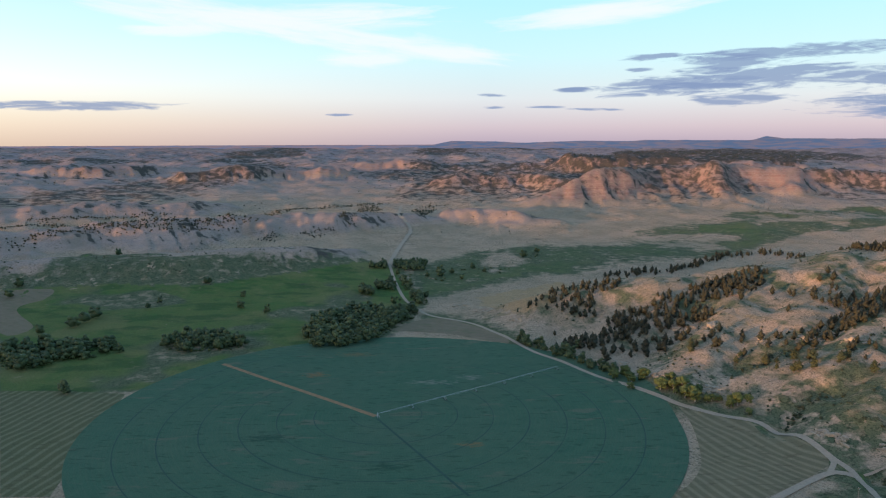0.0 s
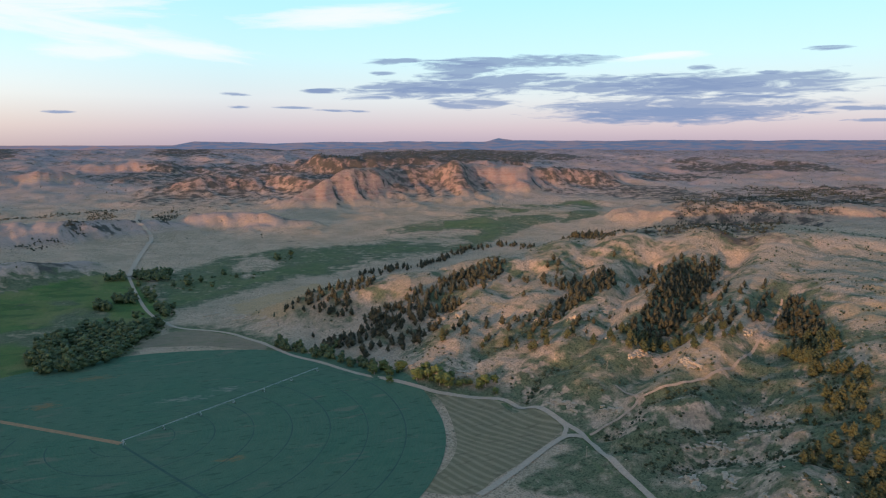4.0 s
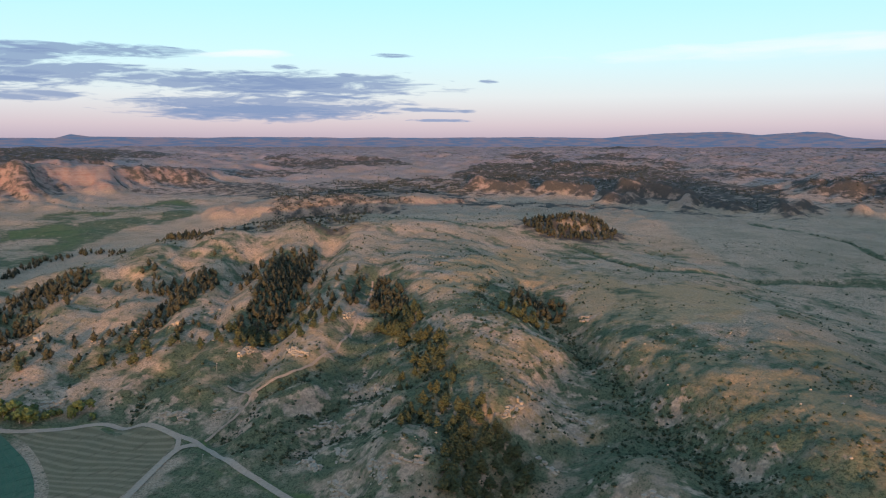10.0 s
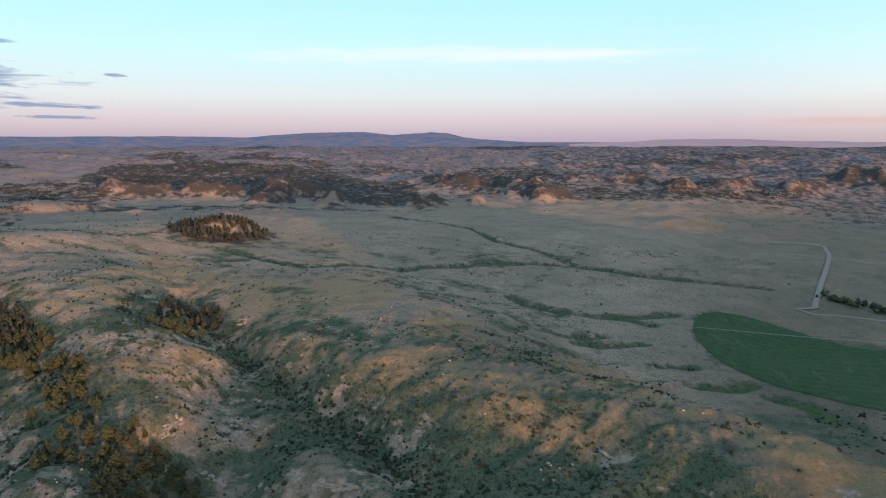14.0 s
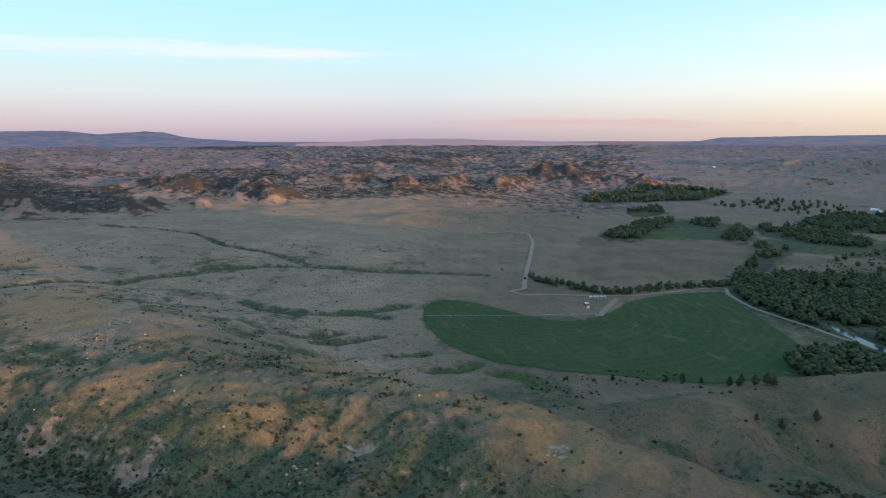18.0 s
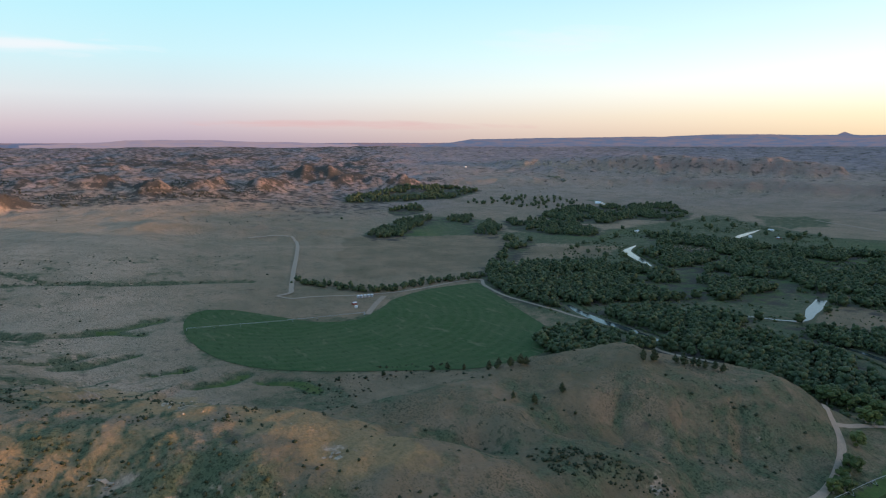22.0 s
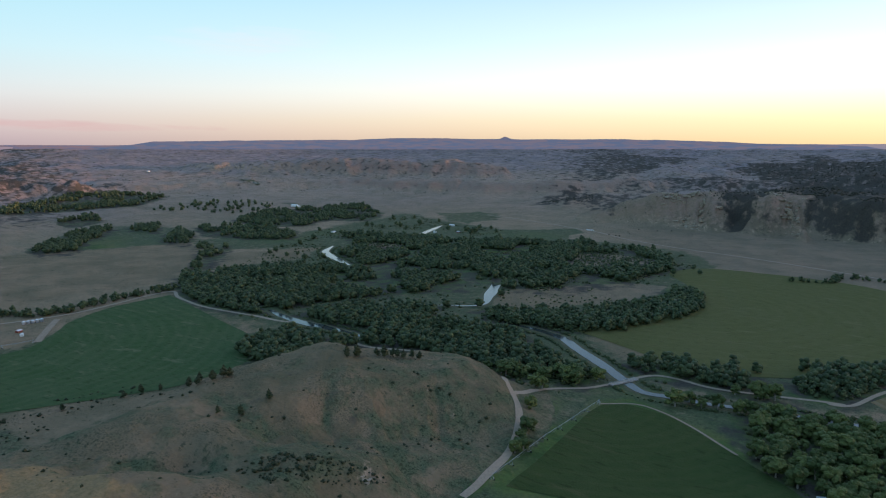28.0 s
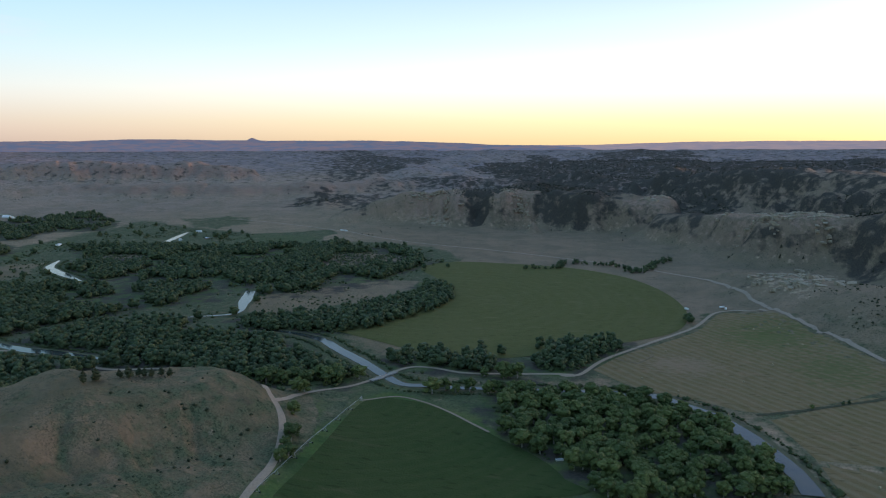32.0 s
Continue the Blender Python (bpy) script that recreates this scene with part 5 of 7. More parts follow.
def patch(name, outline, mat, lift=0.3, cell=9.0, rounded=True):
    """A field: an outline filled with a grid of draped cells, its rim ragged by less than a cell."""
    ring = curve(outline + outline[:1], 8.0) if rounded else np.array(outline, float)
    bm = bmesh.new()
    vs = [bm.verts.new((x, y, 0)) for x, y in ring[:-1]] if rounded else [bm.verts.new((x, y, 0)) for x, y in ring]
    bm.faces.new(vs)
    lo, hi = ring.min(0), ring.max(0)
    size = max(cell, (hi - lo).max() / 60)
    for axis in (0, 1):
        normal = Vector((1, 0, 0)) if axis == 0 else Vector((0, 1, 0))
        for v in np.arange(lo[axis] + size, hi[axis], size):
            co = Vector((v, 0, 0)) if axis == 0 else Vector((0, v, 0))
            bmesh.ops.bisect_plane(bm, geom=bm.verts[:] + bm.edges[:] + bm.faces[:], plane_co=co, plane_no=normal)
    bm.verts.ensure_lookup_table()
    xy = np.array([v.co[:2] for v in bm.verts])
    z = lie(xy[:, 0], xy[:, 1])[0]
    for v, h in zip(bm.verts, z):
        v.co.z = h + lift
    for f in bm.faces:
        if f.normal.z < 0:
            f.normal_flip()
        f.smooth = True
    me = bpy.data.meshes.new(name)
    bm.to_mesh(me)
    bm.free()
    me.materials.append(mat)
    return new(name, me)


def crop(name, a, b, worn, turn, gap, much, centre=None, curl=0.0, stripe_to=None, spots=()):
    """A crop: two greens or straws, worn patches, and sown or mown rows gap metres apart, straight or round a centre."""
    m, n, p = material(name, 0.95, 0.05)
    at = place_of(n)
    big = mottle(n, at, 0.012, 5.0, 0.35, 0.65)
    mid = mottle(n, at, 0.08, 6.0, 0.35, 0.65)
    fine = mottle(n, at, 0.6, 4.0, 0.3, 0.7)
    colour = blend(n, mid, a, b)
    colour = blend(n, arith(n, "MULTIPLY", fine, 0.3), colour, tuple(0.7 * v for v in a))
    scars = mottle(n, at, 0.02, 8.0, 0.58, 0.66, (1.0, 2.6, 1.0))
    colour = blend(n, arith(n, "MULTIPLY", scars, 0.7), colour, worn)
    colour = blend(n, arith(n, "MULTIPLY", big, 0.4), colour, tuple(0.5 * (u + v) for u, v in zip(a, worn)))
    xy = n("ShaderNodeSeparateXYZ", ins={0: at})
    bend = arith(n, "MULTIPLY", mottle(n, at, 0.006, 2.0, 0.0, 1.0), curl)
    if centre:
        dx, dy = arith(n, "SUBTRACT", xy.outputs[0], centre[0]), arith(n, "SUBTRACT", xy.outputs[1], centre[1])
        run = arith(n, "SQRT", arith(n, "ADD", arith(n, "MULTIPLY", dx, dx), arith(n, "MULTIPLY", dy, dy)))
    else:
        run = arith(n, "ADD", arith(n, "MULTIPLY", xy.outputs[0], math.cos(radians(turn))), arith(n, "MULTIPLY", xy.outputs[1], math.sin(radians(turn))))
    wave = arith(n, "SINE", arith(n, "MULTIPLY", arith(n, "ADD", run, bend), 6.28318 / gap))
    rows = n("ShaderNodeMapRange", ins={0: wave, 1: -0.2, 2: 0.9}).outputs[0]
    rows = arith(n, "MULTIPLY", rows, arith(n, "MULTIPLY", n("ShaderNodeMapRange", ins={0: mottle(n, at, 0.3, 4.0, 0.2, 0.7), 3: 0.5, 4: 1.0}).outputs[0], much))
    colour = blend(n, rows, colour, stripe_to or worn)
    # short streaks where the wind has laid the crop over
    laid = arith(n, "MULTIPLY", mottle(n, at, 0.07, 6.0, 0.57, 0.64, (1.0, 3.6, 1.0)), 0.55)
    colour = blend(n, laid, colour, tuple(0.55 * v for v in a))
    for sx, sy, long, wide, tint in spots:
        off = n("ShaderNodeVectorMath", op="SUBTRACT", ins={0: at, 1: (sx, sy, 0)}).outputs[0]
        off = n("ShaderNodeVectorMath", op="MULTIPLY", ins={0: off, 1: (1 / long, 1 / wide, 0)}).outputs[0]
        away_by = n("ShaderNodeVectorMath", op="LENGTH", ins={0: off}).outputs["Value"]
        bare = arith(n, "ADD", arith(n, "SUBTRACT", 1.0, away_by), arith(n, "MULTIPLY", arith(n, "SUBTRACT", mottle(n, at, 0.12, 7.0, 0.2, 0.8, (1.0, 2.5, 1.0)), 0.5), 1.9))
        colour = blend(n, n("ShaderNodeMapRange", ins={0: bare, 1: 0.35, 2: 0.9, 4: 0.75}).outputs[0], colour, tint)
    paint(p, colour)
    bumped(n, p, fine, 0.7, 0.6)
    return m


PIVOT_CENTRE, PIVOT_RADIUS = (-51, 604), 257
m_alfalfa = crop("alfalfa", (0.050, 0.112, 0.070), (0.066, 0.127, 0.078), (0.125, 0.125, 0.085), 0, 4.0, 0.12, PIVOT_CENTRE, spots=((-135, 714, 20, 14, (0.20, 0.115, 0.055)), (-100, 787, 34, 14, (0.155, 0.115, 0.06)), (-12, 690, 40, 9, (0.20, 0.19, 0.15)), (28, 706, 20, 12, (0.20, 0.19, 0.15)), (22, 540, 18, 8, (0.19, 0.12, 0.055)), (-144, 553, 34, 14, (0.026, 0.06, 0.04)), (-40, 500, 34, 12, (0.03, 0.066, 0.042))))
m_corn = crop("young_crop", (0.044, 0.084, 0.030), (0.064, 0.104, 0.040), (0.14, 0.14, 0.08), 0, 16.0, 0.16, (960, -310), 30)
m_hay = crop("cut_hay", (0.185, 0.15, 0.09), (0.145, 0.125, 0.075), (0.12, 0.11, 0.06), 25, 8.5, 0.75, None, 60, (0.27, 0.215, 0.135))
m_hay_west = crop("mown_hay", (0.125, 0.120, 0.065), (0.095, 0.100, 0.050), (0.08, 0.09, 0.04), -12, 9.5, 0.7, None, 40, (0.205, 0.185, 0.112))
m_stubble = crop("stubble", (0.22, 0.165, 0.115), (0.17, 0.14, 0.09), (0.13, 0.13, 0.07), 60, 12.0, 0.25, None, 30)
m_hay_green = crop("regrown_hay", (0.165, 0.132, 0.060), (0.215, 0.150, 0.082), (0.26, 0.165, 0.10), 40, 11.0, 0.55, None, 30, (0.25, 0.20, 0.125), spots=((-170, -930, 110, 130, (0.105, 0.125, 0.042)), (-215, -800, 70, 90, (0.115, 0.125, 0.048)), (-60, -790, 70, 60, (0.27, 0.185, 0.125))))
m_pasture = crop("pasture", (0.102, 0.106, 0.036), (0.122, 0.120, 0.044), (0.15, 0.132, 0.065), 0, 24.0, 0.2, (280, -1060), 20)
m_lawn = crop("green_pasture", (0.042, 0.066, 0.021), (0.056, 0.078, 0.025), (0.092, 0.088, 0.038), 0, 14.0, 0.2, (242, -596), 20)

circle = [(PIVOT_CENTRE[0] + PIVOT_RADIUS * math.cos(radians(a)), PIVOT_CENTRE[1] + PIVOT_RADIUS * math.sin(radians(a))) for a in range(0, 360, 10)]
for name, outline, mat, words in (
    ("crop_field_north", circle, m_alfalfa, "round dark green irrigated crop field with faint wheel rings"),
    ("crop_field_east", CROP_EAST_RIM, m_corn, "green irrigated crop field with pale swirling streaks"),
    ("crop_field_west", PIVOT_WEST, m_pasture, "wide olive green pasture beside the river trees"),
    ("crop_field_south", PIVOT_SOUTH, m_lawn, "dark green irrigated pasture below the hill"),
    ("hay_field_east", HAY_EAST, m_hay, "tan cut hay field with curved windrows beside the road"),
    ("hay_field_west", HAY_WEST, m_hay_west, "mown hay field with pale green windrows"),
    ("hay_field_south", HAY_SOUTH, m_hay_green, "brown and green hay field dotted with bales"),
    ("hay_field_far", HAY_FAR, m_hay_green, "brownish green hay field beside the river"),
    ("stubble_field_west", STUBBLE_WEST, m_stubble, "pale stubble field in the green meadow"),
    ("stubble_field_north", STUBBLE_NORTH, m_stubble, "bare tan corner beside the round field"),
):
    tagged(patch(name, outline, mat, 0.16 if "hay" in name or "stubble" in name else 0.4, rounded=name != "hay_field_west"), words, "field", kind="structure")

m_gravel = simple("gravel", (0.36, 0.28, 0.205), (0.275, 0.215, 0.155), 0.5, bump=0.1)
m_track = simple("worn_dirt", (0.34, 0.25, 0.18), (0.25, 0.19, 0.13), 0.3, bump=0.15)
m_asphalt = simple("chip_sealed_road", (0.34, 0.265, 0.20), (0.27, 0.21, 0.16), 0.4)
m_rut = simple("wheel_rut", (0.028, 0.066, 0.05), (0.042, 0.085, 0.062), 0.4)
m_lane = simple("dirt_lane", (0.30, 0.17, 0.09), (0.20, 0.13, 0.07), 0.25, bump=0.15)
for name, line, width, mat, words in (
    ("road_main", ROAD_MAIN, 5.2, m_gravel, "pale gravel road at the foot of the hills"),
    ("road_fork", ROAD_FORK, 5.5, m_gravel, "gravel side road leaving the junction"),
    ("road_link", ROAD_LINK, 4.0, m_gravel, "short gravel link at the junction"),
    ("road_north", ROAD_NORTH, 9.0, m_gravel, "gravel road climbing to the buttes"),
    ("road_east", ROAD_EAST, 8.0, m_gravel, "gravel road across the dry bench"),
    ("road_farm", ROAD_FARM, 6.0, m_gravel, "gravel road round the fields and hill"),
    ("road_bridge", ROAD_BRIDGE, 5.0, m_gravel, "gravel road over the river bridge"),
    ("highway", HIGHWAY, 6.0, m_asphalt, "faded paved road below the bluffs"),
    ("track_hill", HILL_TRACK, 2.4, m_track, "worn dirt track up the grassy hill"),
    ("track_hill_spur", HILL_TRACK_B, 2.4, m_track, "short worn dirt track on the hill"),
    ("track_farm", FARM_DRIVE, 9.0, m_track, "bare dirt drive beside the grain bins"),
    ("track_field", FIELD_TRACK, 2.6, m_track, "thin dirt track round the green pasture"),
    ("lane_pivot", PIVOT_LANE, 5.0, m_lane, "rusty dirt lane to the pivot centre"),
    ("lane_pivot_dark", PIVOT_LANE_B, 2.2, m_rut, "dark wheel rut from the pivot centre"),
):
    tagged(ribbon(name, line, width, mat, 1.3 if name in ("road_north", "road_east") else 0.75 if "hill" in name else 0.5, step=5.0, wobble=0.12), words, "road", kind="structure")

tagged(ribbon("ditch", DITCH, 4.5, simple("ditch_bed", (0.05, 0.055, 0.03), (0.085, 0.08, 0.045), 0.3), 0.45, step=5.0, wobble=0.6), "dark weedy ditch between two hay fields", "ditch", kind="structure")

# wheel rings of the sprinkler in the round field
for k in range(1, 8):
    rad, start, stop = 32.0 * k, 200 - 13 * k, 470 - 9 * k
    arc = [(PIVOT_CENTRE[0] + rad * math.cos(radians(a)), PIVOT_CENTRE[1] + rad * math.sin(radians(a))) for a in range(start, stop, 12)]
    tagged(ribbon("wheel_track", arc, 0.9, m_rut, 0.55, across=1, step=6.0, wobble=1.4), "dark wheel ring worn into the crop", "track", kind="structure")

# the river
m_water, wn2, wp = material("river_water", 0.12, 0.28)
wp.inputs["Base Color"].default_value = (0.035, 0.045, 0.045, 1)
ripple = wn2("ShaderNodeTexNoise", ins={"Vector": place_of(wn2), "Scale": 0.5, "Detail": 4.0})
bumped(wn2, wp, ripple.outputs[0], 0.12, 0.3)
paint(wp, blend(wn2, mottle(wn2, place_of(wn2), 0.05, 3.0, 0.3, 0.7), (0.03, 0.042, 0.045), (0.055, 0.055, 0.045)))
m_mud = simple("river_bank", (0.135, 0.115, 0.07), (0.065, 0.078, 0.034), 0.15, bump=0.3)
for name, line, width in (("river", RIVER[:17], (15, 15, 15, 14, 13, 11, 10, 8, 8, 9, 11, 13, 14, 14, 12, 8, 3)), ("river_hook", RIVER[18:], (3, 7, 19, 15)), ("river_bend", RIVER_B, (6, 11, 15, 15, 12, 5)), ("river_reach_mid", RIVER_C, (6, 16, 19, 15, 5)), ("river_reach_far", RIVER_D, (6, 18, 18, 6)), ("river_reach_east", RIVER_E, (8, 22, 22, 8)), ("river_reach_valley", RIVER_F, (8, 22, 22, 8)), ("river_reach_north", RIVER_G, (8, 20, 20, 8))):
    wide = np.ravel(width) + 9.0
    tagged(ribbon(name.replace("river", "bank", 1), line, wide, m_mud, 0.25, step=8.0, wobble=0.5), "muddy bank beside the river", "river bank", kind="structure")
    tagged(ribbon(name, line, width, m_water, 0.7, step=8.0, level=9, wobble=0.25), "calm river reflecting the pale evening sky", "water", kind="structure")

# ---------------------------------------------------------------- skyline, far behind everything
def skyline(name, points, dist, colour, colour2, words, bottom=150):
    """A far range as a glowing strip in haze colours: bearings and the angle by which it stands over eye level."""
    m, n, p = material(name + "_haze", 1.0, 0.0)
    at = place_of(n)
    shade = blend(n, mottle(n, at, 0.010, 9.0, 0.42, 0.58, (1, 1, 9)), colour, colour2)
    # the haze tint is emitted by the strip itself, whatever light falls there
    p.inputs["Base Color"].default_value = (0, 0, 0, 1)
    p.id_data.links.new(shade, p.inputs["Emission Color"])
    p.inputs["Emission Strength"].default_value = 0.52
    az = np.arange(points[0][0], points[-1][0] + 0.01, 0.06)
    el = np.interp(az, [q[0] for q in points], [q[1] for q in points])
    x, y = np.sin(np.radians(az)), np.cos(np.radians(az))
    el = el + (0.13 * (rough(az * 10, az * 0, 26, 6, 77, gain=0.62) - 0.5)) * np.clip(el * 2 + 0.4, 0.3, 1)
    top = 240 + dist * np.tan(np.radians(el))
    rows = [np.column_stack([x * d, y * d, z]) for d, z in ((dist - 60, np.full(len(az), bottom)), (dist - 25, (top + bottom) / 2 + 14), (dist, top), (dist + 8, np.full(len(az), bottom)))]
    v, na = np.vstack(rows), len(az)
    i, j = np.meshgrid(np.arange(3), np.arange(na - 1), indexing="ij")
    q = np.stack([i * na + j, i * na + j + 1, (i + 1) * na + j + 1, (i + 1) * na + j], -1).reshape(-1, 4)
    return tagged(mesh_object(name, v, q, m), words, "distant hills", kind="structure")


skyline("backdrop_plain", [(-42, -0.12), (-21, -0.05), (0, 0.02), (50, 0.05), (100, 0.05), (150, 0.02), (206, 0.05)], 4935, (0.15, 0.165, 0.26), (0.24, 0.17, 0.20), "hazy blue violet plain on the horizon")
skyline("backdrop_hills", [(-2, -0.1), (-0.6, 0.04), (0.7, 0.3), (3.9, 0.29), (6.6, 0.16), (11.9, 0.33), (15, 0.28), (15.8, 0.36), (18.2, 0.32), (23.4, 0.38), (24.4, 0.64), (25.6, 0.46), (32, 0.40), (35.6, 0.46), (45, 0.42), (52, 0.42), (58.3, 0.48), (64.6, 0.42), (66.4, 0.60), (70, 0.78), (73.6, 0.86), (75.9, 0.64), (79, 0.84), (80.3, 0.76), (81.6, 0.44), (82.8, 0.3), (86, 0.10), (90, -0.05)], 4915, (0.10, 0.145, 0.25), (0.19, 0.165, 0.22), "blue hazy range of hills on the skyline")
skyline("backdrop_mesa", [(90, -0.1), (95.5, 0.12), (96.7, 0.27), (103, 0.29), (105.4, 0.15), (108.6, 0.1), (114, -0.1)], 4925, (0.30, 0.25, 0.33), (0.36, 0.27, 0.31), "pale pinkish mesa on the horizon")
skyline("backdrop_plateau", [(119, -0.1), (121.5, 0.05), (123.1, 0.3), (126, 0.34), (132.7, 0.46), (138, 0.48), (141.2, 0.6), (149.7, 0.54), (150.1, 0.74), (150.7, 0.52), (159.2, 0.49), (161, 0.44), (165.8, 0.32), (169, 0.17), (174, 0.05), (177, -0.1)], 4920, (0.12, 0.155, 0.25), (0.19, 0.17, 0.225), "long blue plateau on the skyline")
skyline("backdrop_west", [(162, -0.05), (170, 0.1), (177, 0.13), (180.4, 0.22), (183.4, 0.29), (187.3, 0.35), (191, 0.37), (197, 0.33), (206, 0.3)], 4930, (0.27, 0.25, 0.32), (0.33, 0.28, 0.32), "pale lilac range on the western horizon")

# ---------------------------------------------------------------- trees and scrub
def leaf_material(name, a, b, c, island):
    m, n, p = material(name, 0.7, 0.2)
    if island:
        pick = n("ShaderNodeNewGeometry").outputs["Random Per Island"]
    else:
        pick = n("ShaderNodeObjectInfo").outputs["Random"]
    speck = mottle(n, place_of(n), 0.9, 4.0, 0.35, 0.65)
    paint(p, blend(n, arith(n, "MULTIPLY", speck, 0.6), blend(n, pick, a, b), c))
    bumped(n, p, speck, 0.8, 0.5)
    return m


m_needles = leaf_material("pine_needles", (0.046, 0.058, 0.026), (0.072, 0.070, 0.028), (0.029, 0.040, 0.019), False)
m_needles_far = leaf_material("pine_needles_far", (0.036, 0.040, 0.024), (0.060, 0.054, 0.030), (0.024, 0.028, 0.019), True)
m_leaves = leaf_material("cottonwood_leaves", (0.064, 0.090, 0.027), (0.138, 0.158, 0.044), (0.034, 0.050, 0.018), False)
m_leaves_far = leaf_material("cottonwood_leaves_far", (0.043, 0.066, 0.031), (0.112, 0.134, 0.054), (0.026, 0.042, 0.021), True)
m_scrub = leaf_material("sagebrush", (0.035, 0.048, 0.022), (0.06, 0.065, 0.032), (0.025, 0.034, 0.016), True)
m_bark = simple("bark", (0.16, 0.12, 0.09), (0.09, 0.065, 0.05), 2.0, bump=0.05)
m_pale_bark = simple("pale_bark", (0.34, 0.31, 0.27), (0.20, 0.18, 0.15), 2.0, bump=0.05)

gold = (1 + 5 ** 0.5) / 2
ICO_V = np.array([(-1, gold, 0), (1, gold, 0), (-1, -gold, 0), (1, -gold, 0), (0, -1, gold), (0, 1, gold), (0, -1, -gold), (0, 1, -gold), (gold, 0, -1), (gold, 0, 1), (-gold, 0, -1), (-gold, 0, 1)]) / math.hypot(1, gold)
ICO_F = np.array([0, 11, 5, 0, 5, 1, 0, 1, 7, 0, 7, 10, 0, 10, 11, 1, 5, 9, 5, 11, 4, 11, 10, 2, 10, 7, 6, 7, 1, 8, 3, 9, 4, 3, 4, 2, 3, 2, 6, 3, 6, 8, 3, 8, 9, 4, 9, 5, 2, 4, 11, 6, 2, 10, 8, 6, 7, 9, 8, 1]).reshape(-1, 3)


def finer(v, f):
    """Each triangle split in four, on the unit ball."""
    v, cache, out = [tuple(p) for p in v], {}, []

    def half(a, b):
        key = (min(a, b), max(a, b))
        if key not in cache:
            m = (np.array(v[a]) + np.array(v[b])) / 2
            v.append(tuple(m / np.linalg.norm(m)))
            cache[key] = len(v) - 1
        return cache[key]

    for a, b, c in f:
        ab, bc, ca = half(a, b), half(b, c), half(c, a)
        out += [(a, ab, ca), (b, bc, ab), (c, ca, bc), (ab, bc, ca)]
    return np.array(v), np.array(out)


ICO2_V, ICO2_F = finer(ICO_V, ICO_F)


class Lump:
    """Vertices and triangles gathered into one mesh."""

    def __init__(self):
        self.v, self.f, self.n = [], [], 0

    def add(self, v, f):
        self.v.append(np.asarray(v, float)), self.f.append(np.asarray(f) + self.n)
        self.n += len(v)

    def arrays(self):
        return np.vstack(self.v), np.vstack(self.f)

    def mesh(self, name, mat, smooth_faces=False):
        me = bpy.data.meshes.new(name)
        v, f = self.arrays()
        me.from_pydata(v.tolist(), [], f.tolist())
        if smooth_faces:
            me.polygons.foreach_set("use_smooth", np.ones(len(f), bool))
        me.materials.append(mat)
        return me


def limb(lump, a, b, ra, rb, sides=5):
    a, b = np.array(a, float), np.array(b, float)
    d = (b - a) / np.linalg.norm(b - a)
    u = np.cross(d, (0.3, 0.9, 0.1))
    u /= np.linalg.norm(u)
    w = np.cross(d, u)
    ang = np.arange(sides) * 2 * math.pi / sides
    ring = np.cos(ang)[:, None] * u + np.sin(ang)[:, None] * w
    f = []
    for k in range(sides):
        m = (k + 1) % sides
        f += [(k, m, sides + m), (k, sides + m, sides + k)]
    lump.add(np.vstack([a + ring * ra, b + ring * rb]), f)


def blob(lump, rng, centre, size, fine=False, jag=0.35):
    v, f = (ICO2_V, ICO2_F) if fine else (ICO_V, ICO_F)
    v = v * (1 + jag * (rng.random((len(v), 1)) - 0.5) * 2)
    turn = Matrix.Rotation(rng.random() * 6.28, 3, "Z")
    v = v @ np.array(turn).T
    lump.add(v * np.array(size) + np.array(centre), f)


def sprays(lump, rng, centre, size, count, leaf):
    """Small leafy cards on the skin of a clump, turned at random."""
    d = rng.normal(size=(count, 3))
    d /= np.linalg.norm(d, axis=1)[:, None]
    c = np.array(centre) + d * np.array(size) * (0.92 + 0.3 * rng.random((count, 1)))
    a = rng.normal(size=(count, 3)) * leaf
    b = rng.normal(size=(count, 3)) * leaf
    v = np.stack([c - a * 0.5, c + b * 0.6, c + a * 0.5], 1).reshape(-1, 3)
    lump.add(v, np.arange(count * 3).reshape(-1, 3))


def pine_meshes(seed):
    """A ponderosa pine 1 m high: bare tapered trunk, and whorls of drooping boughs."""
    rng = np.random.default_rng(seed)
    trunk, crown = Lump(), Lump()
    limb(trunk, (0, 0, 0), (0.01, 0, 0.55), 0.026, 0.016)
    limb(trunk, (0.01, 0, 0.55), (0.0, 0.01, 0.97), 0.016, 0.003)
    lean = 0.03 * rng.normal(size=2)
    for k in range(15):
        q = k / 14
        z = 0.24 + 0.68 * q
        reach = 0.20 * math.sin(math.pi * min(1.0, 0.30 + 0.74 * q)) ** 0.8 * (0.75 + 0.5 * rng.random()) + 0.015
        ang = k * 2.4 + rng.random()
        out = reach * (0.55 + 0.25 * rng.random())
        c = (math.cos(ang) * out + lean[0] * q, math.sin(ang) * out + lean[1] * q, z)
        s2 = reach * (0.62 + 0.2 * rng.random()) + 0.02
        blob(crown, rng, c, (s2, s2, s2 * 0.72), False, 0.32)
        sprays(crown, rng, c, (s2, s2, s2 * 0.72), 9, 0.045)
    blob(crown, rng, (lean[0], lean[1], 0.93), (0.05, 0.05, 0.08))
    return trunk, crown


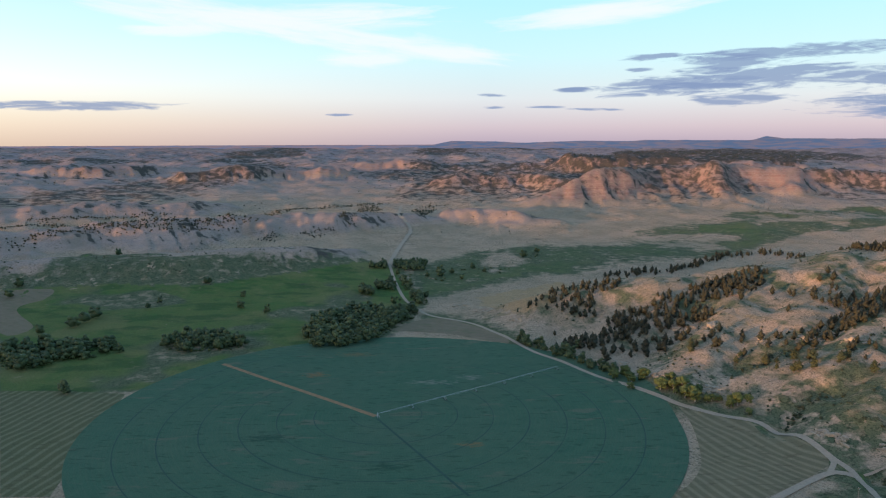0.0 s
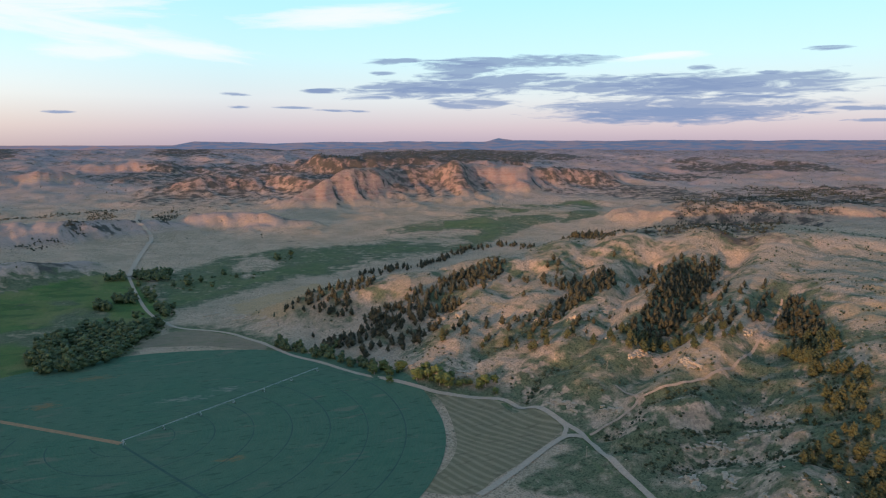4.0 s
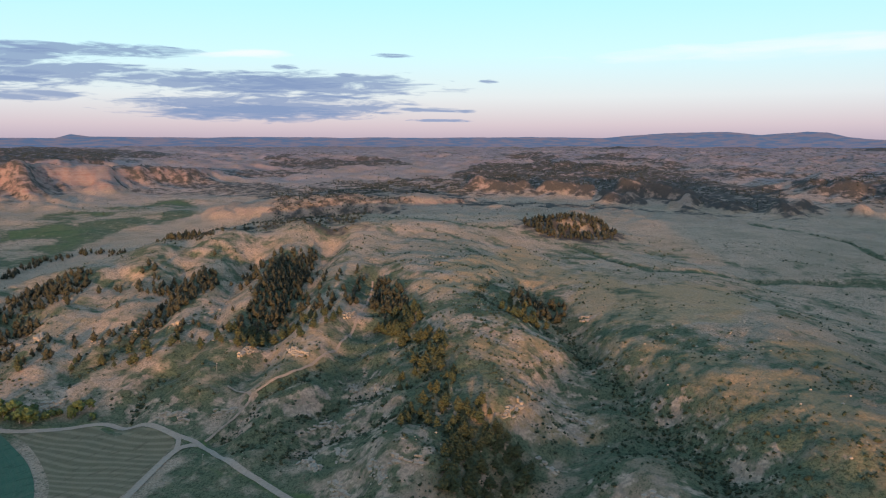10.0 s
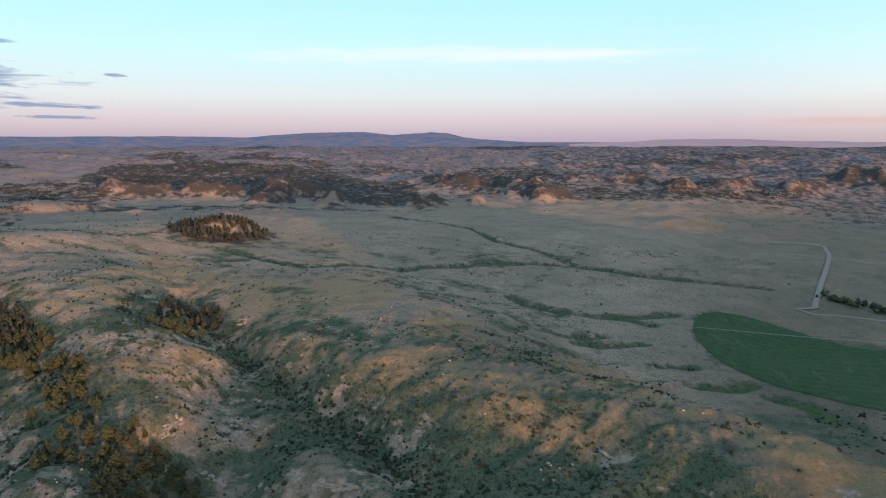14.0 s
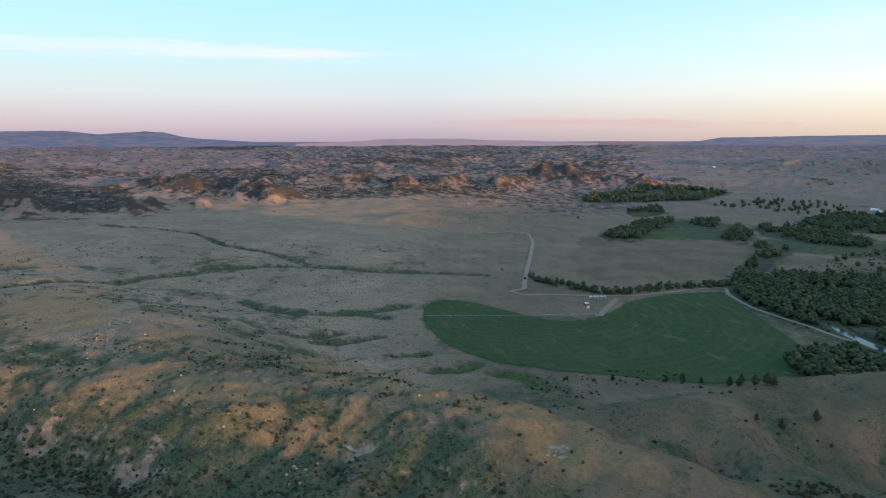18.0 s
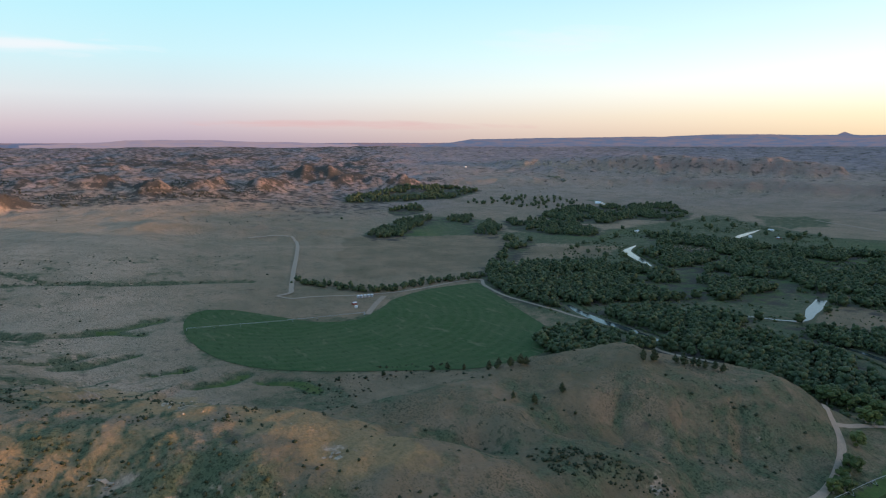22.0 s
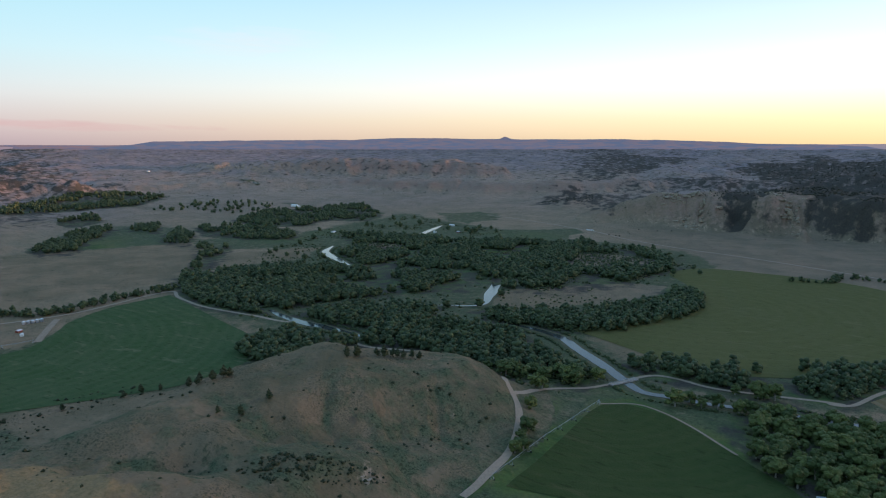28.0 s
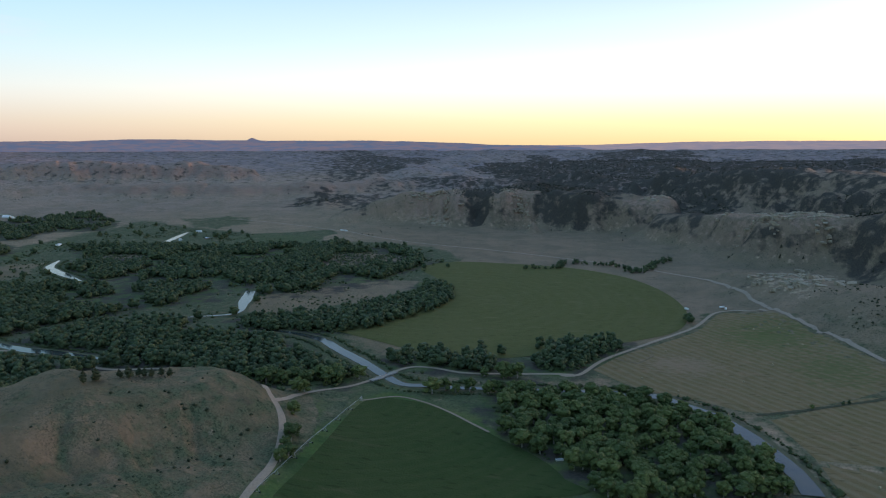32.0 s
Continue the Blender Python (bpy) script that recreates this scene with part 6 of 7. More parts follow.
def cottonwood_meshes(seed, fine=True):
    """A cottonwood 1 m high: forked trunk, and a broad uneven crown of clumps with gaps."""
    rng = np.random.default_rng(seed)
    trunk, crown = Lump(), Lump()
    limb(trunk, (0, 0, 0), (0.01, 0.0, 0.28), 0.035, 0.026)
    spots = []
    forks = 4 + seed % 2
    for k in range(forks):
        ang = k * 2 * math.pi / forks + rng.random()
        out = 0.15 + 0.12 * rng.random()
        tip = (math.cos(ang) * out, math.sin(ang) * out, 0.55 + 0.2 * rng.random())
        limb(trunk, (0.01, 0, 0.27), tip, 0.02, 0.007, 4)
        spots.append((tip, 0.145 + 0.05 * rng.random()))
    for k in range(13):
        q = (k + rng.random()) / 13
        ang, out = k * 2.4 + rng.random(), (0.29 - 0.17 * q) * (0.45 + 0.65 * rng.random())
        spots.append(((math.cos(ang) * out, math.sin(ang) * out, 0.24 + 0.62 * q), 0.085 + 0.06 * rng.random()))
    spots.append(((0.03 * rng.normal(), 0.03 * rng.normal(), 0.88), 0.10))
    for c, s in spots:
        blob(crown, rng, c, (s * 0.94, s * 0.94, s * 0.90), True, 0.24)
        sprays(crown, rng, c, (s, s, s), 34, 0.030)
    return trunk, crown


def scatter(outline, gap, rng, keep=1.0, patchy=0.0):
    """Places in an outline, about gap metres apart, thinned into clumps."""
    p = np.array(outline, float)
    lo, hi = p.min(0), p.max(0)
    nx, ny = max(1, int((hi[0] - lo[0]) / gap)), max(1, int((hi[1] - lo[1]) / gap))
    x, y = np.meshgrid(lo[0] + (np.arange(nx) + 0.5) * gap, lo[1] + (np.arange(ny) + 0.5) * gap)
    x = x.ravel() + (rng.random(x.size) - 0.5) * gap * 1.3
    y = y.ravel() + (rng.random(y.size) - 0.5) * gap * 1.3
    ok = inside(outline, x, y) & (rng.random(x.size) < keep)
    if patchy:
        ok &= rough(x, y, 60, 3, 40) > 0.5 + (patchy - 0.5) * 0.3
    return np.column_stack([x[ok], y[ok]])


def clear_of(places, lines):
    """Leave out places on roads and water."""
    ok = np.ones(len(places), bool)
    for line, room in lines:
        if len(places):
            d, _ = along(line, places[:, 0], places[:, 1])
            ok &= d > room
    return places[ok]


KEEP_OFF = [(ROAD_MAIN, 8), (ROAD_FARM, 8), (ROAD_BRIDGE, 8), (HILL_TRACK, 5), (RIVER[:16], 14), (RIVER[19:], 14), (RIVER_B, 18), (RIVER_C, 22), (RIVER_D, 20), (ROAD_NORTH, 8)]


def tree_thing(kind, trunk_me, crown_me, words, category):
    top = new(kind)
    a, b = new("trunk", trunk_me), new("crown", crown_me)
    a.parent = b.parent = top
    return tagged(top, words, category)


def plant(places, heights, rng, models, kind, label_of, category, group, stuff_name, stuff_words, far_model, far_mat, most=300, spread=1.0):
    """The nearest places become trees with trunk and crown; the rest one joined wood."""
    z = lie(places[:, 0], places[:, 1])[0]
    near_to = np.hypot(places[:, 0], places[:, 1])
    order = np.argsort(near_to)
    made = {}
    for rank in order[:most]:
        k = int(rng.integers(len(models)))
        h = heights[rank]
        m = Matrix.LocRotScale((*places[rank], z[rank] - 0.25), Euler((0, 0, rng.random() * 6.28)), (h * spread * (0.85 + 0.3 * rng.random()),) * 2 + (h,))
        if k not in made:
            made[k] = tree_thing(kind, *models[k], label_of(h), category)
            made[k]["group"] = group
            made[k].matrix_basis = m
        else:
            one = copy_thing(made[k], Matrix())
            one.matrix_basis = m
            one["label"] = label_of(h)
    rest = order[most:]
    if not len(rest):
        return
    vs, fs, count = [], [], 0
    pick = rng.integers(len(far_model), size=len(rest))
    for k, (v, f) in enumerate(far_model):
        who = rest[pick == k]
        if not len(who):
            continue
        ang = rng.random(len(who)) * 6.28
        c, s = np.cos(ang), np.sin(ang)
        h = heights[who]
        wide = h * spread * (0.8 + 0.4 * rng.random(len(who)))
        x = (v[None, :, 0] * c[:, None] - v[None, :, 1] * s[:, None]) * wide[:, None] + places[who, 0][:, None]
        y = (v[None, :, 0] * s[:, None] + v[None, :, 1] * c[:, None]) * wide[:, None] + places[who, 1][:, None]
        zz = v[None, :, 2] * h[:, None] + z[who][:, None] - 0.3
        vs.append(np.stack([x, y, zz], -1).reshape(-1, 3))
        fs.append((f[None] + (np.arange(len(who)) * len(v))[:, None, None]).reshape(-1, 3) + count)
        count += len(who) * len(v)
    tagged(mesh_object(stuff_name, np.vstack(vs), np.vstack(fs), far_mat, category == "woodland" or "cottonwood" in category), stuff_words, category, kind="stuff")


rng = np.random.default_rng(7)
pine_models = []
for k in range(5):
    t, c = pine_meshes(k)
    pine_models.append((t.mesh("pine_trunk", m_bark), c.mesh("pine_crown", m_needles)))


OCT_V = np.array([(1, 0, 0), (0, 1, 0), (-1, 0, 0), (0, -1, 0), (0, 0, 1), (0, 0, -1)], float)
OCT_F = np.array([(0, 1, 4), (1, 2, 4), (2, 3, 4), (3, 0, 4), (1, 0, 5), (2, 1, 5), (3, 2, 5), (0, 3, 5)])


def far_pine(seed, clumps=6):
    r = np.random.default_rng(100 + seed)
    one = Lump()
    for k in range(clumps):
        q = k / (clumps - 1)
        w = 0.24 * math.sin(math.pi * min(1.0, 0.32 + 0.72 * q)) + 0.03
        out = 0.10 * (1 - q) * (clumps > 3)
        ang = 2.4 * k + r.random()
        v = OCT_V * (0.75 + 0.5 * r.random((6, 1))) * (w, w, 0.6 * w + 0.07)
        one.add(v + (math.cos(ang) * out, math.sin(ang) * out, 0.24 + 0.66 * q), OCT_F)
    limb(one, (0, 0, 0), (0, 0, 0.4), 0.02, 0.015, 3)
    return one.arrays()


def rounded_clumps(seed):
    """A cottonwood seen from afar: one core and a few angular clumps."""
    r = np.random.default_rng(600 + seed)
    one = Lump()
    blob(one, r, (0, 0, 0.45), (0.28, 0.28, 0.36), False, 0.2)
    for k in range(5):
        ang, q = k * 2.4 + r.random(), (k + 0.5) / 5
        out, s2 = 0.25 - 0.12 * q, 0.15 + 0.07 * r.random()
        one.add(OCT_V * (0.75 + 0.5 * r.random((6, 1))) * s2 + (math.cos(ang) * out, math.sin(ang) * out, 0.25 + 0.62 * q), OCT_F)
    return one.arrays()


def far_cottonwood(seed, clumps=7):
    """The same tree with fewer faces: a compact crown of rounded clumps."""
    r = np.random.default_rng(400 + seed)
    one = Lump()
    blob(one, r, (0, 0, 0.46), (0.25, 0.25, 0.34), False, 0.15)
    for k in range(clumps):
        ang = k * 2.4 + r.random() * 0.8
        q = (k + 0.5) / clumps
        out = (0.27 - 0.16 * q) * (0.7 + 0.5 * r.random())
        s2 = 0.11 + 0.09 * r.random()
        blob(one, r, (math.cos(ang) * out, math.sin(ang) * out, 0.22 + 0.66 * q), (s2, s2, s2 * 1.1), False, 0.28)
    limb(one, (0, 0, 0), (0, 0, 0.3), 0.03, 0.02, 3)
    return one.arrays()


pines = []
for outline, gap, keep, patchy in ((PINE_BAND_A, 8, 0.8, 0.15), (PINE_BAND_B, 7.5, 0.85, 0.1), (PINE_BAND_C, 11, 0.7, 0.25), (PINE_BAND_D, 7.5, 0.85, 0.0), (PINE_BAND_D_WEST, 11, 0.6, 0.3), (PINE_BAND_E, 7.5, 0.9, 0.0), (PINE_BAND_E_WEST, 12, 0.6, 0.2), (PINE_BAND_F, 10, 0.7, 0.2), (PINE_BAND_G, 7, 0.85, 0.1), (PINE_BAND_G_LOW, 9, 0.6, 0.3), (PINE_BAND_H, 6.5, 0.85, 0.0), (PINE_BAND_K, 7.5, 0.7, 0.15), (KNOLL_TOP, 8.5, 0.75, 0.0), (PINES_SPARSE, 12.5, 0.42, 0.45), (WOOD_SLOPE, 10, 0.5, 0.4), (SLOPE_SCRUB_D, 11, 0.5, 0.3)):
    pines.append(clear_of(scatter(outline, gap, rng, keep, patchy), KEEP_OFF))
strip = curve(PINE_STRIP, 4.0)
pines.append(strip + rng.normal(size=strip.shape) * 9.0)
pines.append(np.array(CREST_PINES + LONE_PINES, float))
pines = np.vstack(pines)
heights = (7.0 + 7.0 * rng.random(len(pines))) * (1 - 0.4 * smooth(900, 1300, np.hypot(*pines.T)) * (pines[:, 1] < 0))
heights[-len(CREST_PINES + LONE_PINES):] = 7.5 + 4 * rng.random(len(CREST_PINES + LONE_PINES))
plant(pines, heights, rng, pine_models, "pine_tree", lambda h: "tall ponderosa pine with rusty green needles" if h > 11 else "young ponderosa pine with rusty green needles", "pine tree", "pines on the slopes", "pine_wood", "dark pine woods on the near hills", [far_pine(k) for k in range(5)], m_needles_far)

# woods too far off to tell one tree from the next
woods = []
for outline, gap, keep, patchy in ((PINE_FAR_A, 11, 0.85, 0.25), (PINE_FAR_B, 14, 0.8, 0.35), (PINE_FAR_C, 14, 0.75, 0.35), (PINE_FAR_D, 9, 0.9, 0.0), (WOOD_NORTH, 9, 0.9, 0.2), (WOOD_NORTH_B, 9, 0.9, 0.2), (WOOD_NORTH_C, 8, 0.8, 0.1), (WOOD_MESA, 22, 0.9, 0.25), (WOOD_CREST, 14, 0.9, 0.35), (WOOD_EAST, 17, 0.9, 0.25), (WOOD_BUTTES, 16, 0.9, 0.4), (WOOD_BUTTES_B, 15, 0.9, 0.35), (SLOPE_WOOD_A, 11, 0.95, 0.1), (SLOPE_WOOD_B, 11, 0.9, 0.2), (SLOPE_WOOD_C, 11, 0.8, 0.3), (MOUND, 13, 0.7, 0.2), (WOOD_PLATEAU, 19, 0.95, 0.15)):
    woods.append(clear_of(scatter(outline, gap, rng, keep, patchy), KEEP_OFF))
for line, wide in ((STRIP_NORTH_A, 10), (STRIP_NORTH_B, 12), (STRIP_NORTH_C, 10), (STRIP_NORTH_D, 14)):
    c = curve(line, 2.6)
    woods.append(c + rng.normal(size=c.shape) * wide)
# lone trees and groves all over the far country
span = 7000
wa, wr = np.radians(-33 + 231 * rng.random(span)), 1500 * np.exp(1.05 * rng.random(span))
wx2, wy2 = wr * np.sin(wa), wr * np.cos(wa)
hilly = lie(wx2, wy2)[1]
ok = (rng.random(span) < 0.9 * smooth(0.52, 0.64, rough(wx2, wy2, 260, 4, 83)) * smooth(1600, 2400, wr) + 0.12 * smooth(5, 20, hilly)) & ~((np.degrees(wa) > 112) & (np.degrees(wa) < 158) & (wr < 3000)) & ~((np.degrees(wa) > 64) & (np.degrees(wa) < 112) & (wr < 2000))
woods.append(np.column_stack([wx2[ok], wy2[ok]]))
woods = np.vstack(woods)
heights = (6.5 + 4.5 * rng.random(len(woods))) * (1 + 0.2 * smooth(2000, 3500, np.hypot(*woods.T)))
plant(woods, heights, rng, [], "tree", None, "woodland", "", "far_woods", "dark pine woods on far hills and buttes", [far_pine(k, 2) for k in range(6)], m_needles_far, most=0, spread=1.15)

cotton_models = []
for k in range(5):
    t, c = cottonwood_meshes(k)
    cotton_models.append((t.mesh("cottonwood_trunk", m_pale_bark), c.mesh("cottonwood_crown", m_leaves)))
cottons = []
for outline, gap, keep, patchy in ((COTTON_NORTH, 12, 0.9, 0.05), (COTTON_WEST, 12, 0.8, 0.1), (COTTON_MID, 11, 0.8, 0), (COTTON_LANE, 10, 0.8, 0), (COTTON_CREEK, 24, 0.25, 0.4), (ORCHARD_FAR, 40, 0.7, 0.0), (RIVERSIDE, 34, 0.2, 0.2), (MEADOW_NORTH, 70, 0.12, 0)) + tuple((p, 14 if p is RIVER_WOOD_I else 12, 0.92, 0.3 if p in (RIVER_WOOD_A, RIVER_WOOD_B) else 0.0) for p in RIVER_WOODS) + tuple((p, 14, 0.8, 0.25) for p in FAR_BELTS):
    cottons.append(clear_of(scatter(outline, gap * 0.86, rng, keep, patchy), KEEP_OFF))
cottons = [c[~(inside(CLEARING_A, *c.T) | inside(CLEARING_B, *c.T) | inside(CLEARING_C, *c.T) | inside(TAN_RIVER, *c.T))] for c in cottons]
cottons.append(np.array(LONE_COTTONS, float))
for line, wide, gap in ((CREEK_ROW, 14, 3.6), (FIELD_HEDGE, 14, 2.6), (HIGHWAY_SCRUB, 10, 6.0)):
    c = curve(line, gap)
    cottons.append(clear_of(c + rng.normal(size=c.shape) * wide * 0.5, [(ROAD_MAIN, 5)]))
low = sum(len(c) for c in cottons[-3:])
for line, off, gap in ((RIVER[6:10], 15, 8),):
    c = curve(line, gap)
    side = np.column_stack([-np.gradient(c[:, 1]), np.gradient(c[:, 0])])
    side /= np.linalg.norm(side, axis=1)[:, None] + 1e-9
    c = c + side * (off + 5 * rng.normal(size=(len(c), 1)))
    cottons.insert(0, clear_of(c[rng.random(len(c)) < 0.8], [(ROAD_BRIDGE, 9), (ROAD_FARM, 8), (RIVER[:17], 8)]))
cottons = np.vstack(cottons)
on_hill = (lie(cottons[:, 0], cottons[:, 1])[0] > 22) & (np.hypot(cottons[:, 0], cottons[:, 1]) < 760)
heights = 10.5 + 8.5 * rng.random(len(cottons)) - 5.5 * (np.arange(len(cottons)) >= len(cottons) - low)
heights[(cottons[:, 0] < -160) & (cottons[:, 1] < -600)] = 4.5
cottons, heights = cottons[~on_hill], heights[~on_hill]
distant = np.hypot(cottons[:, 0], cottons[:, 1]) > 950
plant(cottons[distant], heights[distant], rng, [], "tree", None, "woodland", "", "river_wood_far", "dark green cottonwood belts down the far valley", [rounded_clumps(k) for k in range(6)], m_leaves_far, most=0, spread=1.25)
plant(cottons[~distant], heights[~distant], rng, cotton_models, "cottonwood_tree", lambda h: "large cottonwood with a broad fresh green crown" if h > 14 else "small cottonwood with a rounded green crown", "cottonwood tree", "cottonwoods along the river", "river_wood", "dense dark green cottonwood woods along the river", [far_cottonwood(k) for k in range(5)], m_leaves_far, spread=1.25)

# sagebrush and juniper scrub on the slopes, in gullies and hollows
def far_bush(seed):
    r = np.random.default_rng(200 + seed)
    one = Lump()
    for k in range(2):
        v = OCT_V * (0.6 + 0.8 * r.random((6, 1))) * (0.5 - 0.15 * k, 0.45, 0.42)
        one.add(v + (0.45 * k * (r.random() - 0.2), 0.4 * k * (r.random() - 0.5), 0.3), OCT_F)
    return one.arrays()


span = 130000
bush_az, bush_r = np.radians(-33 + 231 * rng.random(span)), 330 * np.exp(1.5 * rng.random(span))
bx, by = bush_r * np.sin(bush_az), bush_r * np.cos(bush_az)
bz, bh = lie(bx, by)
near_gully = np.zeros(span)
for line, depth, half in GULLIES:
    d, _ = along([polar(*q) for q in line], bx, by)
    if line[0][0] < 112:
        near_gully = np.maximum(near_gully, 0.6 * np.exp(-(d / (half * 0.8)) ** 2))
speck = smooth(0.45, 0.65, rough(bx, by, 24, 3, 73)) * (0.35 + 0.65 * smooth(0.45, 0.6, rough(bx, by, 110, 3, 33)))
south = 1 - 0.86 * smooth(100, 112, np.degrees(bush_az))
level = smooth(58, 67, np.degrees(bush_az)) * smooth(560, 720, bush_r)
chance = 0.75 * speck * smooth(3, 20, bh) * south * (1 - 0.93 * level) + 0.95 * near_gully + 0.30 * south * smooth(4, 20, bh) * smooth(0.62, 0.8, rough(bx, by, 70, 4, 3, True))
for outline in GREENS:
    chance += 0.25 * inside(outline, bx, by) * smooth(0.42, 0.62, rough(bx, by, 30, 3, 99))
for outline in (circle, CROP_EAST_RIM, PIVOT_WEST, PIVOT_SOUTH, HAY_EAST, HAY_WEST, HAY_SOUTH, HAY_FAR):
    chance[inside(outline, bx, by)] = 0
ok = rng.random(span) < chance
bushes = [np.column_stack([bx[ok], by[ok]])]
for line, depth, half in GULLIES[:18]:
    c = curve([polar(*q) for q in line], 2.4)
    c = c[smooth(0.40, 0.58, rough(c[:, 0], c[:, 1], 40, 3, 39)) > rng.random(len(c))]
    bushes.append(c + rng.normal(size=c.shape) * half * 0.28)
bushes = clear_of(np.vstack(bushes), KEEP_OFF)
size = 0.5 + 2.6 * rng.random(len(bushes)) ** 3 + np.hypot(*bushes.T) * 0.0007
# brush that fills the beds of the larger gullies
for line, depth, half in GULLIES[:9]:
    c = curve([polar(*q) for q in line], 1.5)
    c = clear_of(c + rng.normal(size=c.shape) * half * 0.24, KEEP_OFF)
    bushes = np.vstack([bushes, c])
    size = np.append(size, 1.2 + 3.0 * rng.random(len(c)) ** 2)
# junipers and tall sage in close companies
for outline, gap, keep, patchy in ((BUSHES_A, 2.8, 0.7, 0.0), (BUSHES_B, 8, 0.5, 0.2), (BUSHES_C, 7, 0.5, 0.2), (BUSHES_D, 6, 0.5, 0.2), (BUSHES_E, 5, 0.7, 0.1), (BUSHES_F, 7, 0.5, 0.3), (GREEN_B, 9, 0.5, 0.4), (GREEN_C, 9, 0.5, 0.4), (GREEN_A, 9, 0.5, 0.35), (GREEN_I, 8, 0.5, 0.3), (GREEN_E, 11, 0.4, 0.5), (SLOPE_SCRUB_E, 7, 0.7, 0.3), (ROCK_B, 6, 0.5, 0), (ROCK_G, 7, 0.5, 0)):
    more = clear_of(scatter(outline, gap, rng, keep, patchy), KEEP_OFF)
    bushes = np.vstack([bushes, more])
    size = np.append(size, 1.4 + 2.8 * rng.random(len(more)) ** 2)
plant(bushes, size, rng, [], "bush", None, "scrub", "", "scrub", "dark sagebrush and juniper scrub on the slopes", [far_bush(k) for k in range(5)], m_scrub, most=0, spread=1.0)

# willow and reed thickets between the river trees
m_willow = leaf_material("willow_leaves", (0.050, 0.072, 0.026), (0.100, 0.112, 0.044), (0.034, 0.050, 0.019), True)
thickets = []
for outline, gap, keep, patchy in ((RIVERSIDE, 9, 0.5, 0.5), (COTTON_CREEK, 14, 0.4, 0.4), (COTTON_NORTH, 6, 0.7, 0.1), (COTTON_WEST, 6, 0.7, 0.2), (COTTON_MID, 6, 0.7, 0.2)) + tuple((p, 7.5, 0.8, 0.2) for p in RIVER_WOODS):
    thickets.append(clear_of(scatter(outline, gap, rng, keep, patchy), KEEP_OFF))
for line in (RIVER[:17], RIVER_B, RIVER_C):
    c = curve(line, 3.5)
    side = np.column_stack([np.gradient(c[:, 1]), -np.gradient(c[:, 0])])
    side /= np.linalg.norm(side, axis=1)[:, None] + 1e-9
    for sign in (-1, 1):
        thickets.append(clear_of(c + sign * side * (15 + 4 * rng.random((len(c), 1))), [(ROAD_BRIDGE, 9), (ROAD_FARM, 7)]))
thickets = np.vstack(thickets)
for outline in (CROP_EAST_RIM, PIVOT_WEST, PIVOT_SOUTH, HAY_SOUTH, HAY_FAR, circle):
    thickets = thickets[~inside(outline, thickets[:, 0], thickets[:, 1])]
thickets = thickets[lie(thickets[:, 0], thickets[:, 1])[0] < 20]
plant(thickets, 2.2 + 3.6 * rng.random(len(thickets)) ** 2, rng, [], "bush", None, "thicket", "", "river_thicket", "low dark green willow thicket along the river", [far_bush(k + 10) for k in range(5)], m_willow, most=0, spread=1.25)

# ---------------------------------------------------------------- built things
def part(name, bm, mat, parent, label=""):
    """One mesh object under a thing or a part."""
    me = bpy.data.meshes.new(name)
    bm.to_mesh(me)
    bm.free()
    me.materials.append(mat)
    ob = new(name, me)
    ob.parent = parent
    if label:
        ob["label"] = label
    return ob


def box(size, at=(0, 0, 0), turn=None, bevel=0.0, bm=None):
    own = bmesh.new()
    bmesh.ops.create_cube(own, size=1.0, matrix=Matrix.Diagonal((*size, 1)))
    if bevel:
        bmesh.ops.bevel(own, geom=own.edges[:], offset=bevel, segments=1, affect="EDGES")
    bmesh.ops.transform(own, matrix=Matrix.Translation(at) @ (turn or Matrix()), verts=own.verts)
    if bm is None:
        return own
    me = bpy.data.meshes.new("joint")
    own.to_mesh(me)
    own.free()
    bm.from_mesh(me)
    bpy.data.meshes.remove(me)
    return bm


def rod(a, b, ra, rb=None, sides=6, bm=None):
    bm = bm or bmesh.new()
    a, b = Vector(a), Vector(b)
    m = Matrix.Translation((a + b) / 2) @ (b - a).to_track_quat("Z", "Y").to_matrix().to_4x4()
    bmesh.ops.create_cone(bm, cap_ends=True, segments=sides, radius1=ra, radius2=ra if rb is None else rb, depth=(b - a).length, matrix=m)
    return bm


m_steel = simple("galvanised_steel", (0.42, 0.43, 0.44), (0.34, 0.35, 0.36), 0.8, 0.4, 0.5)
m_roof = simple("sheet_roof", (0.7, 0.7, 0.71), (0.55, 0.56, 0.58), 0.5, 0.45, 0.4)
m_white = simple("white_paint", (0.78, 0.77, 0.74), (0.66, 0.65, 0.62), 0.6, 0.6)
m_red = simple("barn_paint", (0.30, 0.09, 0.06), (0.22, 0.07, 0.05), 0.6, 0.7)
m_pole = simple("weathered_pole", (0.30, 0.24, 0.18), (0.20, 0.16, 0.12), 1.5)
m_rubber = simple("tyre_rubber", (0.03, 0.03, 0.03), (0.02, 0.02, 0.02), 1.0)
m_straw = simple("baled_hay", (0.46, 0.38, 0.24), (0.34, 0.28, 0.17), 1.5, bump=0.05)
m_glass = simple("dark_glass", (0.03, 0.035, 0.04), (0.02, 0.025, 0.03), 1.0, 0.15, 0.5)
m_boards = simple("bridge_boards", (0.34, 0.30, 0.26), (0.25, 0.22, 0.19), 0.8)


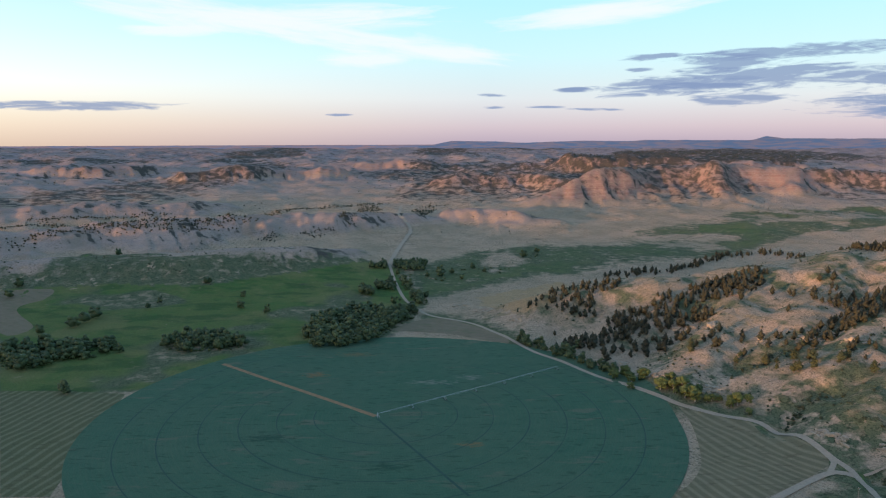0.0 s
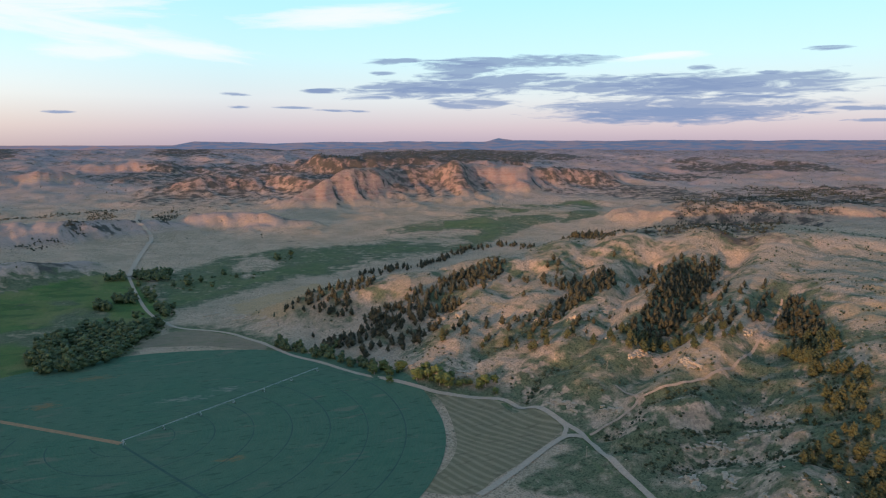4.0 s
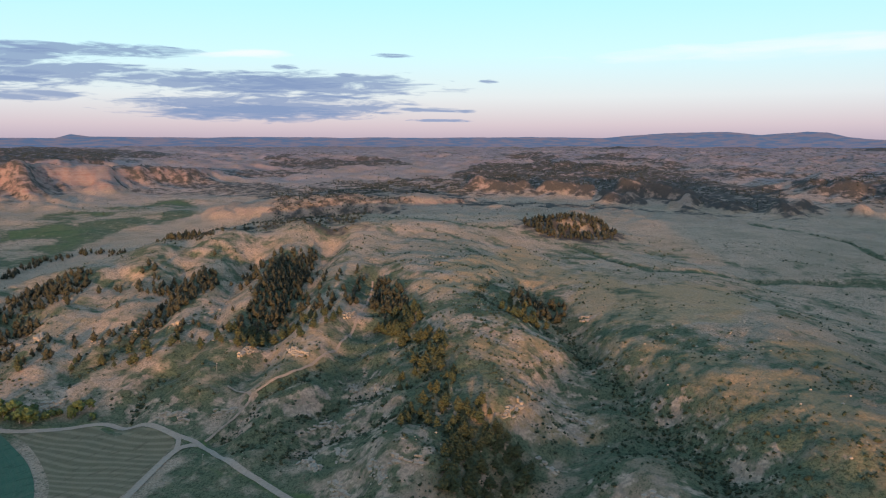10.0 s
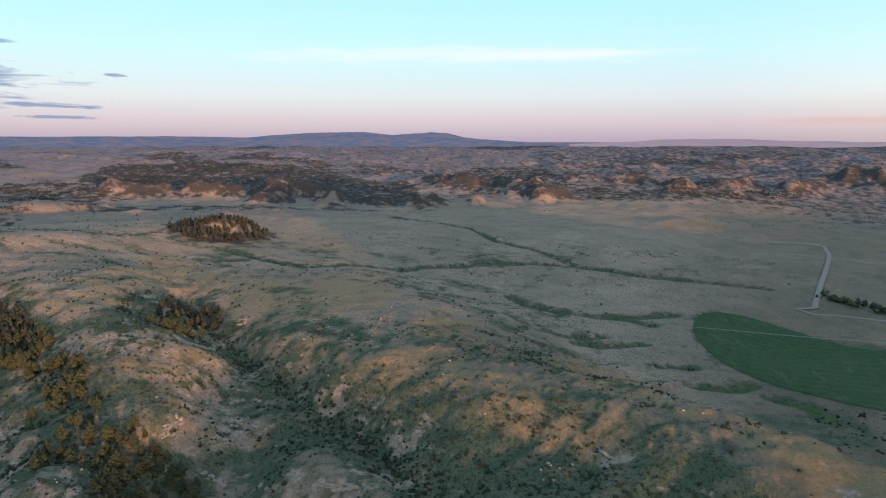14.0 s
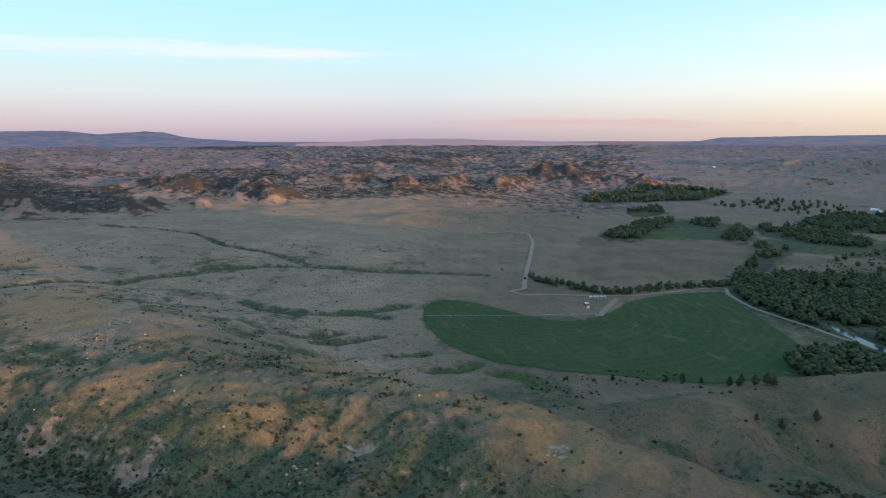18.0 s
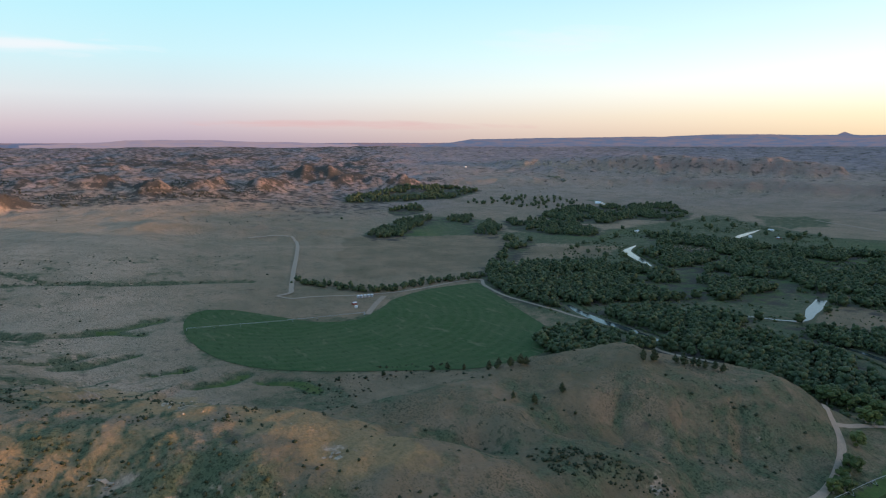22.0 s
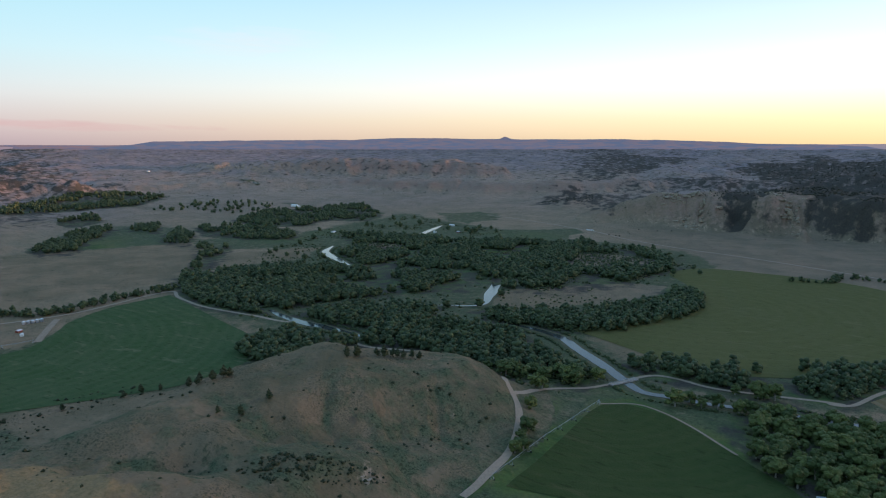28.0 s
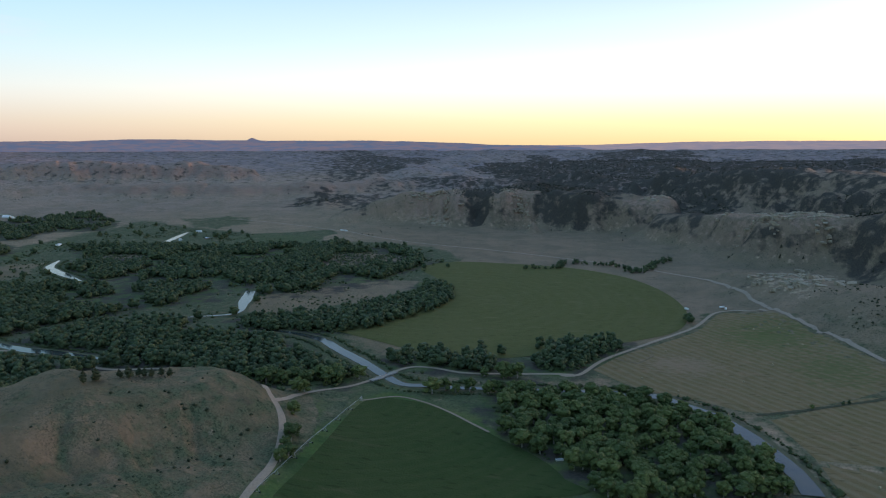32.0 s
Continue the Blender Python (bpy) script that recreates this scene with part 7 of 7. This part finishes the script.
def irrigation_pivot(line, spans, words):
    """A centre pivot: pivot stand, trussed pipe spans, and wheeled towers between them."""
    (ax, ay), (bx, by) = line
    length = math.hypot(bx - ax, by - ay)
    top = new("irrigation_pivot")
    top.location = (ax, ay, ground_z(ax, ay) + 0.3)
    top.rotation_euler = (0, 0, math.atan2(by - ay, bx - ax))
    tagged(top, words, "irrigation machine")
    c, s = (bx - ax) / length, (by - ay) / length
    rise = lambda d: ground_z(ax + c * d, ay + s * d) - ground_z(ax, ay)
    stand = bmesh.new()
    for sx2, sy2 in ((1, 1), (1, -1), (-1, 1), (-1, -1)):
        rod((1.5 * sx2, 1.5 * sy2, -0.3), (0.3 * sx2, 0.3 * sy2, 4.2), 0.12, bm=stand)
    rod((0, 0, 0), (0, 0, 4.8), 0.2, bm=stand)
    part("pivot_stand", stand, m_steel, top, "galvanised four-legged pivot stand")
    step = length / spans
    for k in range(spans):
        d0, d1 = k * step, (k + 1) * step
        z0, z1 = rise(d0) + 4.0, rise(d1) + 4.0
        bm = rod((d0, 0, z0), (d1, 0, z1), 0.13)
        for side in (-1, 1):
            last = (d0, 0, z0)
            for q in range(1, 6):
                f = q / 5
                low = (d0 + (d1 - d0) * f, 0.9 * side * math.sin(math.pi * f), z0 + (z1 - z0) * f - 1.0 * math.sin(math.pi * f))
                rod(last, low, 0.035, sides=4, bm=bm)
                last = low
        part("span", bm, m_steel, top, "trussed galvanised water pipe")
        tower = bmesh.new()
        for side in (-1, 1):
            rod((d1, 1.9 * side, z1 - 3.4), (d1, 0, z1), 0.11, bm=tower)
        rod((d1, -1.9, z1 - 3.4), (d1, 1.9, z1 - 3.4), 0.11, bm=tower)
        frame_ob = part("tower", tower, m_steel, top)
        for side in (-1, 1):
            wheel = rod((d1 - 0.2, 2.0 * side, z1 - 3.5), (d1 + 0.2, 2.0 * side, z1 - 3.5), 0.65, sides=12)
            part("wheel", wheel, m_rubber, frame_ob, "dark rubber wheel")
    return top


irrigation_pivot(BOOM_NORTH, 6, "galvanised centre pivot sprinkler across the round field")
irrigation_pivot(BOOM_EAST, 7, "pale centre pivot sprinkler in the eastern field")
irrigation_pivot(BOOM_SOUTH, 7, "long pale centre pivot sprinkler across green pasture")


def power_pole(x, y, h):
    top = new("power_pole")
    top.location = (x, y, ground_z(x, y))
    part("post", rod((0, 0, -0.4), (0, 0, h), 0.20, 0.13, 8), m_pole, top)
    part("crossarm", box((0.14, 2.4, 0.16), (0.12, 0, h - 0.7), bevel=0.02), m_pole, top)
    for off in (-1.05, 0.55, 1.05):
        part("insulator", rod((0.12, off, h - 0.62), (0.12, off, h - 0.38), 0.06, 0.04), m_white, top)
    return tagged(top, "weathered wooden power pole beside the gravel road", "power pole", "poles along the road")


for (x, y), h in zip(POLES, (9.5, 9.0, 8.0)):
    power_pole(x, y, h)


def grain_bin(x, y, r, h):
    top = new("grain_bin")
    top.location = (x, y, ground_z(x, y) - 0.1)
    wall = bmesh.new()
    for k in range(8):
        z0, z1 = h * k / 8, h * (k + 0.94) / 8
        bmesh.ops.create_cone(wall, cap_ends=False, segments=20, radius1=r * 0.985, radius2=r, depth=z1 - z0, matrix=Matrix.Translation((0, 0, (z0 + z1) / 2)))
    part("wall", wall, m_steel, top, "ribbed galvanised steel wall")
    part("roof", rod((0, 0, h), (0, 0, h + r * 0.55), r * 1.04, 0.35, 20), m_roof, top)
    part("lid", rod((0, 0, h + r * 0.55), (0, 0, h + r * 0.55 + 0.3), 0.4, 0.3, 10), m_steel, top)
    part("door", box((0.12, 1.0, 2.0), (r, 0, 1.2), bevel=0.03), m_steel, top)
    return tagged(top, "round galvanised grain bin with a conical roof", "grain bin", "grain bins in a row")


bx0, by0 = BINS[0]
bx1, by1 = BINS[-1]
for k in range(5):
    grain_bin(bx0 + (bx1 - bx0) * k / 4, by0 + (by1 - by0) * k / 4, 2.3, 3.6)


def shed(x, y, size, turn, wall_mat, words, kind="shed"):
    w, d, h = size
    top = new(kind)
    top.location, top.rotation_euler = (x, y, ground_z(x, y) - 0.15), (0, 0, radians(turn))
    bm = bmesh.new()
    pts = [(-w / 2, 0), (w / 2, 0), (w / 2, h), (0, h + w * 0.22), (-w / 2, h)]
    a = [bm.verts.new((px2, -d / 2, pz)) for px2, pz in pts]
    b = [bm.verts.new((px2, d / 2, pz)) for px2, pz in pts]
    bm.faces.new(a), bm.faces.new(b[::-1])
    for k in (0, 1, 4):
        bm.faces.new((a[k], b[k], b[(k + 1) % 5], a[(k + 1) % 5]))
    bmesh.ops.recalc_face_normals(bm, faces=bm.faces)
    part("wall", bm, wall_mat, top)
    for side in (-1, 1):
        slope2 = math.atan2(w * 0.22, w / 2)
        part("roof", box((math.hypot(w / 2, w * 0.22) + 0.5, d + 0.8, 0.14), (side * w * 0.26, 0, h + w * 0.105), Matrix.Rotation(side * slope2, 4, "Y"), 0.03), m_roof, top, "pale sheet metal roof")
    part("door", box((w * 0.28, 0.14, h * 0.72), (w * 0.12, -d / 2 - 0.02, h * 0.36), bevel=0.03), m_pole, top)
    for side in (-1, 1):
        part("window", box((0.12, 1.1, 0.9), (side * (w / 2 + 0.01), d * 0.15, h * 0.6), bevel=0.03), m_glass, top)
    return tagged(top, words, kind)


for (x, y), size, turn, mat, words, kind in zip(SHEDS, ((5, 7, 2.8), (4, 6, 2.5), (9, 14, 3.5), (8, 12, 3.2), (7, 10, 3), (9, 13, 3.4), (14, 24, 4.5), (3.2, 12, 3), (3.2, 10, 3), (9, 14, 3.5), (10, 16, 3.5)), (20, 60, 110, 40, 75, 10, 100, 60, 62, 30, 80), (m_red, m_white, m_white, m_white, m_red, m_white, m_white, m_white, m_white, m_white, m_white),
                                                ("small red shed beside the grain bins", "small white shed beside the grain bins", "white farmhouse among the cottonwoods", "white farm building beside the river trees", "red barn at the edge of trees", "white farm building in the river meadow", "long white barn by the distant trees", "white semi trailer parked along the highway", "white box trailer parked along the highway", "white ranch building in the far valley", "white ranch building on the far plain"),
                                                ("shed", "shed", "house", "farm_building", "barn", "farm_building", "barn", "trailer", "trailer", "farm_building", "farm_building")):
    if float(lie(np.array([x]), np.array([y]))[1][0]) < 14:
        shed(x, y, size, turn, mat, words, kind)


def bridge(a, b):
    (ax, ay), (bx, by) = a, b
    length = math.hypot(bx - ax, by - ay) + 8
    top = new("bridge")
    top.location = ((ax + bx) / 2, (ay + by) / 2, ground_z(ax, ay) + 1.2)
    top.rotation_euler = (0, 0, math.atan2(by - ay, bx - ax))
    part("deck", box((length, 5.6, 0.4), bevel=0.05), m_boards, top, "grey weathered bridge deck")
    for side in (-1, 1):
        part("girder", box((length, 0.4, 0.7), (0, 2.3 * side, -0.5), bevel=0.03), m_steel, top)
        part("rail", box((length, 0.12, 0.16), (0, 2.75 * side, 1.1), bevel=0.02), m_steel, top)
        for k in range(9):
            part("post", box((0.14, 0.14, 1.1), (length * (k / 8 - 0.5) * 0.97, 2.75 * side, 0.6), bevel=0.02), m_steel, top)
    for side in (-1, 1):
        part("abutment", box((1.6, 6.2, 2.4), (side * length * 0.47, 0, -1.3), bevel=0.08), m_boards, top)
    part("pier", box((0.9, 4.6, 2.6), (0, 0, -1.6), bevel=0.08), m_boards, top)
    return tagged(top, "narrow weathered bridge carrying the gravel road", "bridge")


bridge(*BRIDGE)


def trough(x, y):
    top = new("water_trough")
    top.location, top.rotation_euler = (x, y, ground_z(x, y) + 0.3), (0, 0, 0.5)
    part("tank", box((6.0, 2.2, 1.2), (0, 0, 0.6), bevel=0.1), m_white, top)
    part("rim", box((6.2, 2.4, 0.12), (0, 0, 1.2), bevel=0.03), m_steel, top)
    return tagged(top, "pale metal stock tank on the pasture edge", "stock tank")


trough(*TROUGH[0])


def farm_trailer(x, y, turn):
    top = new("farm_trailer")
    top.location, top.rotation_euler = (x, y, ground_z(x, y) + 0.3), (0, 0, radians(turn))
    part("body", box((7.0, 2.5, 2.0), (0, 0, 1.9), bevel=0.1), m_white, top)
    part("hitch", box((2.0, 0.2, 0.2), (4.3, 0, 0.8), bevel=0.03), m_steel, top)
    for sx2 in (-1.0, 0.4):
        for sy2 in (-1.2, 1.2):
            part("wheel", rod((sx2, sy2 - 0.13, 0.45), (sx2, sy2 + 0.13, 0.45), 0.45, sides=12), m_rubber, top)
    return tagged(top, "white farm trailer parked beside the field road", "trailer", "trailers by the field")


for k, (x, y) in enumerate(TRAILERS):
    farm_trailer(x, y, 30 + 50 * k)

def corral(corners):
    """A stock pen: posts and two rails a side."""
    top = new("corral")
    ox, oy = corners[0]
    oz = ground_z(ox, oy)
    top.location = (ox, oy, oz)
    for (ax, ay), (bx, by) in zip(corners, corners[1:] + corners[:1]):
        n = max(2, int(math.hypot(bx - ax, by - ay) / 4))
        za, zb = ground_z(ax, ay) - oz + 0.2, ground_z(bx, by) - oz + 0.2
        for k in range(n):
            f2 = k / n
            x, y, z = ax + (bx - ax) * f2 - ox, ay + (by - ay) * f2 - oy, za + (zb - za) * f2
            part("post", rod((x, y, z - 0.5), (x, y, z + 1.7), 0.13, 0.11, 6), m_pole, top)
        for up2 in (0.7, 1.4):
            part("rail", rod((ax - ox, ay - oy, za + up2), (bx - ox, by - oy, zb + up2), 0.09, sides=5), m_pole, top)
    return tagged(top, "weathered wooden stock pen beside the field road", "corral")


corral(CORRAL)

# round bales on the hay fields
bale_rng = np.random.default_rng(3)
bale_mesh = None
spots = np.vstack([scatter(HAY_SOUTH, 52, bale_rng, 0.42), scatter(HAY_FAR, 46, bale_rng, 0.45)])
for x, y in spots:
    if bale_mesh is None:
        bm = rod((-0.75, 0, 0.8), (0.75, 0, 0.8), 0.82, sides=14)
        bmesh.ops.bevel(bm, geom=bm.edges[:], offset=0.06, segments=1, affect="EDGES")
        bale_mesh = bpy.data.meshes.new("round_bale")
        bm.to_mesh(bale_mesh)
        bm.free()
        bale_mesh.materials.append(m_straw)
    bale = new("round_bale", bale_mesh)
    bale.location, bale.rotation_euler = (x, y, ground_z(x, y) + 0.3), (0, 0, bale_rng.random() * 3.14)
    tagged(bale, "round straw-coloured hay bale lying on cut field", "hay bale", "bales on the hay fields")

# loose pale stones on the near hills
stone_rng = np.random.default_rng(11)
span = 9000
sa, sr = np.radians(12 + 140 * stone_rng.random(span)), 330 * np.exp(0.9 * stone_rng.random(span))
sx3, sy3 = sr * np.sin(sa), sr * np.cos(sa)
sz3, sh3 = lie(sx3, sy3)
ok = stone_rng.random(span) < (1 - smooth(100, 112, np.degrees(sa))) * 0.9 * smooth(0.56, 0.70, rough(sx3, sy3, 30, 4, 91)) * smooth(6, 20, sh3)
ok &= sh3 > 8
stones = clear_of(np.column_stack([sx3[ok], sy3[ok]]), KEEP_OFF)


def far_stone(seed):
    r = np.random.default_rng(300 + seed)
    one = Lump()
    blob(one, r, (0, 0, 0.2), (0.6, 0.5, 0.4), False, 0.3)
    return one.arrays()


m_stone = simple("sandstone", (0.38, 0.31, 0.225), (0.24, 0.195, 0.145), 0.5)
plant(stones, 0.7 + 1.6 * stone_rng.random(len(stones)) ** 3, stone_rng, [], "stone", None, "stones", "", "loose_stones", "pale sandstone rubble scattered on the hills", [far_stone(k) for k in range(4)], m_stone, most=0)


# ledges of pale sandstone along the toes of the spurs: angular blocks in broken rows
ledge_rng = np.random.default_rng(21)
block_meshes = []
for k in range(5):
    bm = bmesh.new()
    bmesh.ops.create_cube(bm, size=1.0)
    bmesh.ops.bevel(bm, geom=bm.edges[:], offset=0.09, segments=1, affect="EDGES")
    for v in bm.verts:
        v.co += Vector(ledge_rng.normal(size=3) * 0.06)
    me = bpy.data.meshes.new("block")
    bm.to_mesh(me)
    bm.free()
    me.materials.append(m_stone)
    block_meshes.append(me)


def rock_ledge(x, y, length, bold=1.0, big=1.0):
    top = new("rock_ledge")
    top.location = (x, y, ground_z(x, y))
    gx2 = ground_z(x + 4, y) - ground_z(x - 4, y)
    gy2 = ground_z(x, y + 4) - ground_z(x, y - 4)
    run = math.atan2(gx2, -gy2)
    c, s2 = math.cos(run), math.sin(run)
    n = int(length / (2.6 * big))
    for k in range(n):
        for row in range(2):
            if ledge_rng.random() < 0.25:
                continue
            d = (k / n - 0.5) * length + ledge_rng.normal() * 1.2 * big
            o = (row * 3.2 + ledge_rng.normal() * 1.3) * big
            bx3, by3 = c * d - s2 * o, s2 * d + c * o
            size2 = (2.0 + 4.0 * ledge_rng.random(), 1.4 + 2.0 * ledge_rng.random(), bold * (0.8 + 1.6 * ledge_rng.random() ** 2))
            size2 = tuple(big * v for v in size2)
            b = new("block", block_meshes[int(ledge_rng.integers(5))])
            b.parent = top
            b.matrix_basis = Matrix.LocRotScale((bx3, by3, ground_z(x + bx3, y + by3) - top.location.z + 0.02 * size2[2]), Euler((ledge_rng.normal() * 0.12, ledge_rng.normal() * 0.12, run + ledge_rng.normal() * 0.35)), size2)
    return tagged(top, "broken ledge of pale sandstone on the slope", "rock outcrop", "ledges on the hills")


for k, (x, y) in enumerate(LEDGES):
    rock_ledge(x, y, (26, 30, 22, 24, 19, 28)[k % 6] * (0.45 if y < 60 else 1.0), 1.7 if k > 23 else 0.5 if y < 60 else 1.0)

# crags that break out of the bluffs over the river
for outline, gap in ((CLIFF_A, 42), (CLIFF_B, 36), (CLIFF_C, 44), (CLIFF_D, 46), (CLIFF_E, 40)):
    for x, y in scatter(outline, gap, ledge_rng, 0.8):
        rock_ledge(float(x), float(y), 58 + 30 * ledge_rng.random(), 1.5, 2.6)
